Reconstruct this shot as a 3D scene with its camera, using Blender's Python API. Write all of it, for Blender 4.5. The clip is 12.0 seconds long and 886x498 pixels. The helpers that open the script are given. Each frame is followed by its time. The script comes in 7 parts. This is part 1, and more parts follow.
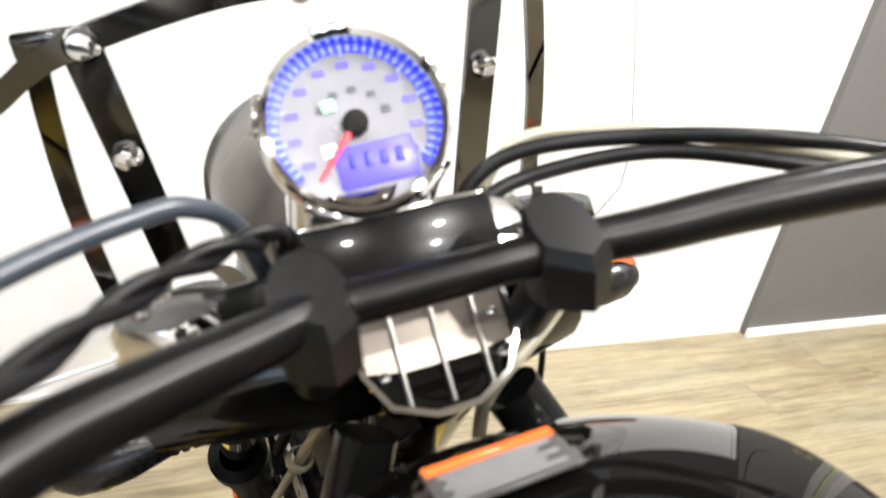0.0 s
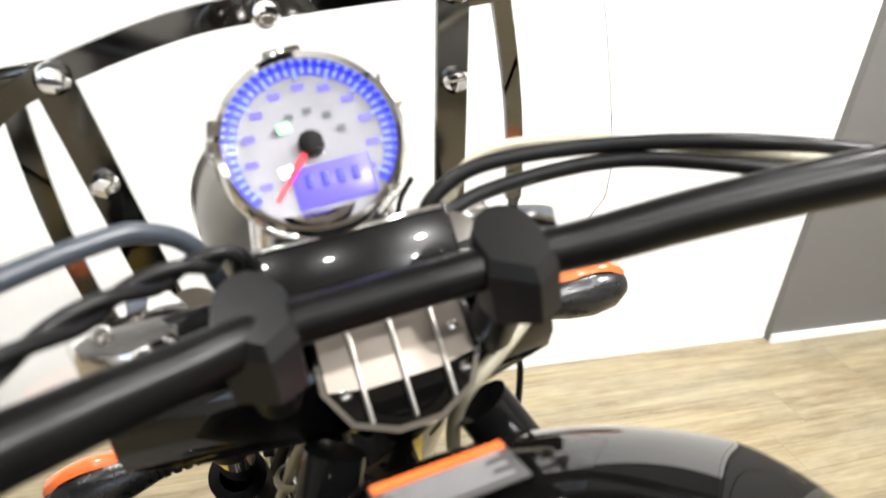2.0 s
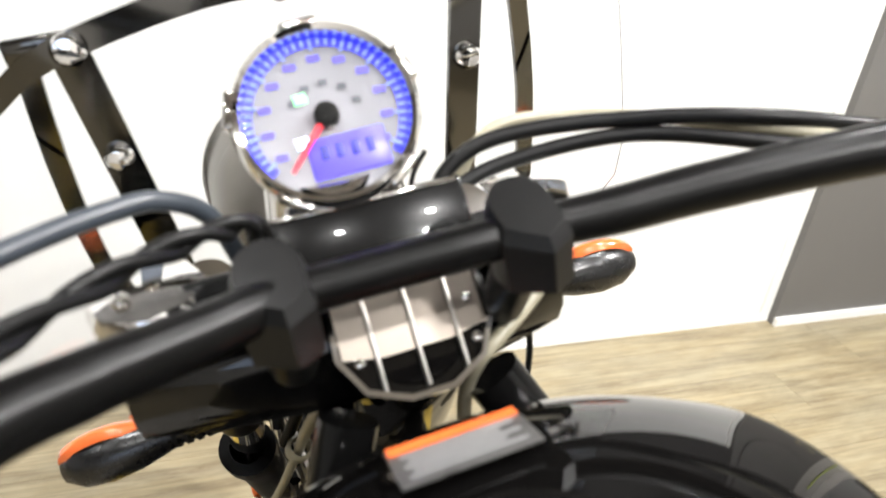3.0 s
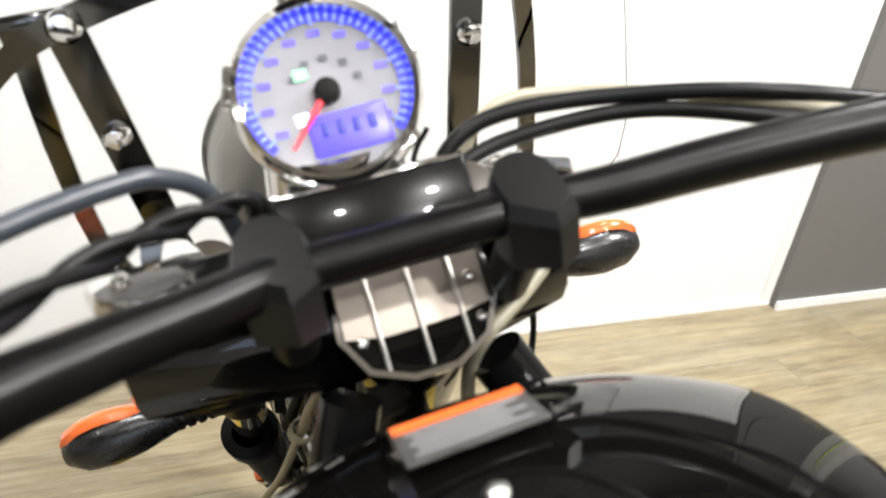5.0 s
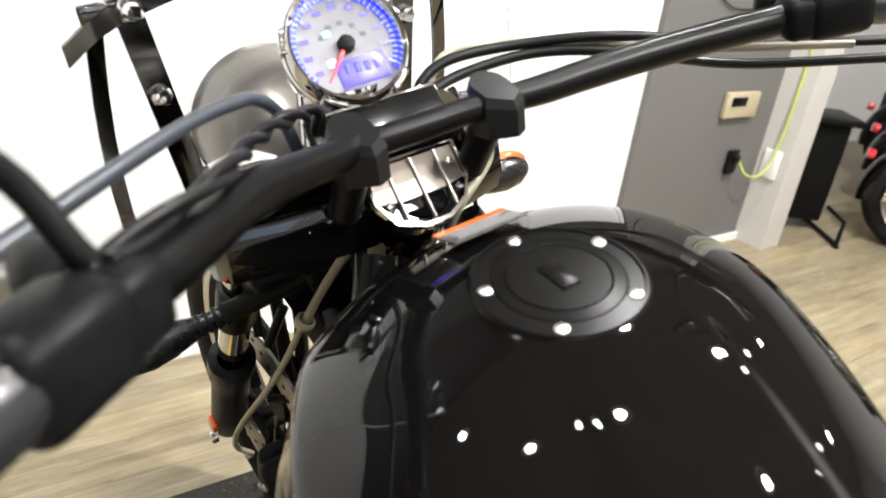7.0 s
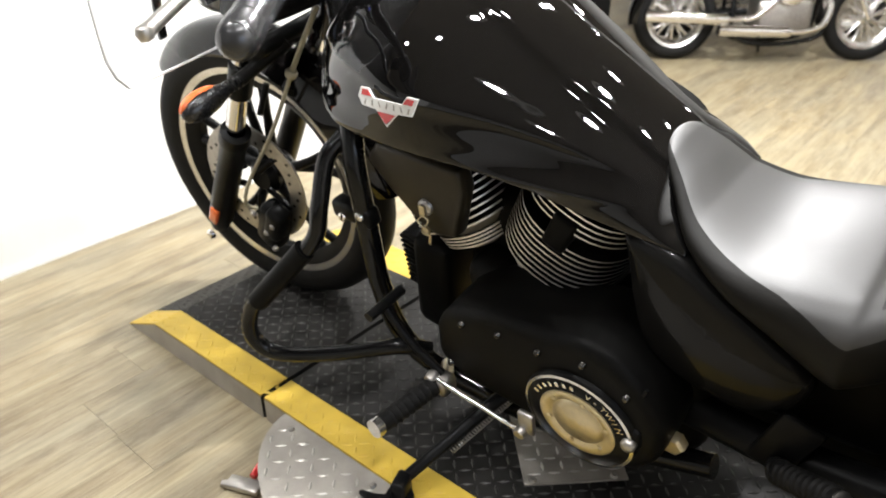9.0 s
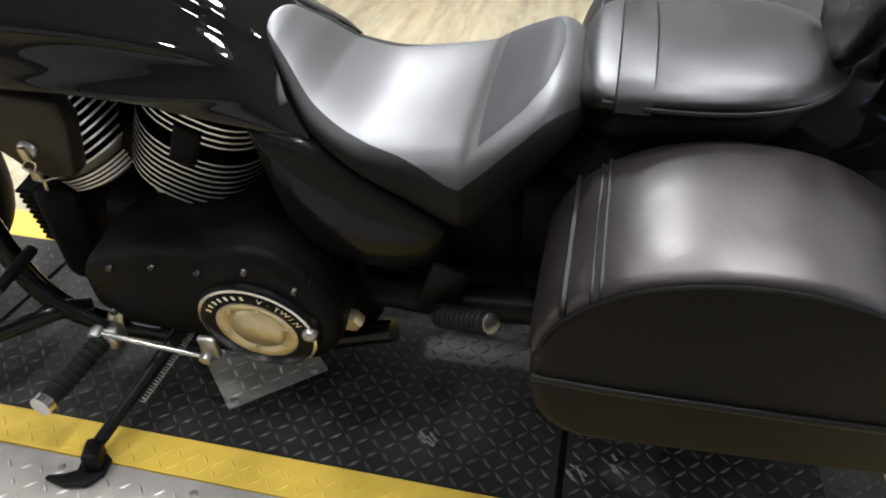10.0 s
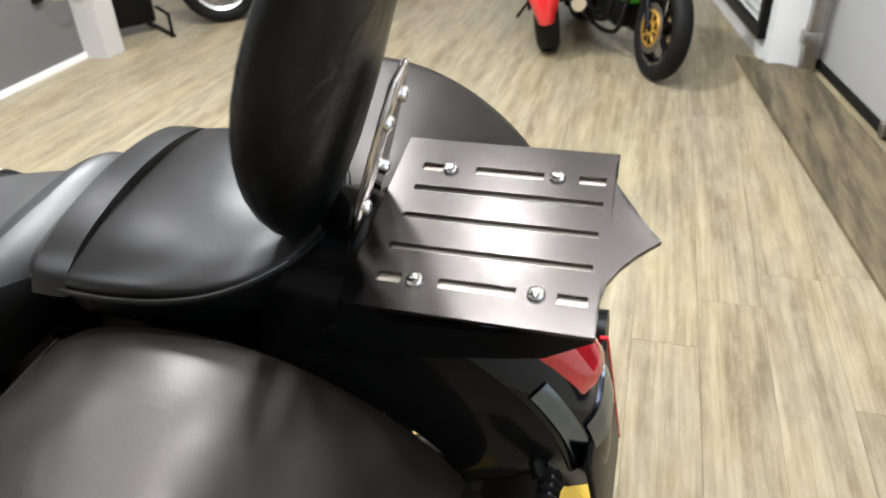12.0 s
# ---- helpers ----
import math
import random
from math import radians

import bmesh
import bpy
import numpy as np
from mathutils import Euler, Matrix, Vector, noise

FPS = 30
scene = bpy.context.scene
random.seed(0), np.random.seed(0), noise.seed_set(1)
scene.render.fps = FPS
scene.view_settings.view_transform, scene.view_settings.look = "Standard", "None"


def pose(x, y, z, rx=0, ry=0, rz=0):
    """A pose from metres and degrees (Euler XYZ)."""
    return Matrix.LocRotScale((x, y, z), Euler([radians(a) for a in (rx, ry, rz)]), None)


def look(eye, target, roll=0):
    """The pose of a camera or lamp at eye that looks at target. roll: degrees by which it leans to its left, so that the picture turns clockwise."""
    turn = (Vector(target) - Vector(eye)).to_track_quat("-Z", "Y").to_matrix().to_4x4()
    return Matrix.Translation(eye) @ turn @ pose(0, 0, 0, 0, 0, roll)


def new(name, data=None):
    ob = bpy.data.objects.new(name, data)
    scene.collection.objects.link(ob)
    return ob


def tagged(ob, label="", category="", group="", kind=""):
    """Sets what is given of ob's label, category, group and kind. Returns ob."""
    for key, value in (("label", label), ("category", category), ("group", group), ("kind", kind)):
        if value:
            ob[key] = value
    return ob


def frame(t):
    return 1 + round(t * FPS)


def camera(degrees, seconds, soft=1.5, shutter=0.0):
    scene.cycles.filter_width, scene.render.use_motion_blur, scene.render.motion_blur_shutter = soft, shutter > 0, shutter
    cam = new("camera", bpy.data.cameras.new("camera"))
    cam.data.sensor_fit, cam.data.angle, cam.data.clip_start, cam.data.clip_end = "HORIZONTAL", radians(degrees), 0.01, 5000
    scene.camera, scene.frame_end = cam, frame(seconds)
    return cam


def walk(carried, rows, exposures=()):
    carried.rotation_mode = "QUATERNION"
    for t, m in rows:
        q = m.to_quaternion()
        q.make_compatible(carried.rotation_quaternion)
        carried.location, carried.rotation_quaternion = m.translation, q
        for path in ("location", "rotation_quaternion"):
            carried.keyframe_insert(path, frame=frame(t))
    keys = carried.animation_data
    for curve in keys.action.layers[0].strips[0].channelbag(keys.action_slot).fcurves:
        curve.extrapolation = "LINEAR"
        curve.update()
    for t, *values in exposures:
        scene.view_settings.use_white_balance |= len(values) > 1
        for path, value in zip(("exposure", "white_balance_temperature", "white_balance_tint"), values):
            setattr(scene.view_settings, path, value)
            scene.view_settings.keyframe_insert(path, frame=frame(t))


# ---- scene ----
cam = camera(63.0, 12.0, soft=1.8)
cam.data.dof.use_dof, cam.data.dof.focus_distance, cam.data.dof.aperture_fstop = True, 0.95, 5.6
PATH = [
    (0, (-0.366, 0.328, 1.165), (0.395, 1.944, 0.265), 9.9),
    (0.5, (-0.349, 0.306, 1.183), (0.340, 2.008, 0.390), 7.0),
    (1, (-0.336, 0.303, 1.177), (0.361, 2.003, 0.388), 5.2),
    (1.5, (-0.324, 0.308, 1.176), (0.393, 1.988, 0.361), 5.8),
    (2, (-0.327, 0.312, 1.172), (0.362, 1.974, 0.297), 6.8),
    (2.5, (-0.334, 0.308, 1.168), (0.348, 1.973, 0.293), 6.2),
    (3, (-0.335, 0.307, 1.167), (0.343, 1.950, 0.250), 7.2),
    (5, (-0.335, 0.310, 1.159), (0.340, 1.936, 0.211), 7.0),
    (5.5, (-0.347, 0.311, 1.156), (0.331, 1.934, 0.205), 6.6),
    (6, (-0.370, 0.313, 1.160), (0.445, 1.883, 0.228), 6.5),
    (6.5, (-0.430, 0.284, 1.160), (0.521, 1.782, 0.237), 7.6),
    (6.7, (-0.470, 0.226, 1.155), (0.520, 1.725, 0.277), 7.8),
    (8.3, (-1.013, -0.145, 1.116), (0.406, 1.004, 0.299), -0.4),
    (8.5, (-1.056, -0.18, 1.096), (0.305, 0.979, 0.2), -0.1),
    (9, (-1.112, -0.304, 1.078), (0.227, 0.817, 0.103), -0.2),
    (9.5, (-1.097, -0.363, 1.066), (0.389, 0.416, -0.022), -0.9),
    (10, (-1.091, -0.377, 1.041), (0.509, -0.029, -0.108), 0.3),
    (10.5, (-1.094, -0.392, 1.026), (0.518, -0.407, -0.157), 3.2),
    (11, (-1.044, -0.486, 1.05), (0.584, -0.625, -0.103), 2.3),
    (11.5, (-0.927, -0.749, 1.085), (0.777, -0.655, 0.043), 2.0),
    (12, (-0.746, -0.96, 1.103), (0.863, -0.477, 0.018), -2.4),
]
walk(cam, [(t, look(eye, target, roll)) for t, eye, target, roll in PATH],
     exposures=[(0.0, 0.03, 6500, 10), (3.0, -0.08, 6500, 10), (5.0, -0.2, 6500, 10), (6.7, -0.12, 6500, 10), (8.3, 0.24, 6500, 10), (9.2, 0.24, 6300, 10), (9.5, 0.25, 6000, 10), (10.0, 0.17, 6020, 10), (10.5, 0.2, 6080, 10), (11.5, 0.0, 6050, 10), (12.0, -0.1, 6100, 10)])

# ---- light ----
world = bpy.data.worlds.new("world")
scene.world = world
world.use_nodes = True
world.node_tree.nodes["Background"].inputs[0].default_value = (0.75, 0.85, 1.0, 1)
world.node_tree.nodes["Background"].inputs[1].default_value = 0.25


def lamp_at(x, y, z, power, size, color=(1.0, 0.985, 0.97)):
    d = bpy.data.lights.new("ceiling_lamp", "AREA")
    d.shape, d.size, d.energy, d.color = "DISK", size, power, color
    o = new("ceiling_lamp", d)
    o.location = (x, y, z)
    return o


LAMPS = [(0.08, 0.27, 16), (0.27, -0.61, 34), (-0.57, -0.77, 12), (-0.67, 0.31, 9), (0.96, -0.48, 15), (1.3, -1.16, 9), (0.32, -1.08, 34), (-1.17, -0.64, 9), (1.35, 0.4, 50), (1.55, 0.4, 50), (0.7, 1.2, 26), (-1.1, 1.15, 24), (-2.2, 0.3, 12), (2.7, 0.3, 9), (3.8, 0.9, 12), (3.8, -0.7, 10)]
CEIL = 2.7
for lx, ly, lp in LAMPS:
    lamp_at(lx, ly, CEIL - 0.035, lp, 0.1)

# blue daylight at an unseen, assumed window in the south wall, for sheen on bag and backrest
SOUTH = pose(1.1, -1.885, 0, 0, 0, 9)
day = bpy.data.lights.new("window_daylight", "AREA")
day.shape, day.size, day.size_y, day.energy, day.color = "RECTANGLE", 1.1, 0.95, 7, (0.5, 0.68, 1.0)
new("window_daylight", day).matrix_basis = SOUTH @ pose(-2.3, 0.205, 1.4, -90, 0, 180)


# ---- materials ----
def nt(name):
    m = bpy.data.materials.new(name)
    m.use_nodes = True
    t = m.node_tree
    return m, t, t.nodes["Principled BSDF"]


def ramp(t, a, b, ca, cb):
    r = t.nodes.new("ShaderNodeValToRGB")
    r.color_ramp.elements[0].position, r.color_ramp.elements[1].position = a, b
    r.color_ramp.elements[0].color, r.color_ramp.elements[1].color = (*ca, 1), (*cb, 1)
    return r


def coords(t, scale=(1, 1, 1)):
    c, m = t.nodes.new("ShaderNodeTexCoord"), t.nodes.new("ShaderNodeMapping")
    m.inputs["Scale"].default_value = scale
    t.links.new(c.outputs["Object"], m.inputs[0])
    return m.outputs[0]


def noise_of(t, scale, detail=4.0, vec=None, rough=0.55):
    n = t.nodes.new("ShaderNodeTexNoise")
    n.inputs["Scale"].default_value, n.inputs["Detail"].default_value, n.inputs["Roughness"].default_value = scale, detail, rough
    t.links.new(vec if vec is not None else coords(t), n.inputs["Vector"])
    return n.outputs["Fac"]


def bumped(t, bsdf, height, strength, distance):
    b = t.nodes.new("ShaderNodeBump")
    b.inputs["Strength"].default_value, b.inputs["Distance"].default_value = strength, distance
    t.links.new(height, b.inputs["Height"])
    t.links.new(b.outputs[0], bsdf.inputs["Normal"])


def plain(name, base, rough, metal=0.0, coat=0.0, vary=0.25, grain=60.0, bump=0.0, bscale=400.0, rvary=0.08, spec=0.5):
    """A surface with colour and gloss varied at two scales, and fine relief."""
    m, t, p = nt(name)
    p.inputs["Metallic"].default_value = metal
    p.inputs["Specular IOR Level"].default_value = spec
    p.inputs["Coat Weight"].default_value, p.inputs["Coat Roughness"].default_value = coat, 0.02
    mixn = t.nodes.new("ShaderNodeMath")
    mixn.operation = "MULTIPLY_ADD"
    t.links.new(noise_of(t, grain), mixn.inputs[0])
    mixn.inputs[1].default_value = 0.5
    half = t.nodes.new("ShaderNodeMath")
    half.operation = "MULTIPLY"
    half.inputs[1].default_value = 0.5
    t.links.new(noise_of(t, grain * 0.07, 3), half.inputs[0])
    t.links.new(half.outputs[0], mixn.inputs[2])
    r = ramp(t, 0.3, 0.7, [c * (1 - vary) for c in base], [min(1, c * (1 + vary)) for c in base])
    t.links.new(mixn.outputs[0], r.inputs[0])
    t.links.new(r.outputs[0], p.inputs["Base Color"])
    rr = t.nodes.new("ShaderNodeMapRange")
    rr.inputs["To Min"].default_value, rr.inputs["To Max"].default_value = max(0.02, rough - rvary), min(1, rough + rvary)
    t.links.new(mixn.outputs[0], rr.inputs["Value"])
    t.links.new(rr.outputs[0], p.inputs["Roughness"])
    if bump:
        bumped(t, p, noise_of(t, bscale, 3), bump, 0.001)
    return m


def glow(name, color, strength):
    m, t, p = nt(name)
    p.inputs["Base Color"].default_value = (*[c * 0.25 for c in color], 1)
    p.inputs["Emission Color"].default_value = (*color, 1)
    p.inputs["Emission Strength"].default_value = strength
    p.inputs["Roughness"].default_value = 0.3
    return m


def glass(name, color=(1, 1, 1), rough=0.0, ior=1.45):
    m, t, p = nt(name)
    p.inputs["Base Color"].default_value = (*color, 1)
    p.inputs["Transmission Weight"].default_value = 1
    p.inputs["Roughness"].default_value, p.inputs["IOR"].default_value = rough, ior
    return m


PAINT = plain("black_paint", (0.003, 0.0028, 0.0027), 0.3, coat=1.0, vary=0.2, grain=900, rvary=0.03, spec=0.0)
PAINT2 = plain("grey_black_paint", (0.006, 0.0058, 0.0055), 0.25, coat=0.18, vary=0.1, grain=900, rvary=0.03, spec=0.05)
SATIN = plain("satin_black", (0.006, 0.006, 0.006), 0.33, vary=0.3, grain=120, bump=0.12, bscale=900, spec=0.09)
MATTE = plain("matte_black", (0.0045, 0.0043, 0.0039), 0.45, vary=0.35, grain=80, bump=0.2, bscale=700, spec=0.07)
TUBE = plain("gloss_black_tube", (0.005, 0.005, 0.005), 0.2, coat=0.35, vary=0.2, grain=200, spec=0.1)
LEATHER = plain("black_leather", (0.0085, 0.0075, 0.0062), 0.49, vary=0.3, grain=14, bump=0.1, bscale=420, rvary=0.1, spec=0.95)
LEATHER3 = plain("soft_black_leather", (0.005, 0.0043, 0.0036), 0.38, vary=0.4, grain=14, bump=0.1, bscale=420, rvary=0.12, spec=0.34)
GRIPM = plain("worn_rubber_grip", (0.02, 0.02, 0.021), 0.22, vary=0.3, grain=60, spec=0.6)
SATINM = plain("satin_silver", (0.24, 0.21, 0.18), 0.36, metal=1.0, vary=0.06, grain=80)
LEATHER4 = plain("wrinkled_black_leather", (0.003, 0.0028, 0.0026), 0.36, vary=0.4, grain=14, bump=0.1, bscale=420, rvary=0.08, spec=0.28)
LEATHER5 = plain("warm_sheen_bag_leather", (0.0068, 0.0055, 0.0045), 0.41, vary=0.5, grain=22, bump=0.14, bscale=300, rvary=0.17, spec=0.46)
# warm tone of the light on the bags, put into the leather's sheen
LEATHER5.node_tree.nodes["Principled BSDF"].inputs["Specular Tint"].default_value = (1.0, 0.92, 0.855, 1.0)
LEATHER2 = plain("dull_black_leather", (0.0055, 0.005, 0.004), 0.5, vary=0.3, grain=40, bump=0.2, bscale=420, spec=0.13)


def creased(m, scale, strength):
    """Soft wrinkles of worn leather, under its fine grain."""
    t = m.node_tree
    fine = [n for n in t.nodes if n.bl_idname == "ShaderNodeBump"][0]
    b = t.nodes.new("ShaderNodeBump")
    b.inputs["Strength"].default_value = strength
    b.inputs["Distance"].default_value = 0.004
    n = t.nodes.new("ShaderNodeTexNoise")
    n.inputs["Scale"].default_value = scale
    n.inputs["Detail"].default_value = 3.0
    n.inputs["Distortion"].default_value = 0.8
    c = t.nodes.new("ShaderNodeTexCoord")
    t.links.new(c.outputs["Object"], n.inputs["Vector"])
    t.links.new(n.outputs["Fac"], b.inputs["Height"])
    t.links.new(b.outputs[0], fine.inputs["Normal"])


creased(LEATHER, 9.0, 0.15)
creased(LEATHER3, 13.0, 0.22)
creased(LEATHER4, 22.0, 0.75)
creased(LEATHER5, 11.0, 0.3)
creased(LEATHER2, 13.0, 0.25)
SIGNALM = plain("smooth_black_plastic", (0.008, 0.008, 0.0085), 0.27, vary=0.2, grain=90, spec=0.55)
BOLTM = plain("dark_bolt_steel", (0.06, 0.057, 0.052), 0.22, metal=0.9, vary=0.2, grain=90)
RUBBER = plain("tyre_rubber", (0.008, 0.0077, 0.0072), 0.6, spec=0.15, vary=0.4, grain=60, bump=0.3, bscale=300)
CHROME = plain("chrome", (0.82, 0.8, 0.78), 0.06, metal=1.0, vary=0.05, grain=30, rvary=0.03)
ALU = plain("machined_aluminium", (0.74, 0.72, 0.69), 0.24, metal=1.0, vary=0.1, grain=200)
STEEL = plain("dull_steel", (0.42, 0.4, 0.37), 0.38, metal=1.0, vary=0.25, grain=60)
GOLD = plain("warm_cast_metal", (0.62, 0.54, 0.36), 0.34, metal=0.9, vary=0.15, grain=90, bump=0.15, bscale=500)
RACKM = plain("brushed_black_plate", (0.075, 0.068, 0.063), 0.25, metal=1.0, vary=0.08, grain=150, rvary=0.025)
ORANGE = plain("amber_lens", (0.78, 0.15, 0.035), 0.15, coat=0.5, vary=0.1, grain=200)
REDLENS = plain("red_lens", (0.6, 0.02, 0.03), 0.1, coat=1.0, vary=0.15, grain=200)
WHITEP = plain("white_enamel", (0.78, 0.78, 0.76), 0.3, vary=0.04)
REDP = plain("red_paint", (0.55, 0.02, 0.02), 0.2, coat=0.8, vary=0.1)
GREENP = plain("green_paint", (0.1, 0.62, 0.03), 0.2, coat=0.8, vary=0.1)
YELLOW = plain("worn_yellow_paint", (0.6, 0.41, 0.05), 0.5, vary=0.3, grain=9, bump=0.2, bscale=120)
PLATE = plain("black_tread_plate", (0.016, 0.015, 0.0135), 0.55, spec=0.2, vary=0.5, grain=14, bump=0.2, bscale=150, rvary=0.14)
SILVERT = plain("bare_tread_tops", (0.55, 0.53, 0.49), 0.36, metal=0.8, vary=0.3, grain=10, rvary=0.1)
TREAD = plain("tread_tops", (0.034, 0.032, 0.029), 0.42, metal=0.2, vary=0.6, grain=7, rvary=0.14)
SILVER = plain("bare_tread_plate", (0.36, 0.335, 0.295), 0.5, metal=0.45, vary=0.35, grain=16, rvary=0.12, bump=0.15, bscale=200)
WALLW = plain("white_wall_paint", (0.76, 0.76, 0.75), 0.6, vary=0.025, grain=6, bump=0.12, bscale=90)
WALLG = plain("grey_wall_paint", (0.13, 0.126, 0.12), 0.6, vary=0.06, grain=6, bump=0.12, bscale=90)
WALLB = plain("dark_unseen_wall", (0.03, 0.029, 0.028), 0.7, vary=0.06, grain=6, bump=0.12, bscale=90)
WALLL = plain("pale_grey_wall_paint", (0.5, 0.48, 0.45), 0.6, vary=0.05, grain=6, bump=0.12, bscale=90)
CEILM = plain("ceiling_paint", (0.26, 0.235, 0.205), 0.8, vary=0.1, grain=8)
DOORM = plain("garage_door_paint", (0.38, 0.376, 0.366), 0.4, vary=0.04, grain=10, bump=0.1, bscale=60)
TRIMM = plain("white_trim_paint", (0.8, 0.8, 0.78), 0.35, vary=0.03)
DIAL = plain("silver_dial_face", (0.2, 0.2, 0.215), 0.5, spec=0.03, vary=0.05)
CABLE = plain("grey_cable_sheath", (0.035, 0.042, 0.052), 0.35, vary=0.15)
CABLEB = plain("black_cable_sheath", (0.006, 0.006, 0.006), 0.35, spec=0.2, vary=0.2)
TANHOSE = plain("tan_hose", (0.3, 0.275, 0.2), 0.35, vary=0.15)
GREENW = plain("yellow_green_wire", (0.5, 0.6, 0.08), 0.4)
MIRRORM = plain("mirror_silver", (0.9, 0.9, 0.9), 0.02, metal=1.0, vary=0.01, rvary=0.01)
CLEAR = glass("clear_screen", (0.98, 0.99, 0.99))
DIALGLASS = glass("coated_dial_glass", (0.98, 0.98, 0.98), 0.0, 1.12)
BLUEGLOW = glow("blue_backlight", (0.025, 0.03, 1.0), 1.3)
LCD = glow("blue_lcd", (0.13, 0.1, 1.0), 0.95)
PALEBLUE = glow("pale_blue_marks", (0.25, 0.36, 1.0), 1.1)
REDGLOW = glow("red_needle_glow", (1.0, 0.03, 0.05), 1.5)
GREENGLOW = glow("green_telltale", (0.3, 1.0, 0.45), 2.5)
WHITEGLOW = glow("white_telltale", (0.75, 0.85, 1.0), 2.5)


def plank_material():
    m, t, p = nt("pale_oak_planks")
    info = t.nodes.new("ShaderNodeObjectInfo")
    vec = coords(t, (1.6, 22, 22))
    shift = t.nodes.new("ShaderNodeVectorMath")
    shift.operation = "ADD"
    sc = t.nodes.new("ShaderNodeMath")
    sc.operation = "MULTIPLY"
    sc.inputs[1].default_value = 60.0
    t.links.new(info.outputs["Random"], sc.inputs[0])
    t.links.new(vec, shift.inputs[0])
    t.links.new(sc.outputs[0], shift.inputs[1])
    big = noise_of(t, 1.1, 5, shift.outputs[0], 0.62)
    vec2 = coords(t, (4, 130, 100))
    shift2 = t.nodes.new("ShaderNodeVectorMath")
    shift2.operation = "ADD"
    t.links.new(vec2, shift2.inputs[0])
    t.links.new(sc.outputs[0], shift2.inputs[1])
    fine = noise_of(t, 1.0, 4, shift2.outputs[0], 0.6)
    r = ramp(t, 0.3, 0.7, (0.162, 0.122, 0.07), (0.378, 0.312, 0.186))
    t.links.new(big, r.inputs[0])
    # broad drifts of grey over the yellow, running on from board to board
    geo = t.nodes.new("ShaderNodeNewGeometry")
    drift = t.nodes.new("ShaderNodeMapping")
    drift.inputs["Scale"].default_value = (1.1, 3.4, 1.0)
    t.links.new(geo.outputs["Position"], drift.inputs[0])
    cloud = ramp(t, 0.4, 0.62, (0, 0, 0), (1, 1, 1))
    t.links.new(noise_of(t, 1.6, 5, drift.outputs[0], 0.65), cloud.inputs[0])
    grey = t.nodes.new("ShaderNodeMix")
    grey.data_type = "RGBA"
    t.links.new(cloud.outputs[0], grey.inputs[0])
    t.links.new(r.outputs[0], grey.inputs[6])
    rg = ramp(t, 0.3, 0.7, (0.168, 0.138, 0.09), (0.335, 0.295, 0.2))
    t.links.new(big, rg.inputs[0])
    t.links.new(rg.outputs[0], grey.inputs[7])
    vec3 = coords(t, (7, 26, 26))
    shift3 = t.nodes.new("ShaderNodeVectorMath")
    shift3.operation = "ADD"
    t.links.new(vec3, shift3.inputs[0])
    t.links.new(sc.outputs[0], shift3.inputs[1])
    fig = ramp(t, 0.42, 0.62, (0, 0, 0), (1, 1, 1))
    t.links.new(noise_of(t, 1.2, 7, shift3.outputs[0], 0.72), fig.inputs[0])
    pale = t.nodes.new("ShaderNodeMix")
    pale.data_type = "RGBA"
    half = t.nodes.new("ShaderNodeMath")
    half.operation = "MULTIPLY"
    half.inputs[1].default_value = 0.42
    t.links.new(fig.outputs[0], half.inputs[0])
    t.links.new(half.outputs[0], pale.inputs[0])
    t.links.new(grey.outputs[2], pale.inputs[6])
    pale.inputs[7].default_value = (0.42, 0.37, 0.25, 1)
    r2 = ramp(t, 0.28, 0.62, (0.68, 0.65, 0.59), (1.0, 1.0, 1.0))
    t.links.new(fine, r2.inputs[0])
    mul = t.nodes.new("ShaderNodeMix")
    mul.data_type, mul.blend_type = "RGBA", "MULTIPLY"
    mul.inputs[0].default_value = 0.8
    t.links.new(pale.outputs[2], mul.inputs[6])
    t.links.new(r2.outputs[0], mul.inputs[7])
    hv = t.nodes.new("ShaderNodeHueSaturation")
    mr = t.nodes.new("ShaderNodeMapRange")
    mr.inputs["To Min"].default_value, mr.inputs["To Max"].default_value = 0.96, 1.04
    t.links.new(info.outputs["Random"], mr.inputs["Value"])
    t.links.new(mr.outputs[0], hv.inputs["Value"])
    t.links.new(mul.outputs[2], hv.inputs["Color"])
    t.links.new(hv.outputs[0], p.inputs["Base Color"])
    rr = t.nodes.new("ShaderNodeMapRange")
    rr.inputs["To Min"].default_value, rr.inputs["To Max"].default_value = 0.3, 0.5
    t.links.new(big, rr.inputs["Value"])
    t.links.new(rr.outputs[0], p.inputs["Roughness"])
    bumped(t, p, fine, 0.25, 0.0008)
    return m


def board_material():
    m, t, p = nt("worn_plywood")
    big = noise_of(t, 2.0, 5, coords(t, (1.5, 12, 8)), 0.65)
    r = ramp(t, 0.36, 0.64, (0.05, 0.038, 0.02), (0.17, 0.135, 0.075))
    t.links.new(big, r.inputs[0])
    t.links.new(r.outputs[0], p.inputs["Base Color"])
    p.inputs["Roughness"].default_value = 0.55
    bumped(t, p, big, 0.4, 0.002)
    return m


OAK = plank_material()
PLY = board_material()


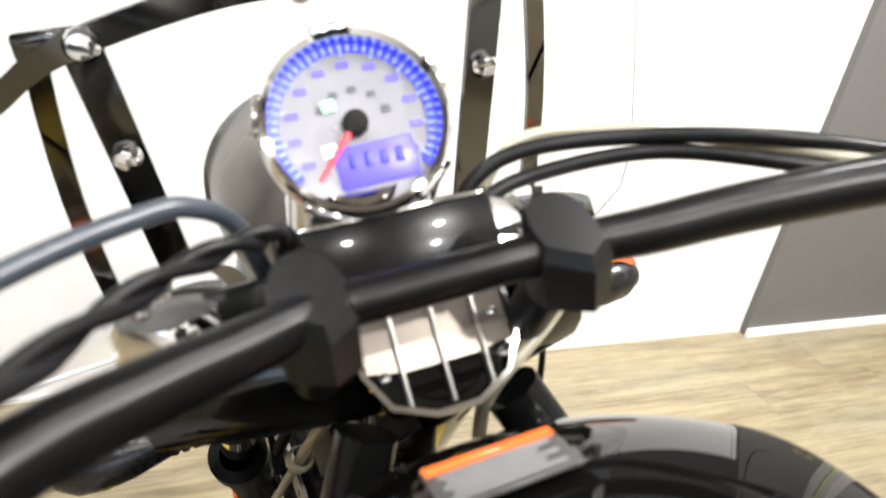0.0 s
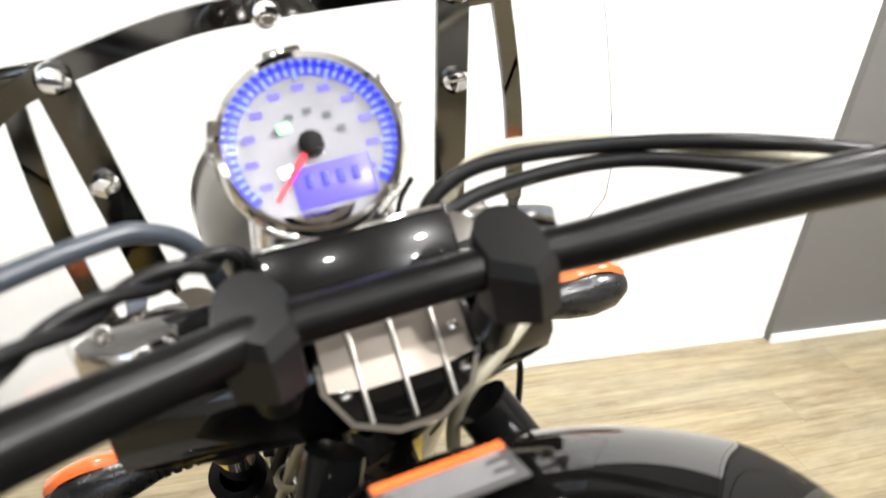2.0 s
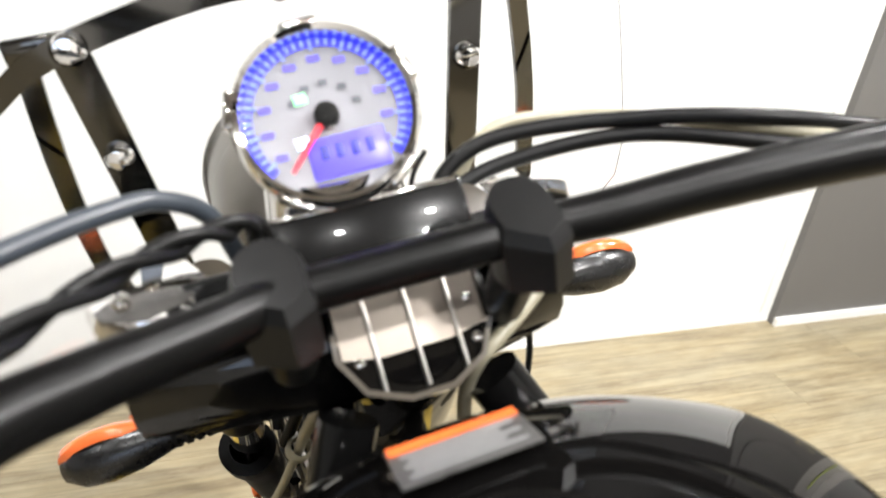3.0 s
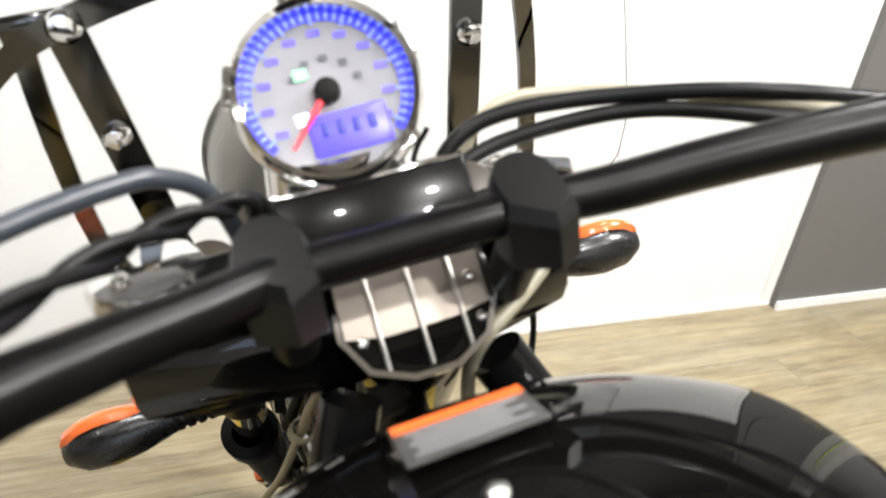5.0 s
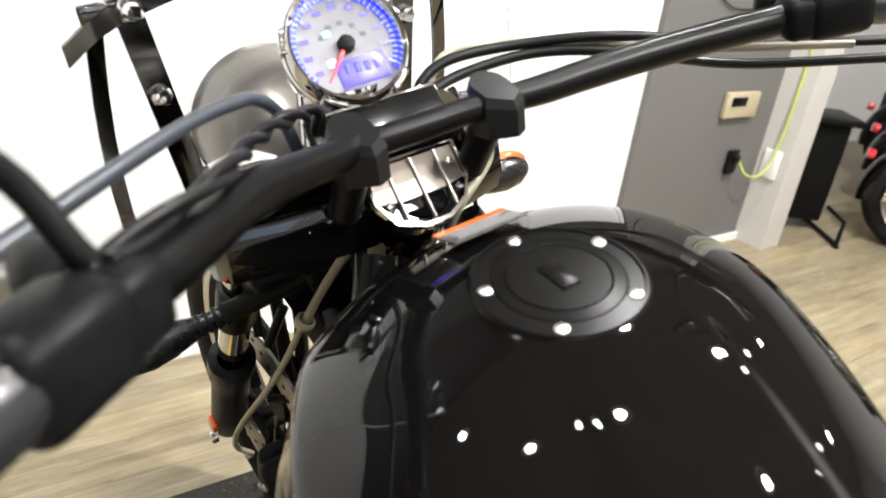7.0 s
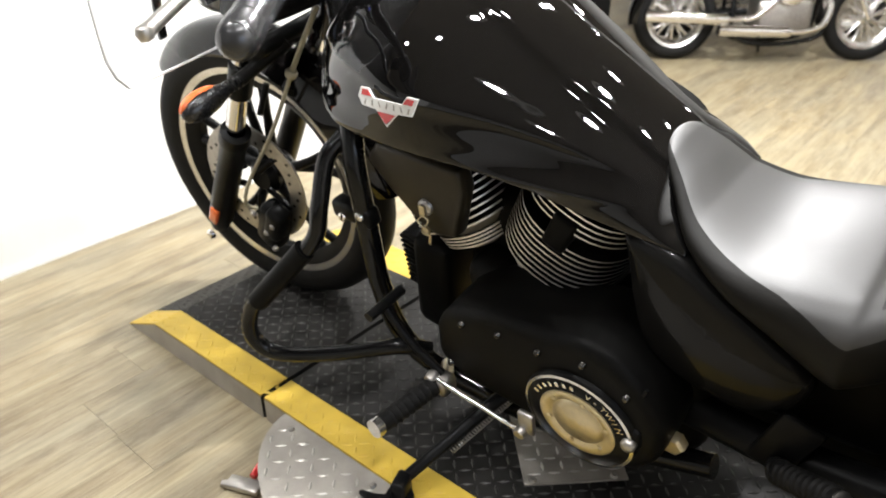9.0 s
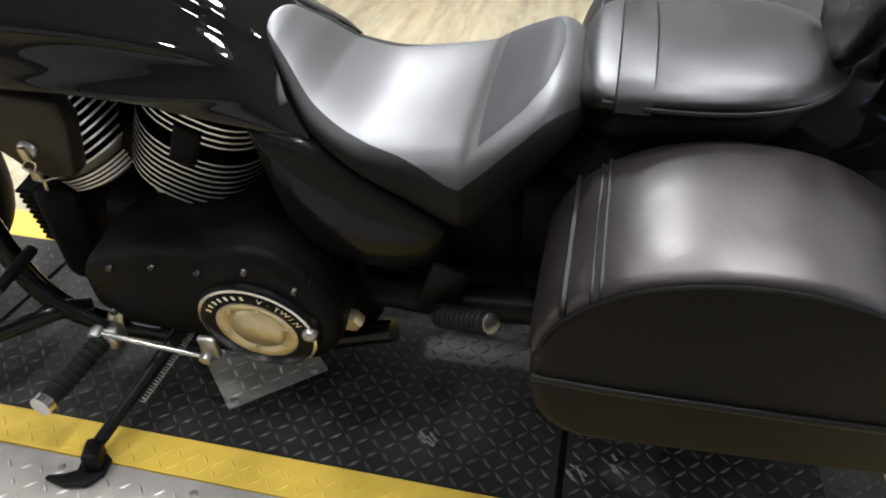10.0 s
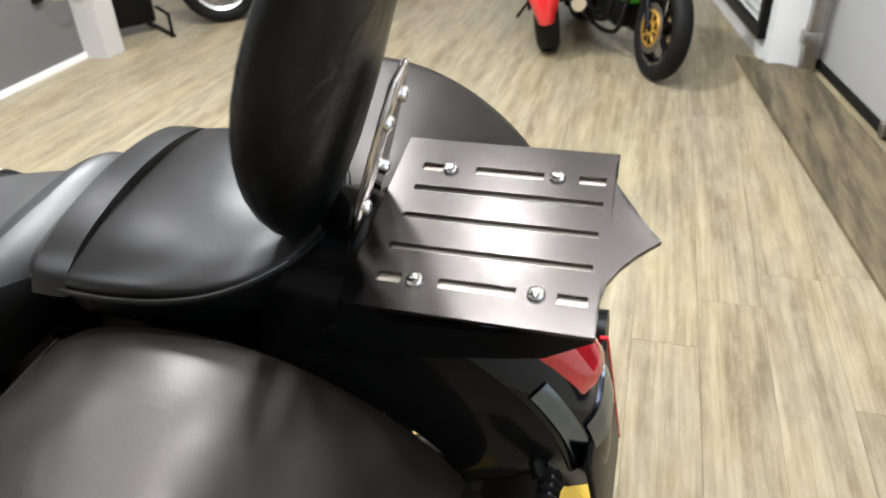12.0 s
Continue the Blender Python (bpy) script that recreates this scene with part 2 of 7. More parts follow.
# ---- mesh tools ----
def part(name, bm, material, parent=None, label="", smooth=True, angle=0.8):
    me = bpy.data.meshes.new(name)
    bmesh.ops.remove_doubles(bm, verts=bm.verts, dist=1e-5)
    bmesh.ops.recalc_face_normals(bm, faces=bm.faces)
    if smooth:
        for f in bm.faces:
            f.smooth = True
        for e in bm.edges:
            if len(e.link_faces) == 2 and e.calc_face_angle(0) > angle:
                e.smooth = False
    bm.to_mesh(me)
    bm.free()
    me.materials.append(material)
    o = new(name, me)
    if parent is not None:
        o.parent = parent
    if label:
        o["label"] = label
    return o


def thing(name, m, label, category, group="", kind=""):
    o = new(name)
    o.matrix_basis = m
    o.empty_display_size = 0.1
    return tagged(o, label, category, group, kind)


def smooth_path(pts, n=8):
    """Points along a Catmull-Rom curve through pts."""
    p = [Vector(q) for q in pts]
    if len(p) < 3:
        return p
    p = [2 * p[0] - p[1]] + p + [2 * p[-1] - p[-2]]
    out = []
    for i in range(1, len(p) - 2):
        a, b, c, d = p[i - 1 : i + 3]
        for k in range(n):
            s = k / n
            out.append(0.5 * (2 * b + (c - a) * s + (2 * a - 5 * b + 4 * c - d) * s * s + (3 * b - a - 3 * c + d) * s**3))
    return out + [p[-2]]


def tube(bm, pts, r, seg=12, n=8, close=True):
    """A round tube along a smooth path; r is one radius or one for each given point."""
    path = smooth_path(pts, n)
    rs = [r] * len(path) if not isinstance(r, (list, tuple)) else np.interp(np.linspace(0, 1, len(path)), np.linspace(0, 1, len(r)), r).tolist()
    up = Vector((0.13, 0.21, 0.97))
    rings = []
    for i, q in enumerate(path):
        d = (path[min(i + 1, len(path) - 1)] - path[max(i - 1, 0)]).normalized()
        a = d.cross(up)
        a = a.normalized() if a.length > 0.05 else d.cross(Vector((1, 0, 0))).normalized()
        b = d.cross(a).normalized()
        up = -b if b.dot(up) < 0 else b
        b = up
        a = d.cross(b).normalized()
        rings.append([bm.verts.new(q + rs[i] * (math.cos(w) * a + math.sin(w) * b)) for w in (2 * math.pi * k / seg for k in range(seg))])
    skin(bm, rings, close)
    return bm


def skin(bm, rings, close=True, loop=True):
    for a, b in zip(rings, rings[1:]):
        k = len(a)
        for i in range(k if loop else k - 1):
            bm.faces.new((a[i], a[(i + 1) % k], b[(i + 1) % k], b[i]))
    if close:
        for r in (rings[0], rings[-1]):
            try:
                bm.faces.new(r)
            except ValueError:
                pass


def lathe(bm, profile, m=Matrix.Identity(4), seg=32):
    """Turns a profile of (radius, height) about m's z axis."""
    rings = []
    for r, h in profile:
        if r < 1e-6:
            rings.append([bm.verts.new(m @ Vector((0, 0, h)))])
        else:
            rings.append([bm.verts.new(m @ Vector((r * math.cos(w), r * math.sin(w), h))) for w in (2 * math.pi * k / seg for k in range(seg))])
    for a, b in zip(rings, rings[1:]):
        for i in range(seg):
            j = (i + 1) % seg
            q = [a[0] if len(a) == 1 else a[i], a[0] if len(a) == 1 else a[j], b[0] if len(b) == 1 else b[j], b[0] if len(b) == 1 else b[i]]
            q = list(dict.fromkeys(q))
            if len(q) > 2:
                bm.faces.new(q)
    return bm


def box(bm, size, m=Matrix.Identity(4), bevel=0.0, seg=2):
    made = bmesh.ops.create_cube(bm, size=1.0)["verts"]
    bmesh.ops.scale(bm, vec=size, verts=made)
    if bevel:
        es = list({e for v in made for e in v.link_edges})
        made = bmesh.ops.bevel(bm, geom=es, offset=bevel, segments=seg, profile=0.5, affect="EDGES")["verts"]
        seen, todo = set(made), list(made)
        while todo:
            for e in todo.pop().link_edges:
                for v in e.verts:
                    if v not in seen:
                        seen.add(v)
                        todo.append(v)
        made = list(seen)
    bmesh.ops.transform(bm, matrix=m, verts=made)
    return bm


def prism(bm, outline, a, b, m=Matrix.Identity(4)):
    """An outline of (u, v) drawn out from height a to b along m's z axis."""
    lo = [bm.verts.new(m @ Vector((u, v, a))) for u, v in outline]
    hi = [bm.verts.new(m @ Vector((u, v, b))) for u, v in outline]
    skin(bm, [lo, hi])
    return bm


def bevelled(bm, width, seg=2, limit=0.5):
    bmesh.ops.remove_doubles(bm, verts=bm.verts, dist=1e-6)
    bmesh.ops.recalc_face_normals(bm, faces=bm.faces)
    es = [e for e in bm.edges if len(e.link_faces) == 2 and e.calc_face_angle(0) > limit]
    bmesh.ops.bevel(bm, geom=es, offset=width, segments=seg, profile=0.5, affect="EDGES")
    return bm


def aim(p, d):
    """A pose at p whose z axis points along d."""
    return Matrix.Translation(p) @ Vector(d).to_track_quat("Z", "Y").to_matrix().to_4x4()


def fresh():
    return bmesh.new()


def oval(w, lo, hi, zc, n=28, e=2.4):
    """A closed outline (x, z): half width w, reaching lo below and hi above zc, of squareness e."""
    out = []
    for k in range(n):
        a = 2 * math.pi * k / n
        c, s = math.cos(a), math.sin(a)
        x = w * math.copysign(abs(c) ** (2 / e), c)
        z = (hi if s > 0 else lo) * math.copysign(abs(s) ** (2 / e), s)
        out.append((x, zc + z))
    return out


def loft(bm, sections, n=28, sub=4):
    """Skins ovals set along y. A section: y, centre x, half width, bottom z, widest z, top z, squareness, and that of the upper half if it differs."""
    cols = [list(c) for c in zip(*sections)]
    pts = list(range(len(sections)))
    fine = np.linspace(0, len(sections) - 1, (len(sections) - 1) * sub + 1)
    vals = []
    for c in cols:
        sp = smooth_path([(i, v, 0) for i, v in zip(pts, c)], sub)
        vals.append([q[1] for q in sp])
    rings = []
    for i in range(len(fine)):
        y, cx, w, zb, zm, zt, e = [v[i] for v in vals][:7]
        et = vals[7][i] if len(vals) > 7 else e
        ring = []
        for k in range(n):
            a = 2 * math.pi * k / n
            c, s = math.cos(a), math.sin(a)
            ex, h = (2 / et, zt - zm) if s > 0 else (2 / e, zm - zb)
            ring.append(bm.verts.new((cx + max(w, 0.001) * math.copysign(abs(c) ** ex, c), y, zm + h * math.copysign(abs(s) ** ex, s))))
        rings.append(ring)
    skin(bm, rings)
    return bm


# ---- the room ----
def slab(name, x0, x1, y0, y1, z0, z1, material, label, category, m=Matrix.Identity(4), kind="structure"):
    bm = fresh()
    box(bm, (x1 - x0, y1 - y0, z1 - z0), m @ pose((x0 + x1) / 2, (y0 + y1) / 2, (z0 + z1) / 2))
    return tagged(part(name, bm, material, smooth=False), label, category, kind=kind)


floor = slab("floor", -5.0, 5.6, -3.4, 2.8, -0.12, -0.004, PLY, "pale oak plank floor with streaky grain", "floor")
slab("wall_north", -5.0, 1.44, 1.8, 1.95, 0, 1.5, WALLW, "plain white painted wall", "wall")
# unseen upper wall, near-black so tank reflections and bounce light stay dark
slab("wall_north_upper", -5.0, 1.44, 1.8, 1.95, 1.5, CEIL, WALLB, "unseen upper wall, near-black to darken reflections in the tank", "wall")
slab("wall_north_grey", 1.44, 2.22, 1.765, 1.95, 0, CEIL, WALLG, "mid grey painted wall beside the white wall", "wall")
slab("wall_return", 2.22, 2.35, 1.63, 2.7, 0, CEIL, WALLL, "short pale return wall with white end", "wall")
slab("wall_north_far", 2.35, 5.6, 2.6, 2.7, 0, CEIL, WALLW, "white far wall behind parked motorcycles", "wall")
slab("wall_east", 5.6, 5.75, -2.9, 2.7, 0, CEIL, WALLW, "white end wall of the showroom", "wall")
slab("wall_west", -5.15, -5.0, -2.9, 2.7, 0, CEIL, WALLW, "white wall behind the camera", "wall")
slab("ceiling", -5.15, 5.75, -3.4, 2.8, CEIL, CEIL + 0.1, CEILM, "dark flat ceiling with round lamps", "ceiling")
slab("baseboard_1", -5.0, 1.44, 1.788, 1.7995, 0.0, 0.012, TRIMM, "thin white skirting strip on the white wall", "skirting")
slab("baseboard_2", 1.44, 2.22, 1.752, 1.7645, 0.0, 0.028, TRIMM, "white skirting strip on the grey wall", "skirting")
slab("trim_corner", 1.405, 1.44, 1.79, 1.7995, 0.0, 1.5, TRIMM, "white corner bead between white and grey wall", "trim")

JX = -0.262
slab("wall_south_1", -6.3, JX - 1.0, -0.15, 0.18, 0, CEIL, WALLW, "white wall beside the garage door", "wall", SOUTH)
slab("wall_south_4", JX - 1.0, JX, -0.15, 0.18, 1.5, CEIL, WALLW, "white wall over the mesh door", "wall", SOUTH)
# black backing: the shade behind the mesh is put into its colour
slab("wall_south_5", JX - 1.0, JX, -0.15, 0.06, 0.0, 1.5, MATTE, "black panel that stands in for shade behind the mesh door", "wall", SOUTH)
slab("wall_south_2", 1.555, 5.2, -0.15, 0.18, 0, CEIL, WALLW, "white wall with a window past the garage door", "wall", SOUTH)
slab("wall_south_3", -0.262, 1.555, -0.15, 0, 2.2, CEIL, WALLW, "white wall over the garage door", "wall", SOUTH)

for lx, ly, lp in LAMPS:
    bm = fresh()
    lathe(bm, [(0.075, 0), (0.075, -0.012), (0.1, -0.02), (0.1, 0.0)], pose(lx, ly, CEIL - 0.001))
    o = tagged(part("ceiling_light", bm, TRIMM), "small round recessed ceiling lamp with white rim", "ceiling light", "ceiling lamps")


def garage_door():
    d = thing("garage_door", SOUTH, "closed white sectional garage door with hinges", "garage door")
    for i in range(5):
        bm = fresh()
        box(bm, (2.36, 0.05, 0.425), pose(0.435, -0.06, 0.035 + 0.215 + i * 0.43), 0.006)
        part("panel", bm, DOORM, d, smooth=False)
    bm = fresh()
    box(bm, (2.37, 0.055, 0.035), pose(0.435, -0.055, 0.018), 0.004)
    part("rubber_seal", bm, RUBBER, d, "black rubber bottom seal")
    for x in (0.82,):
        bm = fresh()
        tube(bm, [(x, -0.03, 0.42), (x + 0.02, -0.015, 0.46), (x - 0.01, -0.015, 0.52), (x, -0.03, 0.56)], 0.008, 8)
        box(bm, (0.05, 0.008, 0.12), pose(x, -0.032, 0.38), 0.003)
        part("hinge", bm, STEEL, d, "bare steel hinge with roller arm")
    for x in (-0.1, 0.8):
        bm = fresh()
        box(bm, (0.03, 0.03, 0.05), pose(x, -0.02, 0.04), 0.004)
        part("bottom_bracket", bm, STEEL, d)
    bm = fresh()
    box(bm, (0.05, 0.06, 2.2), pose(1.5, 0.03, 1.1), 0.004)
    for z in (0.15, 0.7, 1.3, 1.9):
        box(bm, (0.06, 0.08, 0.05), pose(1.5, 0.035, z), 0.006)
    part("track", bm, STEEL, d, "galvanised steel door track")
    return d


garage_door()


def door_board():
    bm = fresh()
    prism(bm, [(0.805, -1.6), (0.83, -1.738), (0.95, -1.88), (2.55, -1.64), (2.72, -1.345)], 0.0, 0.02)
    bevelled(bm, 0.003, 1)
    tagged(part("threshold_board", bm, PLY, smooth=False), "worn brown plywood board lying along the garage door", "board")


door_board()


def mesh_panel():
    s = thing("mesh_door", SOUTH @ pose(JX - 0.5, 0.155, 0), "white framed door with black diamond mesh window", "door")
    bm = fresh()
    for x, z, sx, sz in ((0, 0.055, 1.0, 0.11), (0, 1.47, 1.0, 0.06), (-0.455, 0.775, 0.09, 1.33), (0.455, 0.775, 0.09, 1.33)):
        box(bm, (sx, 0.05, sz), pose(x, 0, z), 0.004)
    part("frame", bm, TRIMM, s, smooth=False)
    bm = fresh()
    for x, z, sx, sz in ((0, 0.135, 0.82, 0.05), (0, 1.415, 0.82, 0.05), (-0.385, 0.775, 0.05, 1.25), (0.385, 0.775, 0.05, 1.25)):
        box(bm, (sx, 0.062, sz), pose(x, 0, z), 0.004)
    inner = part("inner_frame", bm, SATIN, s, "black metal inner frame")
    for z in (0.16, 0.42, 0.7, 1.0, 1.3):
        bolt_at(inner, SOUTH @ pose(JX - 0.5, 0.155, 0), (0.385, 0.032, z))
    bm = fresh()
    for i in range(-34, 62):
        for sg in (1, -1):
            a = Vector((-0.37 * sg, 0.004 * sg, 0.15 + i * 0.022))
            k0, k1 = max(0.0, 0.15 - a.z), min(0.74, 1.4 - a.z)
            if k1 > k0:
                tube(bm, [a + Vector((sg * k0, 0, k0)), a + Vector((sg * k1, 0, k1))], 0.0016, 4)
    tagged(part("mesh", bm, SATIN, s, "black diamond wire mesh"), kind="stuff")
    bm = fresh()
    box(bm, (0.16, 0.004, 0.12), pose(0.26, -0.05, 0.27), 0.001)
    part("white_card", bm, TRIMM, s, "white card behind the mesh")
    bm = fresh()
    box(bm, (0.05, 0.006, 0.035), pose(0.37, 0.036, 0.4), 0.002)
    tube(bm, [(0.37, 0.045, 0.41), (0.33, 0.055, 0.41), (0.325, 0.055, 0.33)], 0.005, 8, 3)
    part("latch", bm, STEEL, s, "steel latch handle")


def bolt_at(parent, m, p):
    bm = fresh()
    lathe(bm, [(0.007, 0.0), (0.006, 0.003), (0.0, 0.004)], aim(p, (0, 1, 0)), 10)
    return part("screw", bm, STEEL, parent)


mesh_panel()


def wall_bits():
    s = thing("outlet_box", pose(2.02, 1.752, 0.37), "black electrical outlet box with a plugged wire", "outlet")
    bm = fresh()
    box(bm, (0.06, 0.02, 0.1), pose(0, 0, 0), 0.006)
    part("body", bm, SATIN, s)
    bm = fresh()
    box(bm, (0.03, 0.02, 0.03), pose(0, -0.018, 0.015), 0.004)
    part("plug", bm, CABLEB, s)
    p = thing("cover_plate", pose(2.214, 1.70, 0.36, 0, 0, -90), "cream blank electrical cover plate", "cover plate")
    bm = fresh()
    box(bm, (0.075, 0.008, 0.12), bevel=0.003)
    part("plate", bm, TRIMM, p)
    bm = fresh()
    tube(bm, [(2.03, 1.73, 0.385), (2.06, 1.70, 0.33), (2.13, 1.68, 0.33), (2.19, 1.68, 0.42), (2.212, 1.68, 0.7), (2.212, 1.68, 1.6)], 0.004, 8)
    tagged(part("green_cable", bm, GREENW), "thin yellow-green wire running up the wall", "cable")
    bm = fresh()
    tube(bm, [(1.48, 1.758, 2.3), (1.53, 1.757, 1.35), (1.66, 1.757, 1.02), (1.85, 1.757, 0.95), (2.05, 1.757, 1.02), (2.21, 1.757, 1.05)], 0.003, 6)
    tagged(part("black_wire", bm, CABLEB), "thin black wire drooping across the grey wall", "cable")
    th = thing("thermostat", pose(1.97, 1.752, 0.605), "beige wall thermostat with small display", "thermostat")
    bm = fresh()
    box(bm, (0.2, 0.024, 0.1), bevel=0.006)
    part("case", bm, plain("beige_plastic", (0.42, 0.36, 0.24), 0.5), th)
    bm = fresh()
    box(bm, (0.09, 0.004, 0.035), pose(-0.03, -0.013, 0.015), 0.001)
    part("display", bm, SATIN, th, "dark display window")


wall_bits()


# ---- platform ----
def treads(bm, x0, x1, y0, y1, zf, step=0.024, inside=None):
    """Rows of small raised bars that lie crosswise by turns."""
    rows = int((y1 - y0) / step)
    for j in range(rows):
        for i in range(int((x1 - x0) / step)):
            x, y = x0 + (i + 0.5) * step, y0 + (j + 0.5) * step
            if inside and not inside(x, y):
                continue
            a = math.radians(42 if (i + j) % 2 else -48)
            u, v = Vector((math.cos(a), math.sin(a), 0)), Vector((-math.sin(a), math.cos(a), 0))
            c = Vector((x, y, zf(x, y)))
            base = [c + u * 0.0125, c + v * 0.0034, c - u * 0.0125, c - v * 0.0034]
            top = [c + u * 0.007 + Vector((0, 0, 0.0018)), c - u * 0.007 + Vector((0, 0, 0.0018))]
            b = [bm.verts.new(p) for p in base]
            t = [bm.verts.new(p) for p in top]
            bm.faces.new((b[0], b[1], t[0]))
            bm.faces.new((b[0], t[0], b[3]))
            bm.faces.new((b[2], t[1], b[1]))
            bm.faces.new((b[2], b[3], t[1]))
            bm.faces.new((b[1], t[1], t[0]))
            bm.faces.new((b[3], t[0], t[1]))
    return bm


PX0, PX1, PH = -0.45, 0.2, 0.063
PYF, PYR = 1.305, -0.955
FLATF, FLATR = 1.165, -0.82


def ph(x, y):
    """The platform's height, which slopes down at both ends."""
    if y > FLATF:
        return max(0.003, PH * (PYF - y) / (PYF - FLATF))
    if y < FLATR:
        return max(0.003, PH * (y - PYR) / (FLATR - PYR))
    return PH


def platform():
    pl = thing("lift_platform", Matrix.Identity(4), "low black tread-plate motorcycle platform with yellow edge stripes", "platform")
    cuts = [(PYF, 0.754), (0.742, -0.4), (-0.412, PYR)]
    for y1, y0 in cuts:
        ys = [y for y in (PYF, 1.302, FLATF, 0.754, 0.742, -0.4, -0.412, FLATR, PYR + 0.003, PYR) if y0 <= y <= y1]
        bm = fresh()
        rings = []
        for y in ys:
            z = ph(0, y)
            rings.append([bm.verts.new(v) for v in ((PX0, y, 0), (PX0, y, z), (PX1, y, z), (PX1, y, 0))])
        skin(bm, rings)
        part("deck_section", bm, PLATE, pl, smooth=False)
        for xa, xb in ((PX0 - 0.001, -0.379), (0.1, PX1 + 0.001)):
            bm = fresh()
            rings = []
            for y in ys:
                z = ph(0, y)
                xi = xb
                rings.append([bm.verts.new(v) for v in ((xa, y, max(z - 0.004, 0.001)), (xa, y, z + 0.0009), (xi, y, z + 0.0009), (xi, y, z - 0.004))])
            skin(bm, rings)
            part("yellow_stripe", bm, YELLOW, pl, "worn yellow painted edge stripe", smooth=False)
        bm = fresh()
        rings = [[bm.verts.new(v) for v in ((PX0 - 0.0025, y, 0.001), (PX0 - 0.0025, y, max(ph(0, y) - 0.003, 0.0015)))] for y in ys]
        skin(bm, rings, close=False, loop=False)
        bmesh.ops.solidify(bm, geom=bm.faces[:], thickness=0.002)
        part("side_plate", bm, SILVER, pl, "scuffed bare tread-plate side", smooth=False)
    bm = treads(fresh(), -0.377, 0.098, PYR + 0.01, PYF - 0.01, lambda x, y: ph(x, y), inside=lambda x, y: not (0.74 < y < 0.756 or -0.414 < y < -0.398))
    tagged(part("tread_pattern", bm, TREAD, pl, smooth=False), kind="stuff")
    for xa, xb in ((PX0 + 0.002, -0.381), (0.102, PX1)):
        bm = treads(fresh(), xa, xb, PYR + 0.01, PYF - 0.01, lambda x, y: ph(x, y) + 0.0006)
        tagged(part("stripe_tread", bm, YELLOW, pl, smooth=False), kind="stuff")
    # pale scuffs on the deck
    pale = plain("pale_scuff", (0.13, 0.13, 0.128), 0.6, vary=0.4, grain=120)
    rng = random.Random(5)
    for x, y, n in ((-0.29, -0.178, 6), (-0.305, -0.432, 5), (-0.27, -0.5, 4)):
        bm = fresh()
        for k in range(n):
            box(bm, (rng.uniform(0.012, 0.024), rng.uniform(0.003, 0.007), 0.0006), pose(x + rng.uniform(-0.013, 0.013), y + rng.uniform(-0.011, 0.011), PH + 0.0005 + 0.0001 * k, 0, 0, rng.uniform(20, 60)))
        part("scuff", bm, pale, pl, "pale scuff mark", smooth=False)


platform()


def stand_plate():
    """The bare half-round plate under the side stand."""
    s = thing("stand_plate", Matrix.Identity(4), "bare aluminium half-round tread plate under the side stand", "tread plate")
    cx, cy, r = -0.453, 0.24, 0.43
    arc = [(cx + 0.0, cy + r), (cx + 0.0, cy - r)] + [(cx - 0.53 * r * math.sin(a), cy - r * math.cos(a)) for a in np.linspace(0.06, math.pi - 0.06, 30)]
    bm = fresh()
    prism(bm, arc, PH - 0.006, PH - 0.001)
    part("plate", bm, SILVER, s, smooth=False)
    bm = treads(fresh(), cx - 0.32, cx - 0.004, cy - r, cy + r, lambda x, y: PH - 0.0012, 0.03, lambda x, y: ((x - cx) / (0.53 * r)) ** 2 + ((y - cy) / r) ** 2 < 0.93)
    tagged(part("tread_pattern", bm, SILVERT, s, smooth=False), kind="stuff")
    for a in (0.5, 1.2, 1.9, 2.6):
        bm = fresh()
        lathe(bm, [(0.012, 0), (0.012, PH - 0.006)], pose(cx - 0.42 * r * math.sin(a), cy - 0.85 * r * math.cos(a), 0), 10)
        part("support_leg", bm, STEEL, s)
    for y in (0.624, 0.397, 0.16, -0.06):
        bm = fresh()
        lathe(bm, [(0.0, 0.003), (0.004, 0.003), (0.007, 0.0), (0.007, -0.003)], pose(-0.476, y, PH), 12)
        part("rivet", bm, STEEL, s)


stand_plate()


def patch_plate():
    s = thing("patch_plate", Matrix.Identity(4), "loose bare aluminium tread plate under the engine", "tread plate")
    pts = [(-0.304, 0.182), (-0.17, 0.045), (-0.02, 0.19), (-0.154, 0.325)]
    bm = fresh()
    prism(bm, pts, PH + 0.002, PH + 0.006)
    part("plate", bm, SILVER, s, smooth=False)

    def inside(x, y):
        for (x0, y0), (x1, y1) in zip(pts, pts[1:] + pts[:1]):
            if (x1 - x0) * (y - y0) - (y1 - y0) * (x - x0) < 0.008 * math.hypot(x1 - x0, y1 - y0):
                return False
        return True

    bm = treads(fresh(), -0.31, 0.0, 0.04, 0.33, lambda x, y: PH + 0.006, 0.026, inside)
    tagged(part("tread_pattern", bm, SILVERT, s, smooth=False), kind="stuff")
    for x, y in ((-0.182, 0.068), (-0.285, 0.178)):
        bm = fresh()
        lathe(bm, [(0.0, 0.005), (0.005, 0.005), (0.008, 0.0), (0.008, -0.003)], pose(x, y, PH + 0.006), 10)
        part("screw", bm, STEEL, s)


patch_plate()


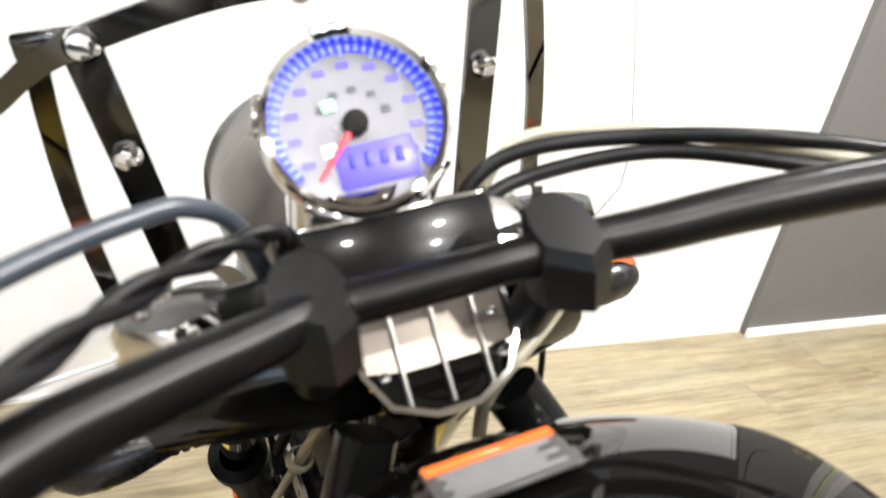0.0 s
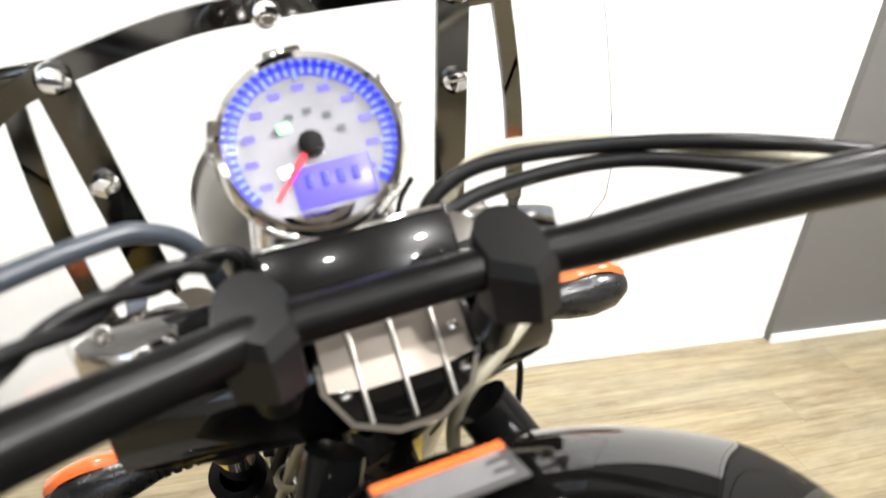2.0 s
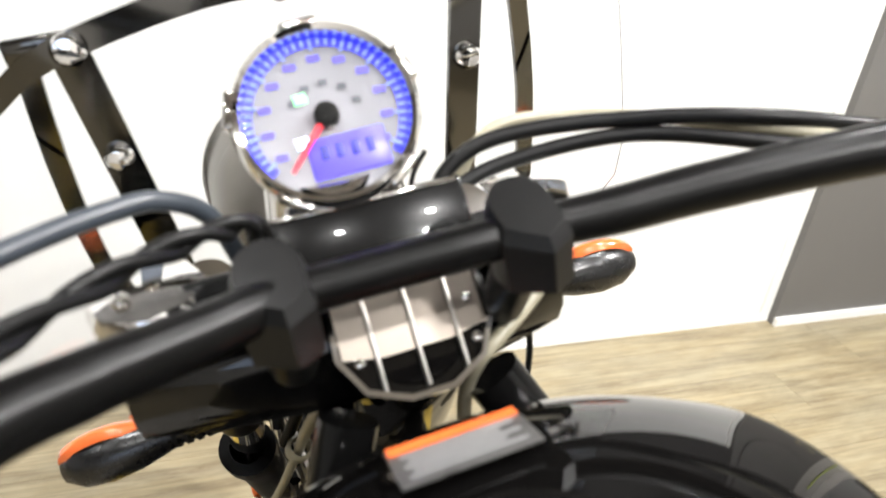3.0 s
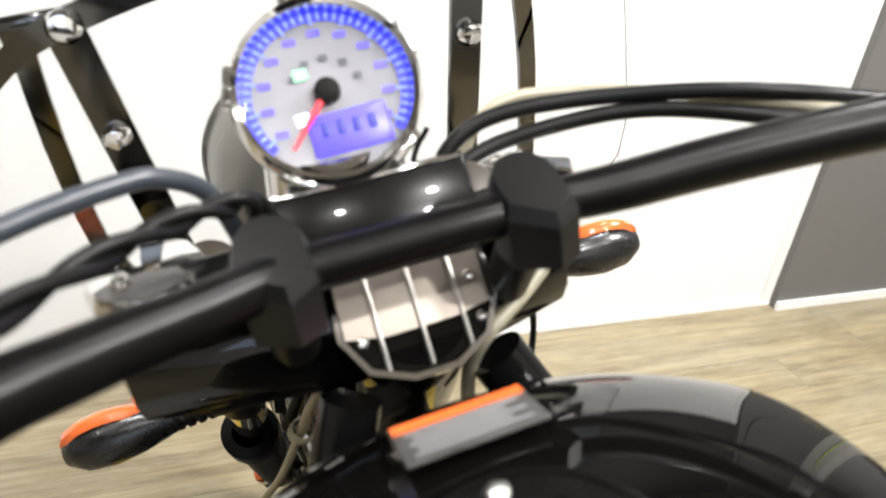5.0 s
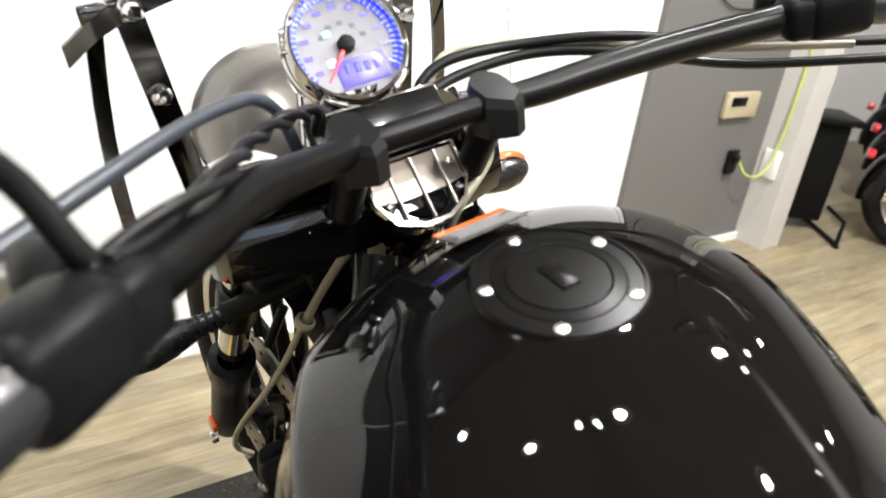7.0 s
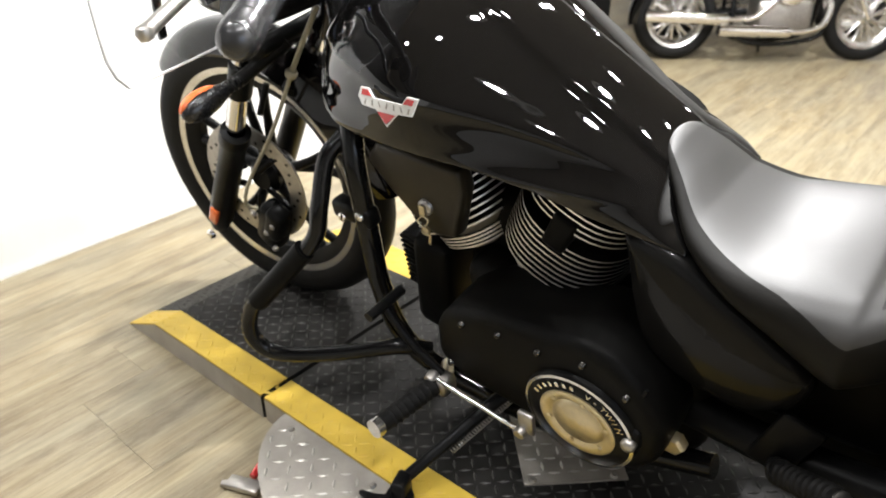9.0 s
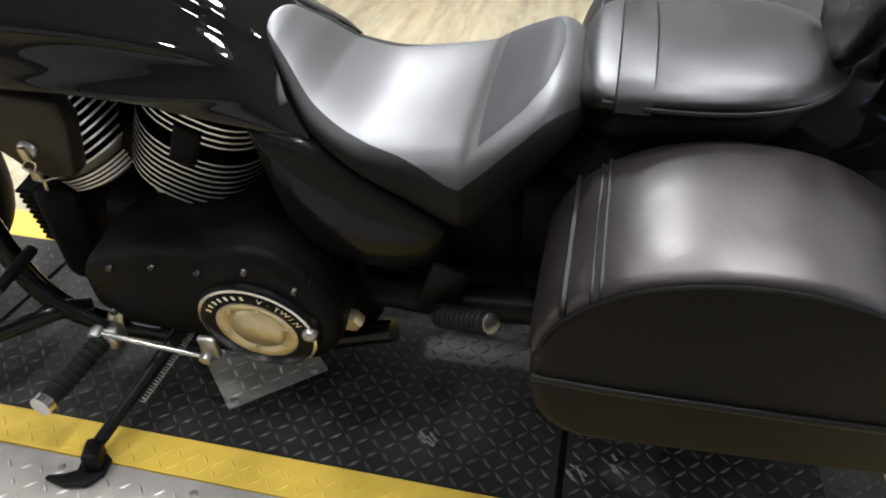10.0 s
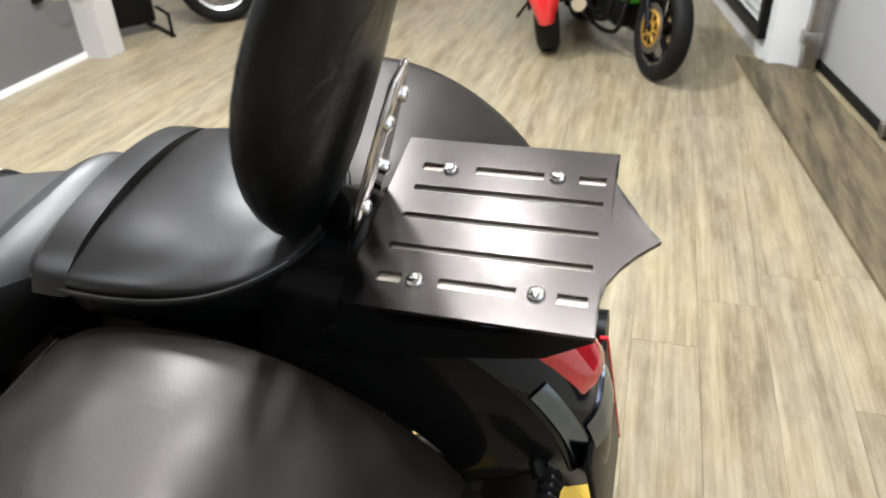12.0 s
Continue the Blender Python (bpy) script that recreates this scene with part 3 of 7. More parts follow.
def pliers():
    s = thing("pliers", pose(-0.575, 0.63, 0.008, 0, 0, -38), "small pliers with red handle lying on the floor", "pliers")
    bm = fresh()
    tube(bm, [(0.0, 0.0, 0), (0.02, 0.03, 0.004), (0.035, 0.07, 0.004)], [0.007, 0.01, 0.008], 8)
    part("handle", bm, REDP, s, "red plastic handle")
    bm = fresh()
    box(bm, (0.03, 0.07, 0.012), pose(-0.015, -0.02, 0.002, 0, 0, 60), 0.003)
    part("jaw", bm, STEEL, s)
    bm = fresh()
    box(bm, (0.014, 0.06, 0.01), pose(-0.03, -0.012, 0.0, 0, 0, 75), 0.003)
    part("jaw", bm, STEEL, s)


pliers()


# ---- the motorcycle ----
BIKE = pose(0, 0, PH, 0, -13.5, 0)
bike = thing("motorcycle", BIKE, "black cruiser motorcycle with leather saddlebags leaning on its side stand", "motorcycle")
X_OUT = Vector((-1, 0, 0))


def bolt(parent, p, d, r=0.009, h=0.008, material=CHROME, name="bolt", seg=12):
    bm = fresh()
    lathe(bm, [(r, -0.004), (r, h * 0.5), (r * 0.75, h * 0.85), (0.0, h)], aim(p, d), seg)
    return part(name, bm, material, parent)


def wheel(name, m, r_tyre, width, r_rim, spokes, parent, rim_mat=SATIN):
    """A cast wheel about m's x axis: spoked hub and rim, with its tyre and rotor."""
    turn = m @ pose(0, 0, 0, 0, 90, 0)
    bm = fresh()
    w = width / 2
    lathe(bm, [(r_rim - 0.02, -w * 0.62), (r_rim + 0.004, -w * 0.72), (r_rim + 0.004, -w * 0.62), (r_rim - 0.03, -w * 0.3), (r_rim - 0.035, w * 0.3), (r_rim + 0.004, w * 0.62),
               (r_rim + 0.004, w * 0.72), (r_rim - 0.02, w * 0.62), (r_rim - 0.05, w * 0.25), (r_rim - 0.05, -w * 0.25), (r_rim - 0.02, -w * 0.62)], turn, 56)
    hub = part(name, bm, rim_mat, parent)
    bm = fresh()
    lathe(bm, [(0.0, -w * 0.95), (0.03, -w * 0.95), (0.045, -w * 0.6), (0.04, 0), (0.045, w * 0.6), (0.03, w * 0.95), (0.0, w * 0.95)], turn, 28)
    part("hub", bm, rim_mat, hub)
    for k in range(spokes):
        a = 2 * math.pi * k / spokes + 0.35
        for s in (-0.11, 0.11):
            bm = fresh()
            p0 = m @ Vector((0.012 * (1 if s > 0 else -1), 0.04 * math.cos(a), 0.04 * math.sin(a)))
            p1 = m @ Vector((0.01 * (1 if s > 0 else -1), r_rim * 0.55 * math.cos(a + s * 0.9), r_rim * 0.55 * math.sin(a + s * 0.9)))
            p2 = m @ Vector((0.0, (r_rim - 0.04) * math.cos(a + s * 1.3), (r_rim - 0.04) * math.sin(a + s * 1.3)))
            tube(bm, [p0, p1, p2], [0.014, 0.01, 0.012], 8, 5)
            part("spoke", bm, rim_mat, hub)
    for sg in (-1, 1):
        bm = fresh()
        lathe(bm, [(r_rim - 0.018, sg * w * 0.64), (r_rim + 0.003, sg * w * 0.735), (r_rim + 0.003, sg * w * 0.7), (r_rim - 0.016, sg * w * 0.6)], turn, 56)
        part("rim_lip", bm, ALU, hub, "bright machined rim edge")
    bm = fresh()
    prof = [(r_rim - 0.002, -w * 0.74), (r_rim + 0.012, -w * 0.9), ((r_rim + r_tyre) / 2, -w), (r_tyre - 0.018, -w * 0.82), (r_tyre - 0.004, -w * 0.45), (r_tyre, 0)]
    prof += [(a, -b) for a, b in reversed(prof[:-1])]
    lathe(bm, prof, turn, 72)
    part("tyre", bm, RUBBER, hub, "black road tyre")
    return hub


def rotor(m, r, parent):
    turn = m @ pose(0, 0, 0, 0, 90, 0)
    bm = fresh()
    lathe(bm, [(r - 0.045, -0.0025), (r, -0.0025), (r, 0.0025), (r - 0.045, 0.0025), (r - 0.045, -0.0025)], turn, 48)
    disc = part("brake_disc", bm, STEEL, parent, "drilled steel brake disc")
    for k in range(36):
        a = 2 * math.pi * k / 36
        rr = r - (0.012, 0.023, 0.034)[k % 3]
        bm = fresh()
        lathe(bm, [(0.0, -0.0031), (0.0042, -0.0031), (0.0042, 0.0031), (0.0, 0.0031)], turn @ pose(rr * math.cos(a), rr * math.sin(a), 0), 8)
        part("drill_hole", bm, MATTE, disc)
    bm = fresh()
    for k in range(5):
        a = 2 * math.pi * k / 5
        tube(bm, [turn @ Vector((0.04 * math.cos(a), 0.04 * math.sin(a), 0)), turn @ Vector(((r - 0.04) * math.cos(a + 0.2), (r - 0.04) * math.sin(a + 0.2), 0))], 0.008, 6)
    part("carrier", bm, SATIN, disc)
    return disc


FW = Matrix.Translation((-0.057, 1.04, 0.36)) @ pose(0, 0, 0, 0, 4.5, 8)
RW = pose(0.0, -0.6, 0.335)
front_wheel = wheel("front_wheel", FW, 0.345, 0.095, 0.272, 5, bike)
rotor(FW @ pose(-0.06, 0, 0), 0.15, front_wheel)
rear_wheel = wheel("rear_wheel", RW, 0.33, 0.18, 0.225, 5, bike)


def fork(side):
    """One fork leg with its bright stanchion and black slider."""
    sx = -0.057 + side * 0.098
    top, mid, low = Vector((sx + 0.012, 0.69, 0.93)), Vector((sx, 0.965, 0.54)), Vector((sx - 0.004, 1.225, 0.185))
    if side < 0:
        top = Vector((-0.118, 0.79, 0.87))
    bm = fresh()
    tube(bm, [top, mid + (low - mid) * 0.1], 0.0205, 20)
    leg = part("fork_tube", bm, CHROME, bike, "bright polished fork tube")
    d = (low - mid).normalized()
    bm = fresh()
    lathe(bm, [(0.02, -0.004), (0.033, 0.0), (0.034, 0.03), (0.029, 0.04), (0.029, 0.12), (0.031, 0.3), (0.03, 0.38), (0.022, 0.42), (0.0, 0.425)], aim(mid, d), 24)
    part("fork_slider", bm, SATIN, leg, "black fork slider")
    up, back = (0.128, 0.326) if side > 0 else (0.04, 0.145)
    d2 = (mid - top).normalized()
    bm = fresh()
    lathe(bm, [(0.019, -up), (0.026, 0.002 - up), (0.026, 0.015 - up), (0.026, up - 0.012), (0.025, up - 0.002), (0.019, up)], aim(mid - d2 * back, d2), 24)
    part("fork_cover", bm, SATIN, leg, "black upper fork cover")
    if side < 0:
        q = mid + d * 0.335 + Vector((-0.03, -0.005, 0))
        bm = fresh()
        box(bm, (0.012, 0.028, 0.06), aim(q, d), 0.005)
        part("side_reflector", bm, ORANGE, leg, "small amber reflector")
        bolt(leg, low + Vector((-0.028, -0.004, 0.0)), X_OUT, 0.013, 0.01, CHROME)
    return leg


for s in (-1, 1):
    fork(s)


def caliper():
    c = Vector((-0.135, 0.985, 0.27))
    bm = fresh()
    box(bm, (0.055, 0.075, 0.13), Matrix.Translation(c) @ pose(0, 0, 0, 30, 0, 0), 0.018, 3)
    box(bm, (0.05, 0.05, 0.1), Matrix.Translation(c + Vector((-0.01, -0.03, 0.02))) @ pose(0, 0, 0, 30, 0, 0), 0.016, 3)
    body = part("brake_caliper", bm, SATIN, bike, "black front brake caliper")
    for dy, dz in ((0.02, 0.045), (-0.02, -0.045), (-0.045, 0.03), (-0.01, 0.0)):
        bolt(body, c + Vector((-0.032, dy, dz)), X_OUT, 0.007, 0.008, STEEL)
    bm = fresh()
    tube(bm, [(-0.092, 0.797, 0.675), (-0.13, 0.86, 0.56), (-0.175, 0.95, 0.43), (-0.185, 0.985, 0.365), (-0.165, 0.985, 0.335)], 0.0042, 10)
    tube(bm, [(-0.05, 0.72, 0.8), (-0.075, 0.755, 0.74), (-0.092, 0.797, 0.675)], 0.005, 10)
    part("brake_hose", bm, TANHOSE, bike, "braided tan brake hose")
    bm = fresh()
    lathe(bm, [(0.009, -0.008), (0.012, -0.004), (0.012, 0.004), (0.009, 0.008)], aim((-0.092, 0.797, 0.675), (-0.3, 0.5, -0.8)), 14)
    part("hose_grommet", bm, TANHOSE, bike)


caliper()


def arc_fender(name, m, r, w, a0, a1, n, material, drop=0.05, lip=0.006, parent=None, label=""):
    """A mudguard that wraps a wheel about m's x axis from angle a0 to a1 (from front, upwards)."""
    bm = fresh()
    rings = []
    for i in range(n + 1):
        a = math.radians(a0 + (a1 - a0) * i / n)
        ends = min(1.0, 0.55 + 2.2 * min(i, n - i) / n)
        ring = []
        for k in range(13):
            u = -1 + 2 * k / 12
            rr = r - drop * abs(u) ** 3.2
            ring.append((w * u * ends, rr))
        outer = [m @ Vector((x, rr * math.cos(a), rr * math.sin(a))) for x, rr in ring]
        inner = [m @ Vector((x * 0.96, (rr - lip) * math.cos(a), (rr - lip) * math.sin(a))) for x, rr in reversed(ring)]
        rings.append([bm.verts.new(v) for v in outer + inner])
    skin(bm, rings)
    return part(name, bm, material, parent, label)


arc_fender("front_fender", FW, 0.372, 0.066, 42, 178, 36, PAINT, 0.06, parent=bike, label="gloss black front mudguard")
for sg in (-1, 1):
    for dy in (0.0, 0.09):
        bm = fresh()
        tube(bm, [FW @ Vector((sg * 0.066, -0.04 - dy, 0.30 - dy * 0.4)), FW @ Vector((sg * 0.085, -0.08 - dy * 0.3, 0.2))], 0.007, 8)
        part("fender_bracket", bm, SATIN, bike)
arc_fender("rear_fender", RW, 0.372, 0.115, 68, 190, 40, PAINT2, 0.15, parent=bike, label="gloss black rear mudguard")


def swingarm():
    for sg in (-1, 1):
        bm = fresh()
        tube(bm, [(sg * 0.13, -0.02, 0.28), (sg * 0.15, -0.25, 0.3), (sg * 0.14, -0.62, 0.335)], 0.03, 12)
        part("swingarm", bm, SATIN, bike)
    bm = fresh()
    lathe(bm, [(0.0, -0.16), (0.02, -0.16), (0.02, 0.16), (0.0, 0.16)], RW @ pose(0, 0, 0, 0, 90, 0), 14)
    part("rear_axle", bm, STEEL, bike)


swingarm()


CAPM = plain("anodised_black", (0.005, 0.0047, 0.0043), 0.26, vary=0.3, grain=60, rvary=0.05, spec=0.14)


def tank():
    bm = fresh()
    loft(bm, [(0.66, -0.002, 0.03, 0.73, 0.75, 0.768, 2.1, 1.9), (0.654, -0.002, 0.062, 0.705, 0.75, 0.781, 2.1, 1.9), (0.637, -0.004, 0.1, 0.66, 0.741, 0.808, 2.1, 2.2), (0.597, 0.0, 0.169, 0.625, 0.732, 0.851, 2.1, 2.2),
              (0.54, -0.001, 0.218, 0.624, 0.728, 0.88, 2.1, 2.2), (0.45, -0.014, 0.234, 0.643, 0.742, 0.89, 2.1, 2.2), (0.35, -0.032, 0.223, 0.662, 0.737, 0.879, 2.1, 2.15), (0.22, -0.032, 0.187, 0.668, 0.696, 0.818, 2.1, 1.8),
              (0.10, -0.04, 0.15, 0.635, 0.65, 0.746, 2.1, 1.8), (0.03, -0.04, 0.14, 0.612, 0.634, 0.695, 2.1, 1.8), (0.0, -0.04, 0.136, 0.606, 0.628, 0.66, 2.1, 1.8), (-0.03, -0.045, 0.125, 0.604, 0.618, 0.63, 2.1, 1.8)], 220, 14)
    # a raised spine runs back from the cap
    for v in bm.verts:
        if v.co.z > 0.66 and v.co.y < 0.40:
            cx = -0.01 - 0.03 * min(1.0, (0.40 - v.co.y) / 0.2)
            d = abs(v.co.x - cx)
            if d < 0.066:
                v.co.z += 0.008 * min(1.0, (0.40 - v.co.y) / 0.14) * min(1.0, (0.066 - d) / 0.012)
    # long panel pressed into each flank, pointed at the rear, with a rolled edge round it
    for v in bm.verts:
        y, z = v.co.y, v.co.z
        sgn = -1 if v.co.x < 0 else 1
        t = (y - 0.585) / (0.03 - 0.585)
        if abs(v.co.x) > 0.05 and 0 < t < 1:
            mid = 0.777 - 0.02 * t - 0.085 * t * t
            half = 0.052 * math.sin(math.pi * min(1, t ** 0.5)) ** 0.5 * (1 - 0.45 * t) + 0.002
            d = abs(z - mid) / half
            v.co.x += sgn * (0.004 * math.exp(-(((d - 1.2) / 0.3) ** 2)) - 0.008 * max(0.0, 1 - d ** 3) ** 1.5) * min(1.0, 5 * (1 - t))
    t = part("fuel_tank", bm, PAINT, bike, "gloss black teardrop fuel tank", angle=1.2)
    # filler cap in a ring of bolts
    c, n = Vector((-0.013, 0.445, 0.8895)), Vector((0.0, -0.06, 1.0)).normalized()
    bm = fresh()
    lathe(bm, [(0.064, -0.012), (0.0635, 0.0015), (0.0615, 0.004), (0.059, 0.0042), (0.0585, 0.0026), (0.0475, 0.003), (0.047, 0.002)], aim(c, n), 64)
    cap = part("filler_cap", bm, CAPM, t, "black round filler cap with bolts")
    bm = fresh()
    lathe(bm, [(0.047, 0.0), (0.0465, 0.0032), (0.038, 0.0042), (0.037, 0.003), (0.036, 0.0044), (0.0, 0.005)], aim(c, n), 56)
    box(bm, (0.016, 0.03, 0.003), aim(c + n * 0.005, n), 0.001)
    part("cap_lid", bm, CAPM, cap)
    for k in range(5):
        a = 2 * math.pi * k / 5 - 0.99
        q = aim(c, n) @ Vector((0.053 * math.cos(a), 0.053 * math.sin(a), 0.002))
        bolt(cap, q, n, 0.0056, 0.0035, ALU)
    # flank badges: white wings, red point, dark bars for the lettering
    for sg in (-1,):
        base = Matrix.Translation((-0.258, 0.36, 0.787)) @ Vector((-0.96, 0.03, 0.29)).to_track_quat("Z", "Y").to_matrix().to_4x4()
        up = base.inverted().to_3x3() @ Vector((0, -0.2, 1))
        base = base @ Matrix.Rotation(-math.atan2(up.x, up.y) + 0.24, 4, "Z") @ Matrix.Diagonal((0.95, 0.74, 0.6, 1.0))
        bm = fresh()
        prism(bm, [(-0.058, 0.012), (-0.052, 0.03), (-0.036, 0.03), (-0.026, 0.014), (0.03, 0.014), (0.04, 0.03), (0.062, 0.03), (0.05, -0.004), (0.022, -0.006), (0.0, -0.034), (-0.022, -0.006), (-0.05, -0.004)], 0.0, 0.004, base)
        wings = part("badge", bm, WHITEP, t, "white and red winged badge", smooth=False)
        for tri in ([(-0.018, -0.009), (0.018, -0.009), (0.0, -0.03)], [(0.034, 0.016), (0.041, 0.027), (0.055, 0.027), (0.05, 0.016)], [(-0.05, 0.016), (-0.048, 0.027), (-0.038, 0.027), (-0.03, 0.016)]):
            bm = fresh()
            prism(bm, tri, 0.004, 0.006, base)
            part("red_inlay", bm, REDP, wings, smooth=False)
        for k in range(7):
            bm = fresh()
            box(bm, (0.0028, 0.011, 0.002), base @ pose(-0.043 + k * 0.0145, 0.0045, 0.0042, 0, 0, (k % 3 - 1) * 14), 0.0004)
            part("letter_bar", bm, STEEL, wings, smooth=False)
    return t


tank()


GREYP = plain("grey_print", (0.25, 0.25, 0.25), 0.5)


def warning_label():
    m = Matrix.Translation((-0.006, 0.548, 0.8845)) @ pose(0, 0, 0, -17, 1.5, 2)
    bm = fresh()
    box(bm, (0.072, 0.036, 0.002), m, 0.0005)
    lab = part("warning_label", bm, plain("grey_label", (0.07, 0.068, 0.066), 0.3), bike, "grey and orange warning sticker")
    bm = fresh()
    box(bm, (0.07, 0.007, 0.0016), m @ pose(0, 0.0142, 0.0012))
    part("orange_band", bm, ORANGE, lab)
    for k in range(5):
        bm = fresh()
        box(bm, (0.06 - 0.012 * (k % 2), 0.0018, 0.001), m @ pose(-0.003 * (k % 2), 0.007 - 0.0048 * k, 0.001))
        part("text_bar", bm, GREYP, lab)


warning_label()


# ---- seats ----
def rider_seat():
    secs = [(0.05, -0.045, 0.016, 0.7, 0.708, 0.716, 2.0, 2.0), (0.038, -0.042, 0.045, 0.686, 0.7, 0.713, 2.0, 2.1), (0.012, -0.038, 0.08, 0.655, 0.67, 0.692, 2.1, 2.3), (-0.03, -0.038, 0.124, 0.61, 0.63, 0.661, 2.3, 2.5), (-0.09, -0.034, 0.153, 0.567, 0.596, 0.634, 2.8, 2.7), (-0.16, -0.026, 0.172, 0.52, 0.578, 0.635, 3.0, 2.8),
            (-0.222, -0.03, 0.187, 0.493, 0.575, 0.648, 3.0, 2.8), (-0.246, -0.029, 0.187, 0.499, 0.581, 0.663, 3.0, 2.8), (-0.29, -0.026, 0.172, 0.53, 0.604, 0.693, 2.8, 2.6), (-0.33, -0.022, 0.148, 0.58, 0.635, 0.711, 2.4, 2.4), (-0.362, -0.015, 0.112, 0.613, 0.648, 0.694, 2.2, 2.2), (-0.384, -0.01, 0.067, 0.63, 0.649, 0.66, 2.0, 2.0)]
    bm = fresh()
    loft(bm, secs, 96, 12)
    # panels: the skirt below the crease, the grey insert on the rise to the rear roll, and the top
    span = {}
    for v in bm.verts:
        lo, hi = span.get(round(v.co.y, 5), (9.0, -9.0))
        span[round(v.co.y, 5)] = (min(lo, v.co.z), max(hi, v.co.z))
    ys = sorted(span)
    share = np.interp(ys, [-0.384, -0.29, -0.236, -0.19, -0.15, -0.09, 0.05], [0.72, 0.71, 0.68, 0.765, 0.815, 0.85, 0.84])
    crease = [span[y][0] + k * (span[y][1] - span[y][0]) for y, k in zip(ys, share)]

    def above(c):
        return c.z - np.interp(c.y, ys, crease)

    def within(c):
        d = abs(c.x + 0.025)
        return min(c.y - np.interp(d, [0.0, 0.05, 0.09, 0.12, 0.14, 0.158], [-0.337, -0.333, -0.323, -0.302, -0.278, -0.25]), -0.247 - 0.03 * d - c.y)

    for side_of in (above, within):
        level = {v: side_of(v.co) + 1e-7 for v in bm.verts}
        cuts = []
        for e in [e for e in bm.edges if level[e.verts[0]] * level[e.verts[1]] < 0]:
            p, q = e.verts
            cuts.append(bmesh.utils.edge_split(e, p, level[p] / (level[p] - level[q]))[1])
        bmesh.ops.connect_verts(bm, verts=cuts)
    panels = {"top": set(), "skirt": set(), "insert": set()}
    for i, f in enumerate(bm.faces):
        c = f.calc_center_median()
        panels["skirt" if above(c) < 0 else "insert" if within(c) > 0 else "top"].add(i)
    for v in bm.verts:
        if -0.32 < v.co.y < 0.0 and v.co.z > 0.6:
            v.co.z -= 0.012 * max(0, 1 - ((v.co.x + 0.03) / 0.14) ** 2) * math.sin(math.pi * (-v.co.y) / 0.32)
    for v in bm.verts:
        if v.co.x > -0.19 and v.co.y < 0.03:
            v.co.z -= 0.1 * (v.co.x + 0.19) * min(1.0, (0.03 - v.co.y) / 0.06)

    def panel(key):
        piece = bm.copy()
        bmesh.ops.delete(piece, geom=[f for i, f in enumerate(piece.faces) if i not in panels[key]], context="FACES")
        return piece

    s = part("rider_seat", panel("top"), LEATHER, bike, "scooped black leather rider seat", angle=1.4)
    # duller, darker leather puts the shade of the seat's flank into the skirt
    part("skirt", panel("skirt"), LEATHER2, s, "skirt below the crease, leather dulled for its shaded flank", angle=1.4)
    part("seat_insert", panel("insert"), plain("grey_vinyl", (0.022, 0.0225, 0.0225), 0.6, vary=0.12, grain=40, bump=0.1, bscale=500, spec=0.22), s, "smooth grey insert", angle=1.4)
    return s


def seam_over(parent, y, w, zs, zt, r=0.0035, slant=0.0, name="seam", material=LEATHER, cx=0.0, tilt=0.0):
    bm = fresh()
    pts = []
    for k in range(13):
        a = math.pi * k / 12
        pts.append((cx + w * math.cos(a) * 1.005, y + slant * abs(math.cos(a)), zs + (zt - zs) * math.sin(a) ** 0.75 - tilt * (w + w * math.cos(a))))
    tube(bm, pts, r, 6, 4)
    return part(name, bm, material, parent)


rs = rider_seat()
seam_over(rs, -0.238, 0.181, 0.578, 0.638, 0.0024, 0.0, cx=-0.026, tilt=0.1)


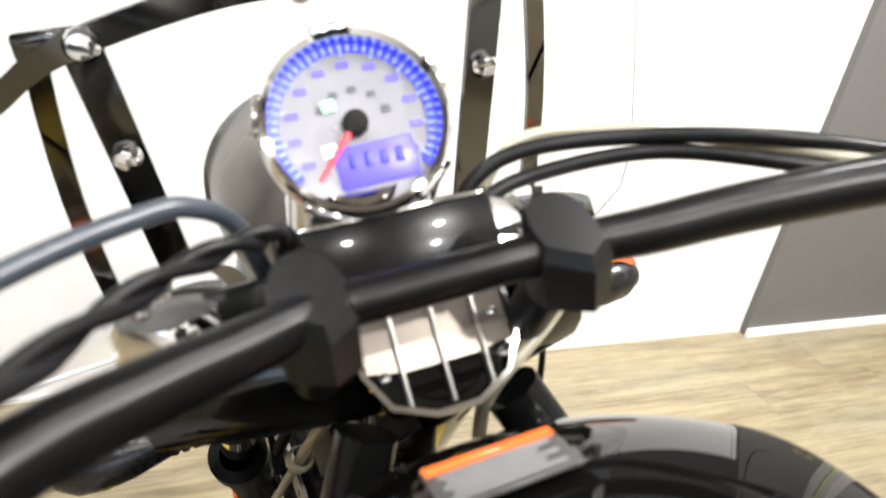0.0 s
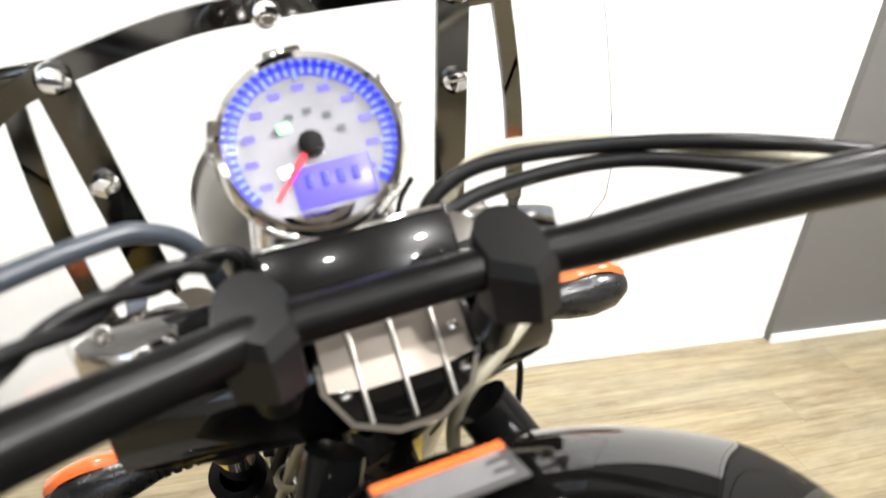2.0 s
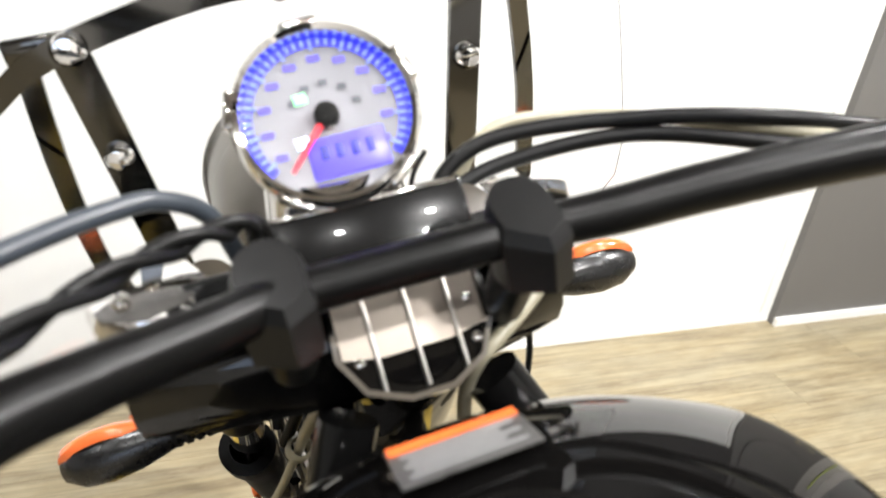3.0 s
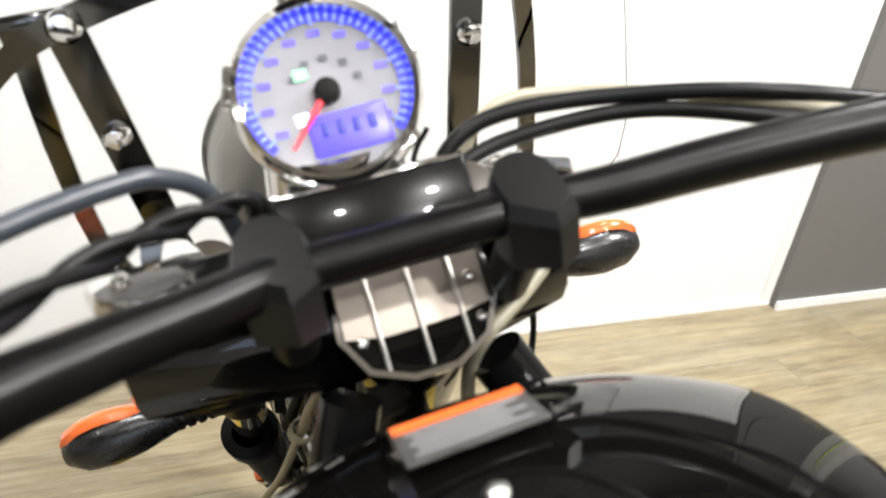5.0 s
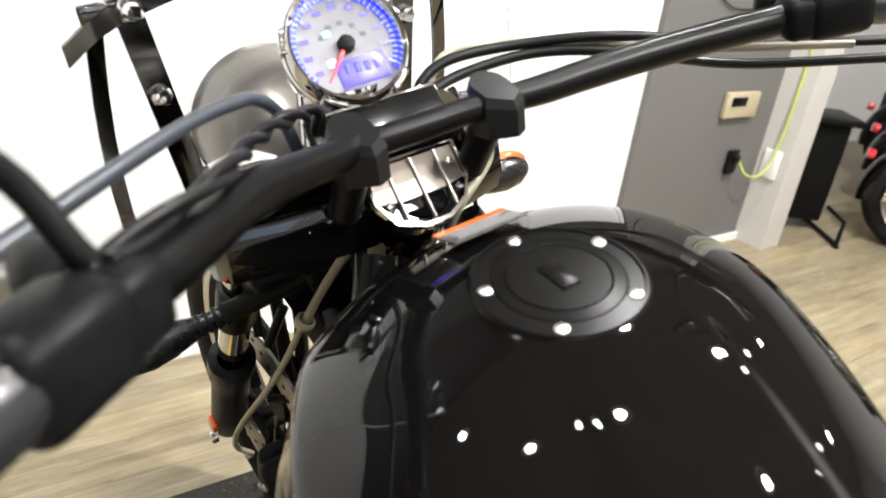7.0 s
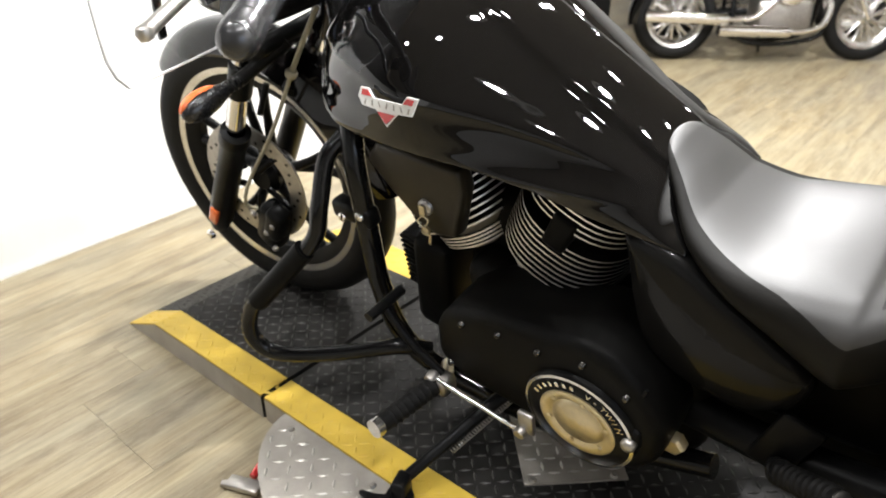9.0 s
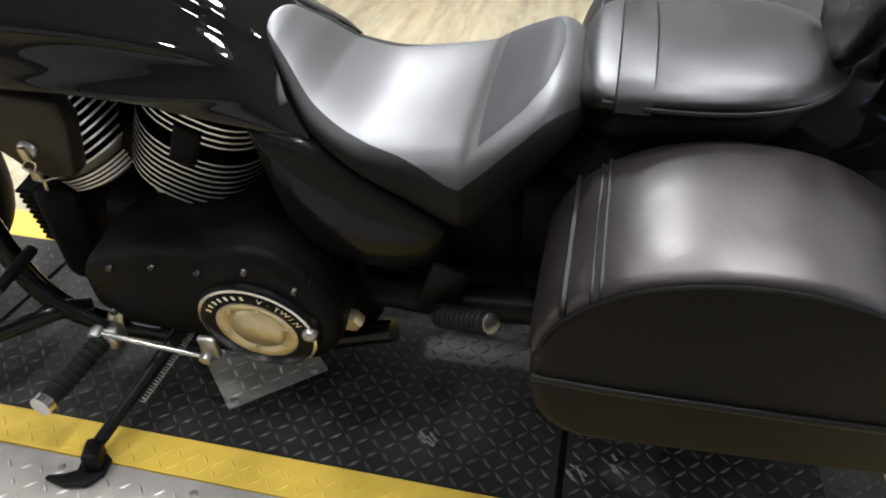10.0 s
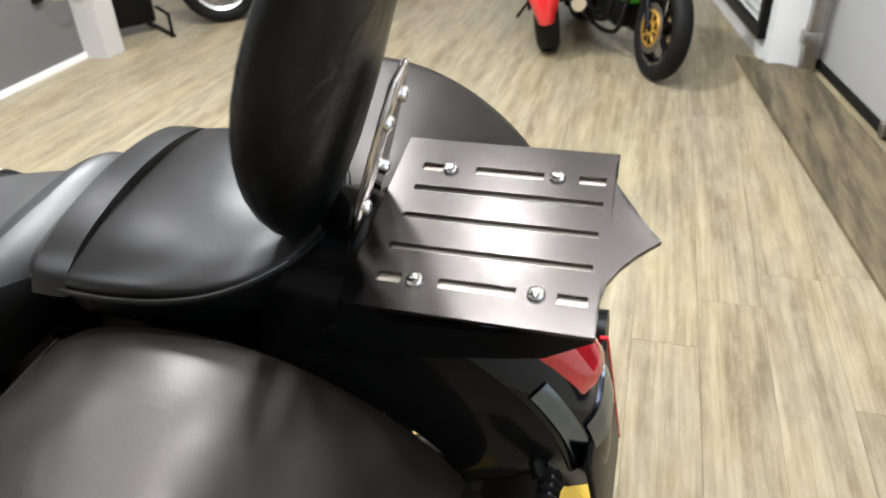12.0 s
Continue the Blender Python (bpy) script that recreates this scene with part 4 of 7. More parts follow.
def pillion():
    bm = fresh()
    loft(bm, [(-0.36, 0.0, 0.09, 0.63, 0.66, 0.69, 2.2), (-0.385, 0.0, 0.125, 0.64, 0.68, 0.712, 2.4), (-0.45, 0.0, 0.142, 0.655, 0.69, 0.73, 2.5), (-0.54, 0.0, 0.142, 0.665, 0.698, 0.738, 2.5),
              (-0.61, 0.0, 0.122, 0.67, 0.702, 0.735, 2.4), (-0.65, 0.0, 0.085, 0.675, 0.702, 0.727, 2.2), (-0.67, 0.0, 0.04, 0.685, 0.702, 0.716, 2.0)], 48, 8)
    for v in bm.verts:
        v.co.z += 0.004 - 0.09 * (v.co.x + 0.14) - (0.012 if v.co.z > 0.69 else 0.0) * min(1.0, max(0.0, (v.co.z - 0.69) / 0.03))
    p = part("pillion_seat", bm, LEATHER3, bike, "rounded black leather pillion seat", angle=1.4)
    bm = fresh()
    pts = []
    for k in range(13):
        a = math.pi * (0.06 + 0.88 * k / 12)
        x = 0.147 * math.cos(a)
        pts.append((x, -0.425, 0.662 + 0.065 * math.sin(a) ** 0.6 - 0.09 * (x + 0.14)))
    rings = []
    for q in smooth_path(pts, 4):
        out = Vector((q.x, 0, q.z - 0.65)).normalized()
        rings.append([bm.verts.new(q + out * h + Vector((0, dy, 0))) for h, dy in ((-0.004, -0.022), (0.004, -0.02), (0.005, 0.0), (0.004, 0.02), (-0.004, 0.022))])
    skin(bm, rings)
    part("strap", bm, LEATHER3, p, "black leather seat strap")
    bm = fresh()
    loft(bm, [(-0.37, 0.0, 0.08, 0.6, 0.63, 0.66, 2.6), (-0.42, 0.0, 0.122, 0.6, 0.64, 0.68, 2.8), (-0.56, 0.0, 0.122, 0.61, 0.65, 0.69, 2.8), (-0.64, 0.0, 0.07, 0.63, 0.66, 0.695, 2.6)], 32, 6)
    part("seat_pan", bm, MATTE, p, "black seat pan")
    bm = fresh()
    rim = [(-0.13, -0.39, 0.688)] + [(-0.146, y, 0.692 + 0.05 * (-0.45 - y)) for y in (-0.45, -0.54)] + [(-0.125, -0.61, 0.702), (-0.07, -0.658, 0.704), (0.0, -0.675, 0.705), (0.07, -0.658, 0.704), (0.125, -0.61, 0.702)] + [(0.146, y, 0.692) for y in (-0.54, -0.45)]
    tube(bm, [(x, y, z - 0.09 * (x + 0.14)) for x, y, z in rim], 0.003, 6, 6)
    part("piping", bm, LEATHER2, p)


pillion()


def backrest():
    """Padded sissy bar behind the pillion."""
    bm = fresh()
    rings = []
    for s in np.linspace(0, 1, 14):
        c = Vector((0.005, -0.655 - 0.10 * s - 0.035 * s * s, 0.705 + 0.36 * s))
        w = 0.124 * (math.sin(math.pi * (0.06 + 0.88 * s)) ** 0.45)
        th = 0.036 * (math.sin(math.pi * (0.05 + 0.9 * s)) ** 0.5)
        ring = []
        for j in range(20):
            a = 2 * math.pi * j / 20
            x = w * math.copysign(abs(math.cos(a)) ** 0.75, math.cos(a))
            y = th * math.copysign(abs(math.sin(a)) ** 0.75, math.sin(a)) + 0.03 * (x / 0.135) ** 2
            ring.append(bm.verts.new(c + Vector((x, y, 0.2 * y))))
        rings.append(ring)
    skin(bm, rings)
    b = part("backrest", bm, LEATHER4, bike, "black leather passenger backrest pad", angle=1.3)
    m = Matrix.Translation((0.005, -0.73, 0.77)) @ Matrix.Rotation(math.radians(20), 4, "X") @ Matrix(((1, 0, 0, 0), (0, 0, 1, 0), (0, 1, 0, 0), (0, 0, 0, 1)))
    bm = fresh()
    prism(bm, [(-0.05, -0.15), (0.05, -0.15), (0.05, -0.02), (0.034, 0.06), (0.02, 0.1), (-0.02, 0.1), (-0.034, 0.06), (-0.05, -0.02)], -0.003, 0.003, m)
    bevelled(bm, 0.0015, 1)
    br = part("backrest_bracket", bm, CHROME, b, "flat chrome backrest bracket")
    for x, z in ((-0.03, -0.04), (0.03, -0.04), (-0.022, 0.06), (0.022, 0.06), (-0.038, -0.13), (0.038, -0.13)):
        bolt(br, m @ Vector((x, z, -0.003)), m.to_3x3() @ Vector((0, 0, -1)), 0.008, 0.007)


backrest()


SLOTM = plain("pale_metal_strip", (0.5, 0.45, 0.37), 0.45, metal=0.3, vary=0.1)


def luggage_rack():
    z = 0.69
    bm = fresh()
    xs = [-0.112, -0.081, -0.069, -0.039, -0.031, 0.004, 0.012, 0.046, 0.054, 0.078, 0.09, 0.13]
    ys = [-0.945, -0.935, -0.908, -0.90, -0.872, -0.80, -0.775, -0.765, -0.742, -0.715]

    def open_cell(i, j):
        x, y = (xs[i] + xs[i + 1]) / 2, (ys[j] + ys[j + 1]) / 2
        if i in (3, 5, 7):
            return -0.935 < y < -0.742
        if i in (1, 9):
            return -0.935 < y < -0.908 or -0.872 < y < -0.80 or -0.765 < y < -0.742
        return False

    top = {}

    def vert(i, j, h):
        k = (i, j, h)
        if k not in top:
            top[k] = bm.verts.new((xs[i], ys[j], z + h))
        return top[k]

    closed = {(i, j) for i in range(len(xs) - 1) for j in range(len(ys) - 1) if not open_cell(i, j)}
    for i, j in closed:
        bm.faces.new([vert(i, j, 0.005), vert(i + 1, j, 0.005), vert(i + 1, j + 1, 0.005), vert(i, j + 1, 0.005)])
        bm.faces.new([vert(i, j + 1, 0), vert(i + 1, j + 1, 0), vert(i + 1, j, 0), vert(i, j, 0)])
        for di, dj, a, b in ((-1, 0, (i, j), (i, j + 1)), (1, 0, (i + 1, j + 1), (i + 1, j)), (0, 1, (i, j + 1), (i + 1, j + 1)), (0, -1, (i + 1, j), (i, j))):
            if (i + di, j + dj) not in closed and not (dj == -1 and j == 0):
                bm.faces.new([vert(*a, 0), vert(*b, 0), vert(*b, 0.005), vert(*a, 0.005)])
    n = len(xs)
    tail = []
    for k in range(1, 12):
        u = k / 12
        x = -0.112 + 0.242 * u
        d = abs(u - 0.51) / 0.51
        tail.append((x, -0.945 - 0.05 * (1 - d) ** 2.2 + 0.012 * math.sin(math.pi * d) * 0.6))
    lo = [vert(i, 0, 0) for i in range(n)] + [bm.verts.new((x, y, z)) for x, y in reversed(tail)]
    hi = [vert(i, 0, 0.005) for i in range(n)] + [bm.verts.new((x, y, z + 0.005)) for x, y in reversed(tail)]
    tails = [bm.faces.new(hi), bm.faces.new(list(reversed(lo)))]
    for k in range(n - 1, len(lo)):
        q = (k + 1) % len(lo)
        bm.faces.new([lo[k], lo[q], hi[q], hi[k]])
    bmesh.ops.triangulate(bm, faces=tails)
    r = part("luggage_rack", bm, RACKM, bike, "black slotted metal luggage rack", smooth=False)
    for i in (1, 3, 5, 7, 9):
        runs = [(-0.936, -0.741)] if i in (3, 5, 7) else [(-0.936, -0.907), (-0.873, -0.799), (-0.766, -0.741)]
        for y0, y1 in runs:
            bm = fresh()
            box(bm, (xs[i + 1] - xs[i] + 0.002, y1 - y0, 0.003), pose((xs[i] + xs[i + 1]) / 2, (y0 + y1) / 2, z - 0.0016))
            part("slot_insert", bm, SLOTM, r, "bare metal strip in the slot", smooth=False)
    for p in ((-0.0765, -0.779), (-0.074, -0.89), (0.082, -0.773), (0.084, -0.886)):
        bolt(r, (p[0], p[1], z + 0.004), (0, 0, 1), 0.0085, 0.007)
    for sg in (-1, 1):
        bm = fresh()
        path = [(-0.62, 0.56), (-0.70, 0.60), (-0.80, 0.615), (-0.90, 0.64), (-0.945, 0.675), (-0.945, 0.689), (-0.86, 0.668), (-0.76, 0.66), (-0.72, 0.685), (-0.70, 0.64), (-0.62, 0.585)]
        prism(bm, [(y, zz) for y, zz in path], -0.003, 0.003, Matrix.Translation((0.009 + sg * 0.108, 0, 0)) @ Matrix(((0, 0, 1, 0), (1, 0, 0, 0), (0, 1, 0, 0), (0, 0, 0, 1))))
        part("rack_bracket", bm, SATIN, r, smooth=False)
    return r


luggage_rack()


def tail_light():
    bm = fresh()
    rings = []
    for i, a in enumerate(np.linspace(129, 157, 12)):
        w = 0.056 - 0.012 * abs(i - 4) / 8
        rr = 0.372
        c, s = math.cos(math.radians(a)), math.sin(math.radians(a))
        h = 0.02 if 0 < i < 11 else 0.004
        ring = [RW @ Vector((w * u, (rr + h * (1 - 0.55 * abs(u) ** 2.5) - 0.03 * abs(u) ** 3) * c, (rr + h * (1 - 0.55 * abs(u) ** 2.5) - 0.03 * abs(u) ** 3) * s)) for u in np.linspace(-1, 1, 9)]
        ring += [RW @ Vector((w * u, (rr - 0.03) * c, (rr - 0.03) * s)) for u in (1, 0, -1)]
        rings.append([bm.verts.new(v) for v in ring])
    skin(bm, rings)
    t = part("tail_light", bm, REDLENS, bike, "red moulded tail light lens")
    def band(name, angles, u0, u1, lift, material, label):
        bm = fresh()
        rings = []
        for a in angles:
            c, s = math.cos(math.radians(a)), math.sin(math.radians(a))
            rings.append([bm.verts.new(RW @ Vector((0.078 * u, (0.374 + lift - 0.04 * abs(u) ** 3) * c, (0.374 + lift - 0.04 * abs(u) ** 3) * s))) for u in np.linspace(u0, u1, 9)] + [bm.verts.new(RW @ Vector((0.075 * u, 0.33 * c, 0.33 * s))) for u in (u1, (u0 + u1) / 2, u0)])
        skin(bm, rings)
        part(name, bm, material, t, label)

    # gloss black trim; its blue-grey reflection is put into the strips' colour
    trim = plain("blue_reflection_trim", (0.17, 0.205, 0.255), 0.16, metal=1.0, vary=0.15, grain=40)
    band("lens_frame", np.linspace(124, 171, 14), -1, 1, 0.0, TUBE, "black lens surround")
    for sg in (-1, 1):
        band("trim_strip", np.linspace(146, 169, 9), 0.76 * sg, 0.96 * sg, 0.0035, trim, "gloss black trim tinted with a blue-grey reflection")
    band("trim_strip", np.linspace(160.5, 168, 5), -0.7, 0.7, 0.0035, trim, "gloss black trim tinted with a blue-grey reflection")


tail_light()


def plate_holder():
    bm = fresh()
    box(bm, (0.18, 0.008, 0.24), pose(0.0, -0.965, 0.31, -8, 0, 0), 0.004)
    h = part("plate_holder", bm, SATIN, bike, "black number plate holder with a red edge")
    bm = fresh()
    box(bm, (0.006, 0.012, 0.24), pose(0.093, -0.965, 0.31, -8, 0, 0), 0.002)
    part("red_edge", bm, REDLENS, h, "red reflective edge")


plate_holder()


def signal(p, d, name):
    """A turn signal on a ribbed stalk; p is the lens, d points outwards."""
    p, d = Vector(p), Vector(d).normalized()
    m = aim(p, d)
    bm = fresh()
    lathe(bm, [(0.0, -0.1), (0.011, -0.1), (0.011, -0.06), (0.014, -0.045), (0.02, -0.018), (0.0225, 0.008), (0.0195, 0.032), (0.011, 0.047), (0.0, 0.051)], m @ Matrix.Diagonal((1.0, 1.1, 1.0, 1.0)), 24)
    s = part(name, bm, SIGNALM, bike, "black turn signal with amber lens")
    for k in range(5):
        bm = fresh()
        lathe(bm, [(0.01, -0.003), (0.014, -0.002), (0.014, 0.002), (0.01, 0.003)], m @ pose(0, 0, -0.095 + k * 0.01), 18)
        part("rubber_rib", bm, RUBBER, s)
    return s, m


def front_signal(side):
    p = Vector((-0.25, 0.862, 0.678)) if side < 0 else Vector((0.222, 0.838, 0.742))
    d = Vector((side * 0.96, 0.06, -0.1))
    s, m = signal(p, d, "turn_signal")
    fwd = Vector((0, 1, 0))
    bm = fresh()
    f = fwd
    lathe(bm, [(0.02, -0.006), (0.0235, -0.002), (0.0235, 0.004), (0.019, 0.011), (0.009, 0.016), (0.0, 0.017)], aim(p + d * 0.004 + f * 0.004 + Vector((0, 0, 0.006)), f + Vector((0, 0, 0.25))) @ Matrix.Diagonal((1.95, 1.05, 1.0, 1.0)), 24)
    part("lens", bm, ORANGE, s, "amber lens")
    bm = fresh()
    tube(bm, [p - d * 0.09, Vector((side * 0.075, 0.80, 0.735))], 0.0135, 12)
    part("stalk", bm, SATIN, s)


front_signal(-1)
front_signal(1)
for sg in (-1, 1):
    s, m = signal((sg * 0.19, -0.905, 0.40), (sg, 0.05, -0.05), "turn_signal")
    bm = fresh()
    lathe(bm, [(0.02, -0.006), (0.0235, -0.002), (0.0235, 0.006), (0.019, 0.014), (0.009, 0.02), (0.0, 0.021)], aim((sg * 0.204, -0.911, 0.4), (0, -1, 0.1)) @ Matrix.Diagonal((1.5, 1.0, 1.0, 1.0)), 28)
    part("lens", bm, ORANGE, s, "amber lens")
    bm = fresh()
    tube(bm, [(sg * 0.1, -0.9, 0.405), (sg * 0.06, -0.88, 0.42)], 0.011, 10)
    part("stalk", bm, SATIN, s)


# ---- saddlebags ----
def saddlebag(side):
    prof = [(-0.345, 0.44), (-0.343, 0.50), (-0.347, 0.56), (-0.37, 0.615), (-0.42, 0.665), (-0.48, 0.693), (-0.55, 0.704), (-0.625, 0.696), (-0.69, 0.67), (-0.75, 0.625), (-0.80, 0.567), (-0.838, 0.50),
            (-0.862, 0.445), (-0.858, 0.415), (-0.835, 0.398), (-0.70, 0.384), (-0.55, 0.37), (-0.43, 0.359), (-0.385, 0.368), (-0.356, 0.398)]
    fine = [(q.x, q.y) for q in smooth_path([(a, b, 0) for a, b in prof] + [(*prof[0], 0)], 4)][:-1]

    def ring(bm, x, drop, grow):
        c = (-0.59, 0.52)
        pts = [(c[0] + (y - c[0]) * grow, c[1] + (z - c[1]) * grow - drop) for y, z in fine]
        return [bm.verts.new((side * x, y, z)) for y, z in pts]

    bm = fresh()
    skin(bm, [ring(bm, x, d, g) for x, d, g in ((0.15, 0.033, 0.955), (0.165, 0.031, 0.985), (0.25, 0.018, 0.992), (0.33, 0.008, 0.99), (0.372, 0.002, 0.985), (0.384, 0.0, 0.955), (0.387, 0.0, 0.90))])
    b = part("saddlebag", bm, LEATHER2, bike, "black leather half-moon saddlebag", angle=1.0)
    # lid: a thicker skin over the curved top with an overhanging edge
    lid = [q for q in fine if (q[1] > 0.535 or q[0] < -0.77) and q[1] > 0.50]
    bm = fresh()
    rings = []
    c = (-0.59, 0.50)
    for y, z in lid:
        row = []
        for x, d, g in ((0.152, 0.033, 0.975), (0.165, 0.031, 1.0), (0.25, 0.018, 1.008), (0.33, 0.008, 1.008), (0.376, 0.002, 1.006), (0.389, 0.0, 0.985), (0.3905, 0.0, 0.962), (0.385, 0.0, 0.958), (0.36, 0.0, 0.97), (0.2, 0.03, 0.965)):
            row.append(bm.verts.new((side * x, c[0] + (y - c[0]) * g, c[1] + (z - c[1]) * g - d)))
        rings.append(row)
    skin(bm, rings)
    l = part("lid", bm, LEATHER5, b, "curved black leather lid", angle=1.2)
    # stitched cords across the lid near its front edge
    for off, thick in ((0.006, 0.0042), (0.032, 0.003), (0.04, 0.003)):
        bm = fresh()
        y0, z0 = -0.37 - off, 0.615 + off * 0.95
        tube(bm, [(side * x, y0 + 0.0, z0 - d + 0.004) for x, d in ((0.16, 0.031), (0.25, 0.018), (0.33, 0.008), (0.378, 0.002), (0.391, 0.012))], thick, 6, 4)
        part("stitched_seam", bm, LEATHER2, l)
    bm = fresh()
    edge = [(side * 0.392, c[0] + (y - c[0]) * 0.965, c[1] + (z - c[1]) * 0.965) for y, z in lid]
    tube(bm, edge, 0.0026, 6, 1)
    part("lid_piping", bm, LEATHER2, l)
    bm = fresh()
    tube(bm, [(side * 0.386, -0.35, 0.488), (side * 0.3885, -0.45, 0.488), (side * 0.3885, -0.65, 0.493), (side * 0.387, -0.79, 0.4995), (side * 0.383, -0.822, 0.501)], 0.005, 8, 5)
    part("face_seam", bm, LEATHER3, b)
    # buckle on the rear edge
    p = Vector((side * 0.27, -0.807, 0.587))
    n = Vector((0, -0.75, 0.6)).normalized()
    bm = fresh()
    lathe(bm, [(0.018, -0.003), (0.018, 0.008), (0.012, 0.012), (0.006, 0.014), (0.0, 0.014)], aim(p, n), 18)
    box(bm, (0.03, 0.05, 0.008), aim(p + Vector((0, -0.012, -0.02)), n), 0.003)
    box(bm, (0.012, 0.02, 0.016), aim(p + Vector((side * 0.02, -0.006, -0.004)), n), 0.003)
    part("clasp", bm, MATTE, b, "black plastic clasp")
    # plate that carries the bag beside the fender
    bm = fresh()
    box(bm, (0.05, 0.2, 0.1), pose(side * 0.128, -0.66, 0.45), 0.012)
    part("mounting_plate", bm, MATTE, b, "black mounting plate")
    return b


saddlebag(-1)
right_bag = saddlebag(1)
for o in (right_bag, *right_bag.children_recursive):
    o.data.transform(pose(0, 0, -0.068))


# ---- engine ----
YZ_LEFT = Matrix(((0, 0, -1, 0), (1, 0, 0, 0), (0, 1, 0, 0), (0, 0, 0, 1)))  # outline (y, z), height to the left
YZ_RIGHT = Matrix(((0, 0, 1, 0), (1, 0, 0, 0), (0, 1, 0, 0), (0, 0, 0, 1)))


def engine():
    bm = fresh()
    box(bm, (0.3, 0.46, 0.26), pose(0, 0.16, 0.29), 0.04, 3)
    e = part("crankcase", bm, MATTE, bike, "matte black engine crankcase")
    out = [(0.385, 0.275), (0.375, 0.36), (0.34, 0.405), (0.24, 0.44), (0.13, 0.452), (0.08, 0.47), (0.03, 0.455), (-0.02, 0.41), (-0.052, 0.34), (-0.045, 0.27), (-0.005, 0.215), (0.06, 0.195), (0.13, 0.2), (0.2, 0.225), (0.33, 0.235)]
    for yz, sg, name in ((YZ_LEFT, -1, "primary_cover"), (YZ_RIGHT, 1, "clutch_cover")):
        bm = fresh()
        prism(bm, out, 0.1, 0.252, yz)
        bevelled(bm, 0.022, 4)
        c = part(name, bm, MATTE, e, "matte black engine side cover")
        for y, z in ((0.305, 0.392), (0.229, 0.408), (0.154, 0.411), (0.075, 0.429), (0.005, 0.4), (0.35, 0.27)):
            bm = fresh()
            lathe(bm, [(0.0065, -0.03), (0.0065, 0.005), (0.004, 0.0085), (0.0, 0.009)], aim((sg * 0.25, y, z), (sg, 0, 0)), 12)
            part("cover_bolt", bm, BOLTM, c, "small dark cover bolt")
        # round badge cover
        m = aim((sg * 0.25, 0.083, 0.3), (sg, 0, 0))
        bm = fresh()
        lathe(bm, [(0.1, -0.02), (0.098, 0.008), (0.094, 0.012), (0.066, 0.014), (0.066, 0.01)], m, 56)
        d = part("badge_ring", bm, SATIN, c, "black ring with raised lettering")
        bm = fresh()
        lathe(bm, [(0.0665, 0.008), (0.0665, 0.016), (0.062, 0.018), (0.05, 0.014), (0.046, 0.012), (0.043, 0.015), (0.036, 0.019), (0.0, 0.02)], m, 56)
        part("badge_disc", bm, GOLD, d, "pale cast metal disc")
        bm = fresh()
        lathe(bm, [(0.094, 0.0105), (0.096, 0.0135), (0.091, 0.0145), (0.0905, 0.012)], m, 56)
        part("polished_edge", bm, ALU, d)
        for k in range(6):
            a = 2 * math.pi * k / 6 + 0.3
            bm = fresh()
            lathe(bm, [(0.005, 0.01), (0.005, 0.017), (0.003, 0.018), (0.0, 0.018)], m @ pose(0.053 * math.cos(a), 0.053 * math.sin(a), 0), 10)
            part("disc_screw", bm, GOLD, d)
        if sg < 0:
            ring_lettering(m, d)
    return e


def ring_lettering(m, parent):
    """Raised letters and bars round the ring: bars first, then the readable word."""
    inv = m.inverted().to_3x3()
    upv, fwd = inv @ Vector((0, 0, 1)), inv @ Vector((0, 1, 0))
    a_up, a_f = math.atan2(upv.y, upv.x), math.atan2(fwd.y, fwd.x)
    turn = 1 if (a_f - a_up) % (2 * math.pi) < math.pi else -1
    for k in range(7):
        a = a_up + turn * math.radians(64 - k * 10.0)
        bm = fresh()
        box(bm, (0.009, 0.006, 0.002), m @ Matrix.Rotation(a, 4, "Z") @ pose(0.079, 0, 0.0145), 0.0004)
        part("raised_bar", bm, ALU, parent, smooth=False)
    for k, ch in enumerate("V-TWIN"):
        a = a_up - turn * math.radians(16 + k * 10.0)
        cu = bpy.data.curves.new("letter", "FONT")
        cu.body, cu.size, cu.extrude, cu.align_x, cu.align_y = ch, 0.016, 0.001, "CENTER", "CENTER"
        o = bpy.data.objects.new("letter", cu)
        me = bpy.data.meshes.new_from_object(o)
        bpy.data.objects.remove(o)
        me.name = "raised_letter"
        me.materials.clear()
        me.materials.append(ALU)
        lo = new("raised_letter", me)
        lo.parent = parent
        lo.matrix_basis = m @ Matrix.Rotation(a - math.pi / 2, 4, "Z") @ pose(0, 0.079, 0.0145)


